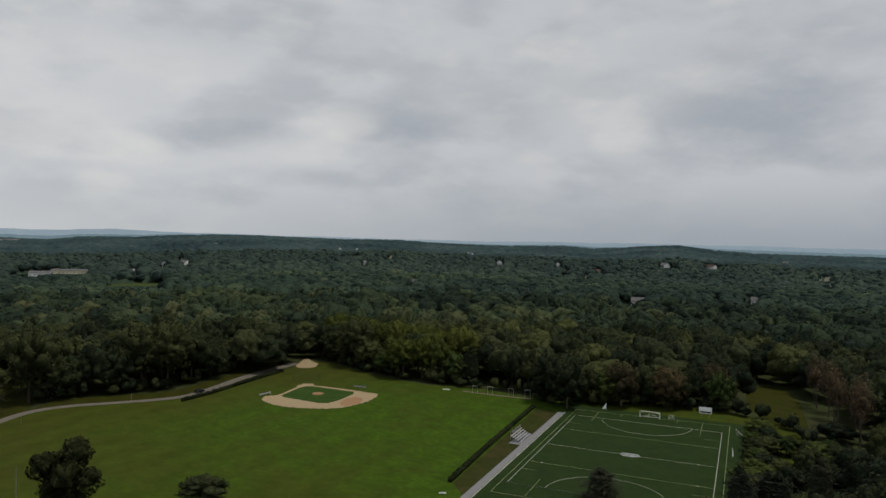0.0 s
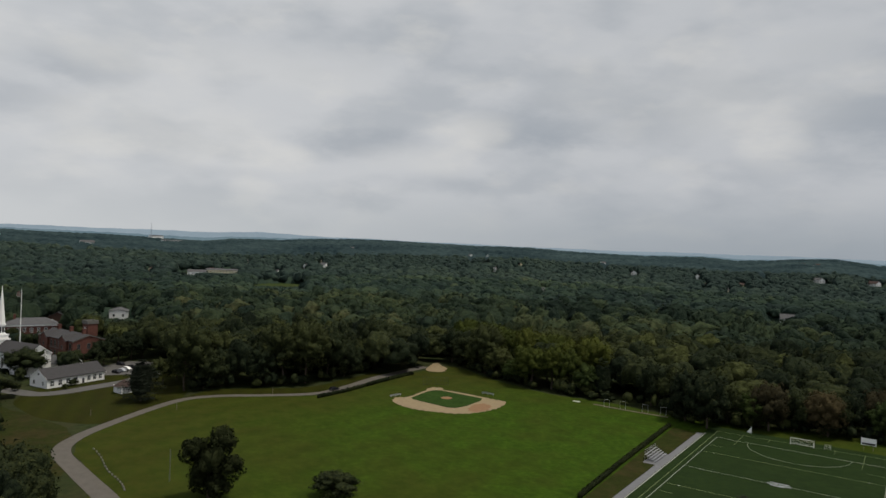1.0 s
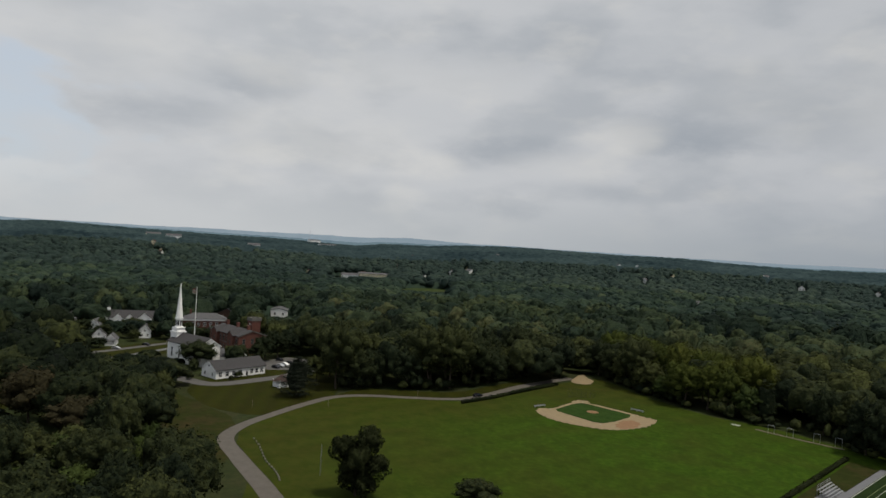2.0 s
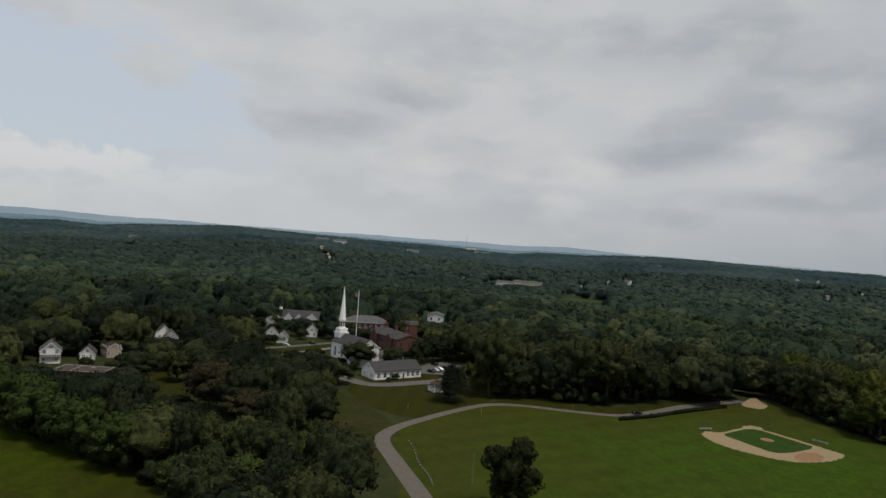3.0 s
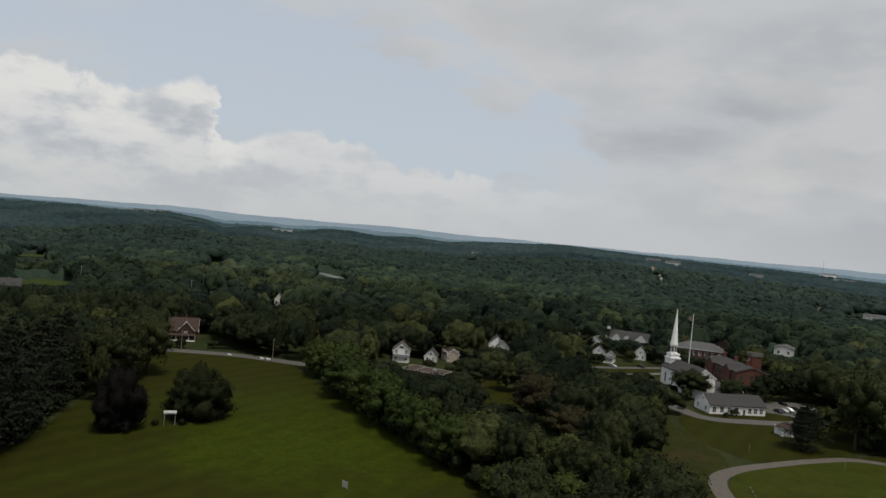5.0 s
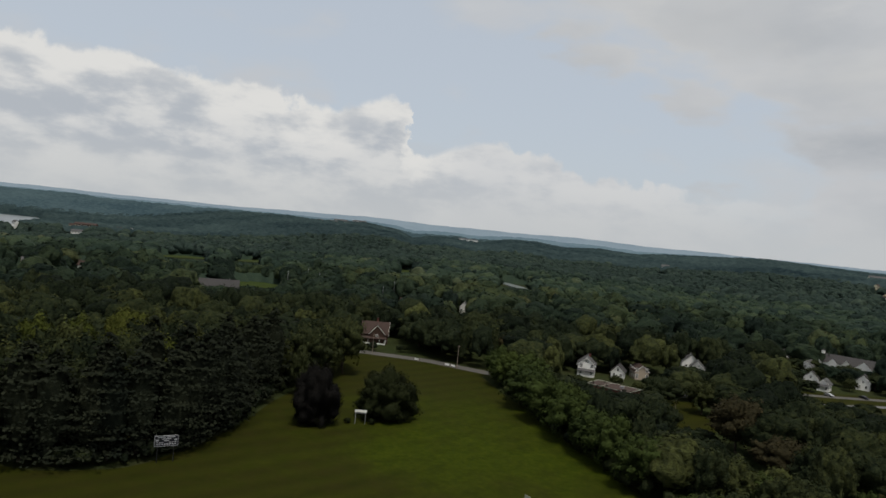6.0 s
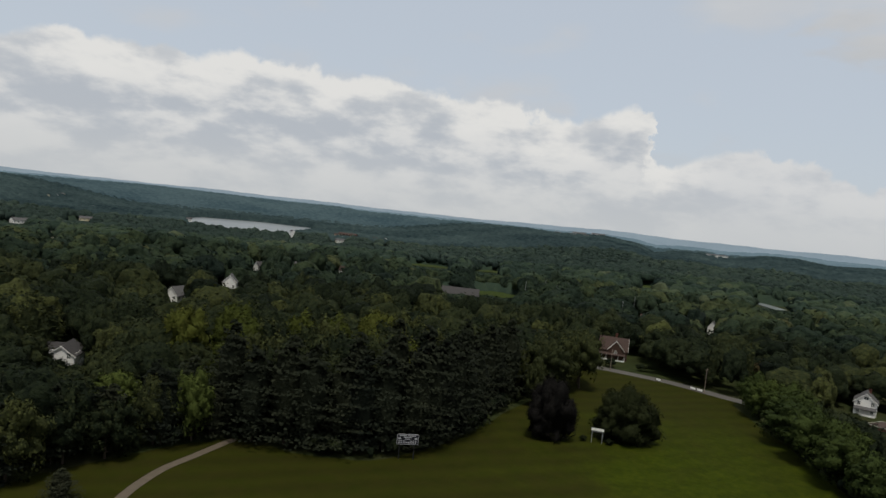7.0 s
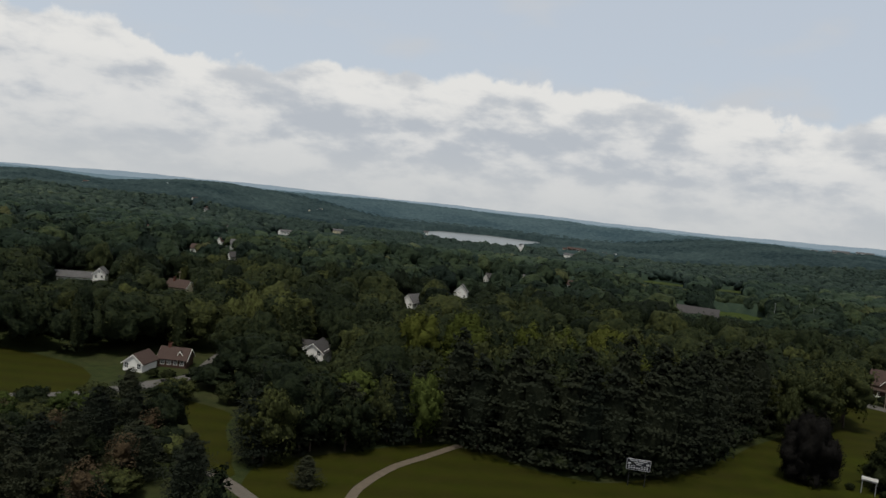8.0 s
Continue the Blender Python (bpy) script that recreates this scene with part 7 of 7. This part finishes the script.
def grove(name, label, x, y, h, shapes, mat, rng, tall, spread=1.0, mixed=0.24):
    """One joined woodland from a few crown shapes; tall is the height that a shape is drawn at."""
    V, F, S, N = [], [], [], []
    n = 0
    patch = 0.5 + 0.5 * np.sin(x / 41 + 1.7 * np.sin(y / 57)) * np.cos(y / 37 + 0.6)
    wide = 0.5 + 0.5 * np.sin(x / 173 + 1.1 * np.sin(y / 211)) * np.cos(y / 151 + 1.6)
    tone = np.clip(-0.06 + 0.34 * patch + (0.30 if mixed > 0.22 else 0.44) * wide + rng.normal(0, mixed, len(x)) + 1.45 * mixed * (rng.random(len(x)) > 0.92), 0, 1)
    # two stands lightened; the one behind the ball field paints in sunlit leaves
    tone = np.clip(tone + 0.30 * np.exp(-((x + 215) ** 2 + (y - 300) ** 2) / 110 ** 2) + 0.36 * np.exp(-((x + 118) ** 2 + (y + 232) ** 2) / 75 ** 2), 0, 1)
    pick = rng.integers(0, len(shapes), len(x))
    for k, (v, f, vn) in enumerate(shapes):
        idx = np.where(pick == k)[0]
        if not len(idx):
            continue
        a = rng.uniform(0, 6.283, len(idx))
        sc2 = h[idx] / tall
        sw = np.clip(np.sqrt(sc2), 0.3, 1.3) * spread * rng.uniform(0.6, 1.4, len(idx))
        sn = sw * rng.uniform(0.62, 1.1, len(idx))           # narrower one way
        c, s = np.cos(a), np.sin(a)
        px2 = v[None, :, 0] * (c * sw)[:, None] - v[None, :, 1] * (s * sn)[:, None] + x[idx, None]
        py2 = v[None, :, 0] * (s * sw)[:, None] + v[None, :, 1] * (c * sn)[:, None] + y[idx, None]
        pz2 = v[None, :, 2] * sc2[:, None] + terrain(x[idx], y[idx])[:, None]
        V.append(np.stack([px2, py2, pz2], -1).reshape(-1, 3))
        F.append((f[None] + (np.arange(len(idx)) * len(v))[:, None, None] + n).reshape(-1, 4))
        nx, ny = vn[None, :, 0] * c[:, None] - vn[None, :, 1] * s[:, None], vn[None, :, 0] * s[:, None] + vn[None, :, 1] * c[:, None]
        N.append(np.stack([nx, ny, np.broadcast_to(vn[None, :, 2], nx.shape)], -1).reshape(-1, 3))
        S.append(np.repeat(tone[idx], len(v)))
        n += len(idx) * len(v)
    ob = new(name, mesh_of(name, np.concatenate(V), np.concatenate(F), mat, True, np.concatenate(S), np.concatenate(N)))
    return tagged(ob, label, "woodland", kind="stuff")


def low_shapes(cards, size, grid, pines, lobes):
    out = [broad_crown(100 + i, 8.2 + 0.6 * (i % 3), 11.4, 9.6, lobes, cards, size, grid, -0.3, 0.60) for i in range(8)]
    return out + [pine_crown(120 + i, 23, cards, size, 2, 4.2, 0.12) for i in range(pines)]


rng = np.random.default_rng(23)
for d0, d1, cards, size, lobes, grid in ((110, 200, 1300, 0.62, 46, 8), (200, 290, 560, 0.75, 36, 7), (290, 430, 170, 1.0, 26, 6)):
    x, y = scatter(rng, d0, d1, 11.8)
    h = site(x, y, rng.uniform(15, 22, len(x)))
    k = h > 2.2
    grove("woodland", "dense mixed green woodland behind the fields", x[k], y[k], h[k], low_shapes(cards, size, grid, 1, lobes), M_WOODS, rng, 22.0, 1.15)
# bushes that fill the foot of the woods
bx3, by3 = [], []
for pts in UNDER:
    for (ax, ay), (cx2, cy2) in zip(pts, pts[1:]):
        n = int(math.hypot(cx2 - ax, cy2 - ay) / 2.4)
        t = rng.random(n)
        bx3.append(ax + (cx2 - ax) * t + rng.normal(0, 1.0, n))
        by3.append(ay + (cy2 - ay) * t + rng.normal(0, 1.0, n))
bx3, by3 = np.concatenate(bx3), np.concatenate(by3)
grove("undergrowth", "low green bushes along the woodland edge", bx3, by3, rng.uniform(3.0, 7.5, len(bx3)), low_shapes(40, 1.3, 2, 0, 8), M_WOODS, rng, 22.0, 0.55)
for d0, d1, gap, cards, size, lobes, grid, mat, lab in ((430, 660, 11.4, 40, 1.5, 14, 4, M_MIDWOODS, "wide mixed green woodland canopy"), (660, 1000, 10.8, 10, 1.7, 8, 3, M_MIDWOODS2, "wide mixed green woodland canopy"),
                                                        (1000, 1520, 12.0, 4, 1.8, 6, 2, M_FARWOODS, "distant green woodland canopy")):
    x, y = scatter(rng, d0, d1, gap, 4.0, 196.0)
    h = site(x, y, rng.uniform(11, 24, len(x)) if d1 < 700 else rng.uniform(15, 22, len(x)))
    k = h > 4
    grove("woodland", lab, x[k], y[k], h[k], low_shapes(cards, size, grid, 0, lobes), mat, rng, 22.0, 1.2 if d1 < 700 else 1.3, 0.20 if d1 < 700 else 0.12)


def canopy_fill():
    """A leafy sheet added under the crowns to fill dark gaps and soften contrast."""
    r, az = np.arange(545, 1500, 8.0), np.arange(4, 196, 0.5)

    def height(x, y):
        flat_x, flat_y = x.ravel(), y.ravel()
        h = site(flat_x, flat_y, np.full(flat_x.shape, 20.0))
        h = np.where(h > 6, 0.44 * h + 2.2 * np.sin(flat_x / 5.3 + 1.4 * np.sin(flat_y / 7.1)) * np.cos(flat_y / 4.7), -1.5)
        return (terrain(flat_x, flat_y) + h).reshape(x.shape)

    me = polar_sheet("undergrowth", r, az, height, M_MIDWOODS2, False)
    at = me.attributes.new("leaf_tone", "FLOAT", "POINT")
    at.data.foreach_set("value", np.random.default_rng(9).uniform(0.15, 0.6, len(me.vertices)).astype(np.float32))
    tagged(new("undergrowth", me), "green leafy sheet added to fill gaps under the crowns", "woodland", kind="stuff")


canopy_fill()


def canopy(x, y, cell=13.0):
    """Top of closed woods: one dome for each crown on a jittered grid."""
    def rand(i, j, k):
        v = np.sin(i * 127.1 + j * 311.7 + k * 74.7) * 43758.5453
        return v - np.floor(v)
    gi, gj = np.floor(x / cell), np.floor(y / cell)
    z = np.full(x.shape, 7.0)
    for di in (-1, 0, 1):
        for dj in (-1, 0, 1):
            i, j = gi + di, gj + dj
            d = np.hypot(x - (i + 0.15 + 0.7 * rand(i, j, 1)) * cell, y - (j + 0.15 + 0.7 * rand(i, j, 2)) * cell)
            z = np.maximum(z, (9 + 11 * rand(i, j, 3)) * np.sqrt(np.clip(1.15 - (d / (cell * (0.75 + 0.5 * rand(i, j, 4)))) ** 2, 0, 1)))
    lake = inside(x.ravel(), y.ravel(), LAKE).reshape(x.shape)
    return np.where(lake, -24.0, terrain(x, y) + z)


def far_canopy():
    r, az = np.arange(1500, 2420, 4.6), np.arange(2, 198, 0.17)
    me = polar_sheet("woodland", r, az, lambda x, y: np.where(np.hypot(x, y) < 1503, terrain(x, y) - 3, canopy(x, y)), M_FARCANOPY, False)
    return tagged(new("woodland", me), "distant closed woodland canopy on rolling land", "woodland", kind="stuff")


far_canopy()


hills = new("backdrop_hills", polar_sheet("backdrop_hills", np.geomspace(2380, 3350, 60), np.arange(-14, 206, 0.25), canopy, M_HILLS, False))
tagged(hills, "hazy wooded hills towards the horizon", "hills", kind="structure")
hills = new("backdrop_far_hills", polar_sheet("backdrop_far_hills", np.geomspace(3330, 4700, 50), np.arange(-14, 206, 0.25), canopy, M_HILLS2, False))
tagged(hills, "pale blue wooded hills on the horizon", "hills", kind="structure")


def ridge_height(x, y):
    az = np.degrees(np.arctan2(-x, y)) % 360
    d = np.hypot(x, y)
    e = np.interp(az, FAR_AZ, FAR_EL) + 0.02 * np.sin(az / 1.3) + 0.012 * np.sin(az * 2.9) + 0.006 * np.sin(az * 9.7)
    return 63 + d * np.tan(np.radians(e)) * step(d, 4600, 4900) - 60 * (1 - step(d, 4600, 4900))


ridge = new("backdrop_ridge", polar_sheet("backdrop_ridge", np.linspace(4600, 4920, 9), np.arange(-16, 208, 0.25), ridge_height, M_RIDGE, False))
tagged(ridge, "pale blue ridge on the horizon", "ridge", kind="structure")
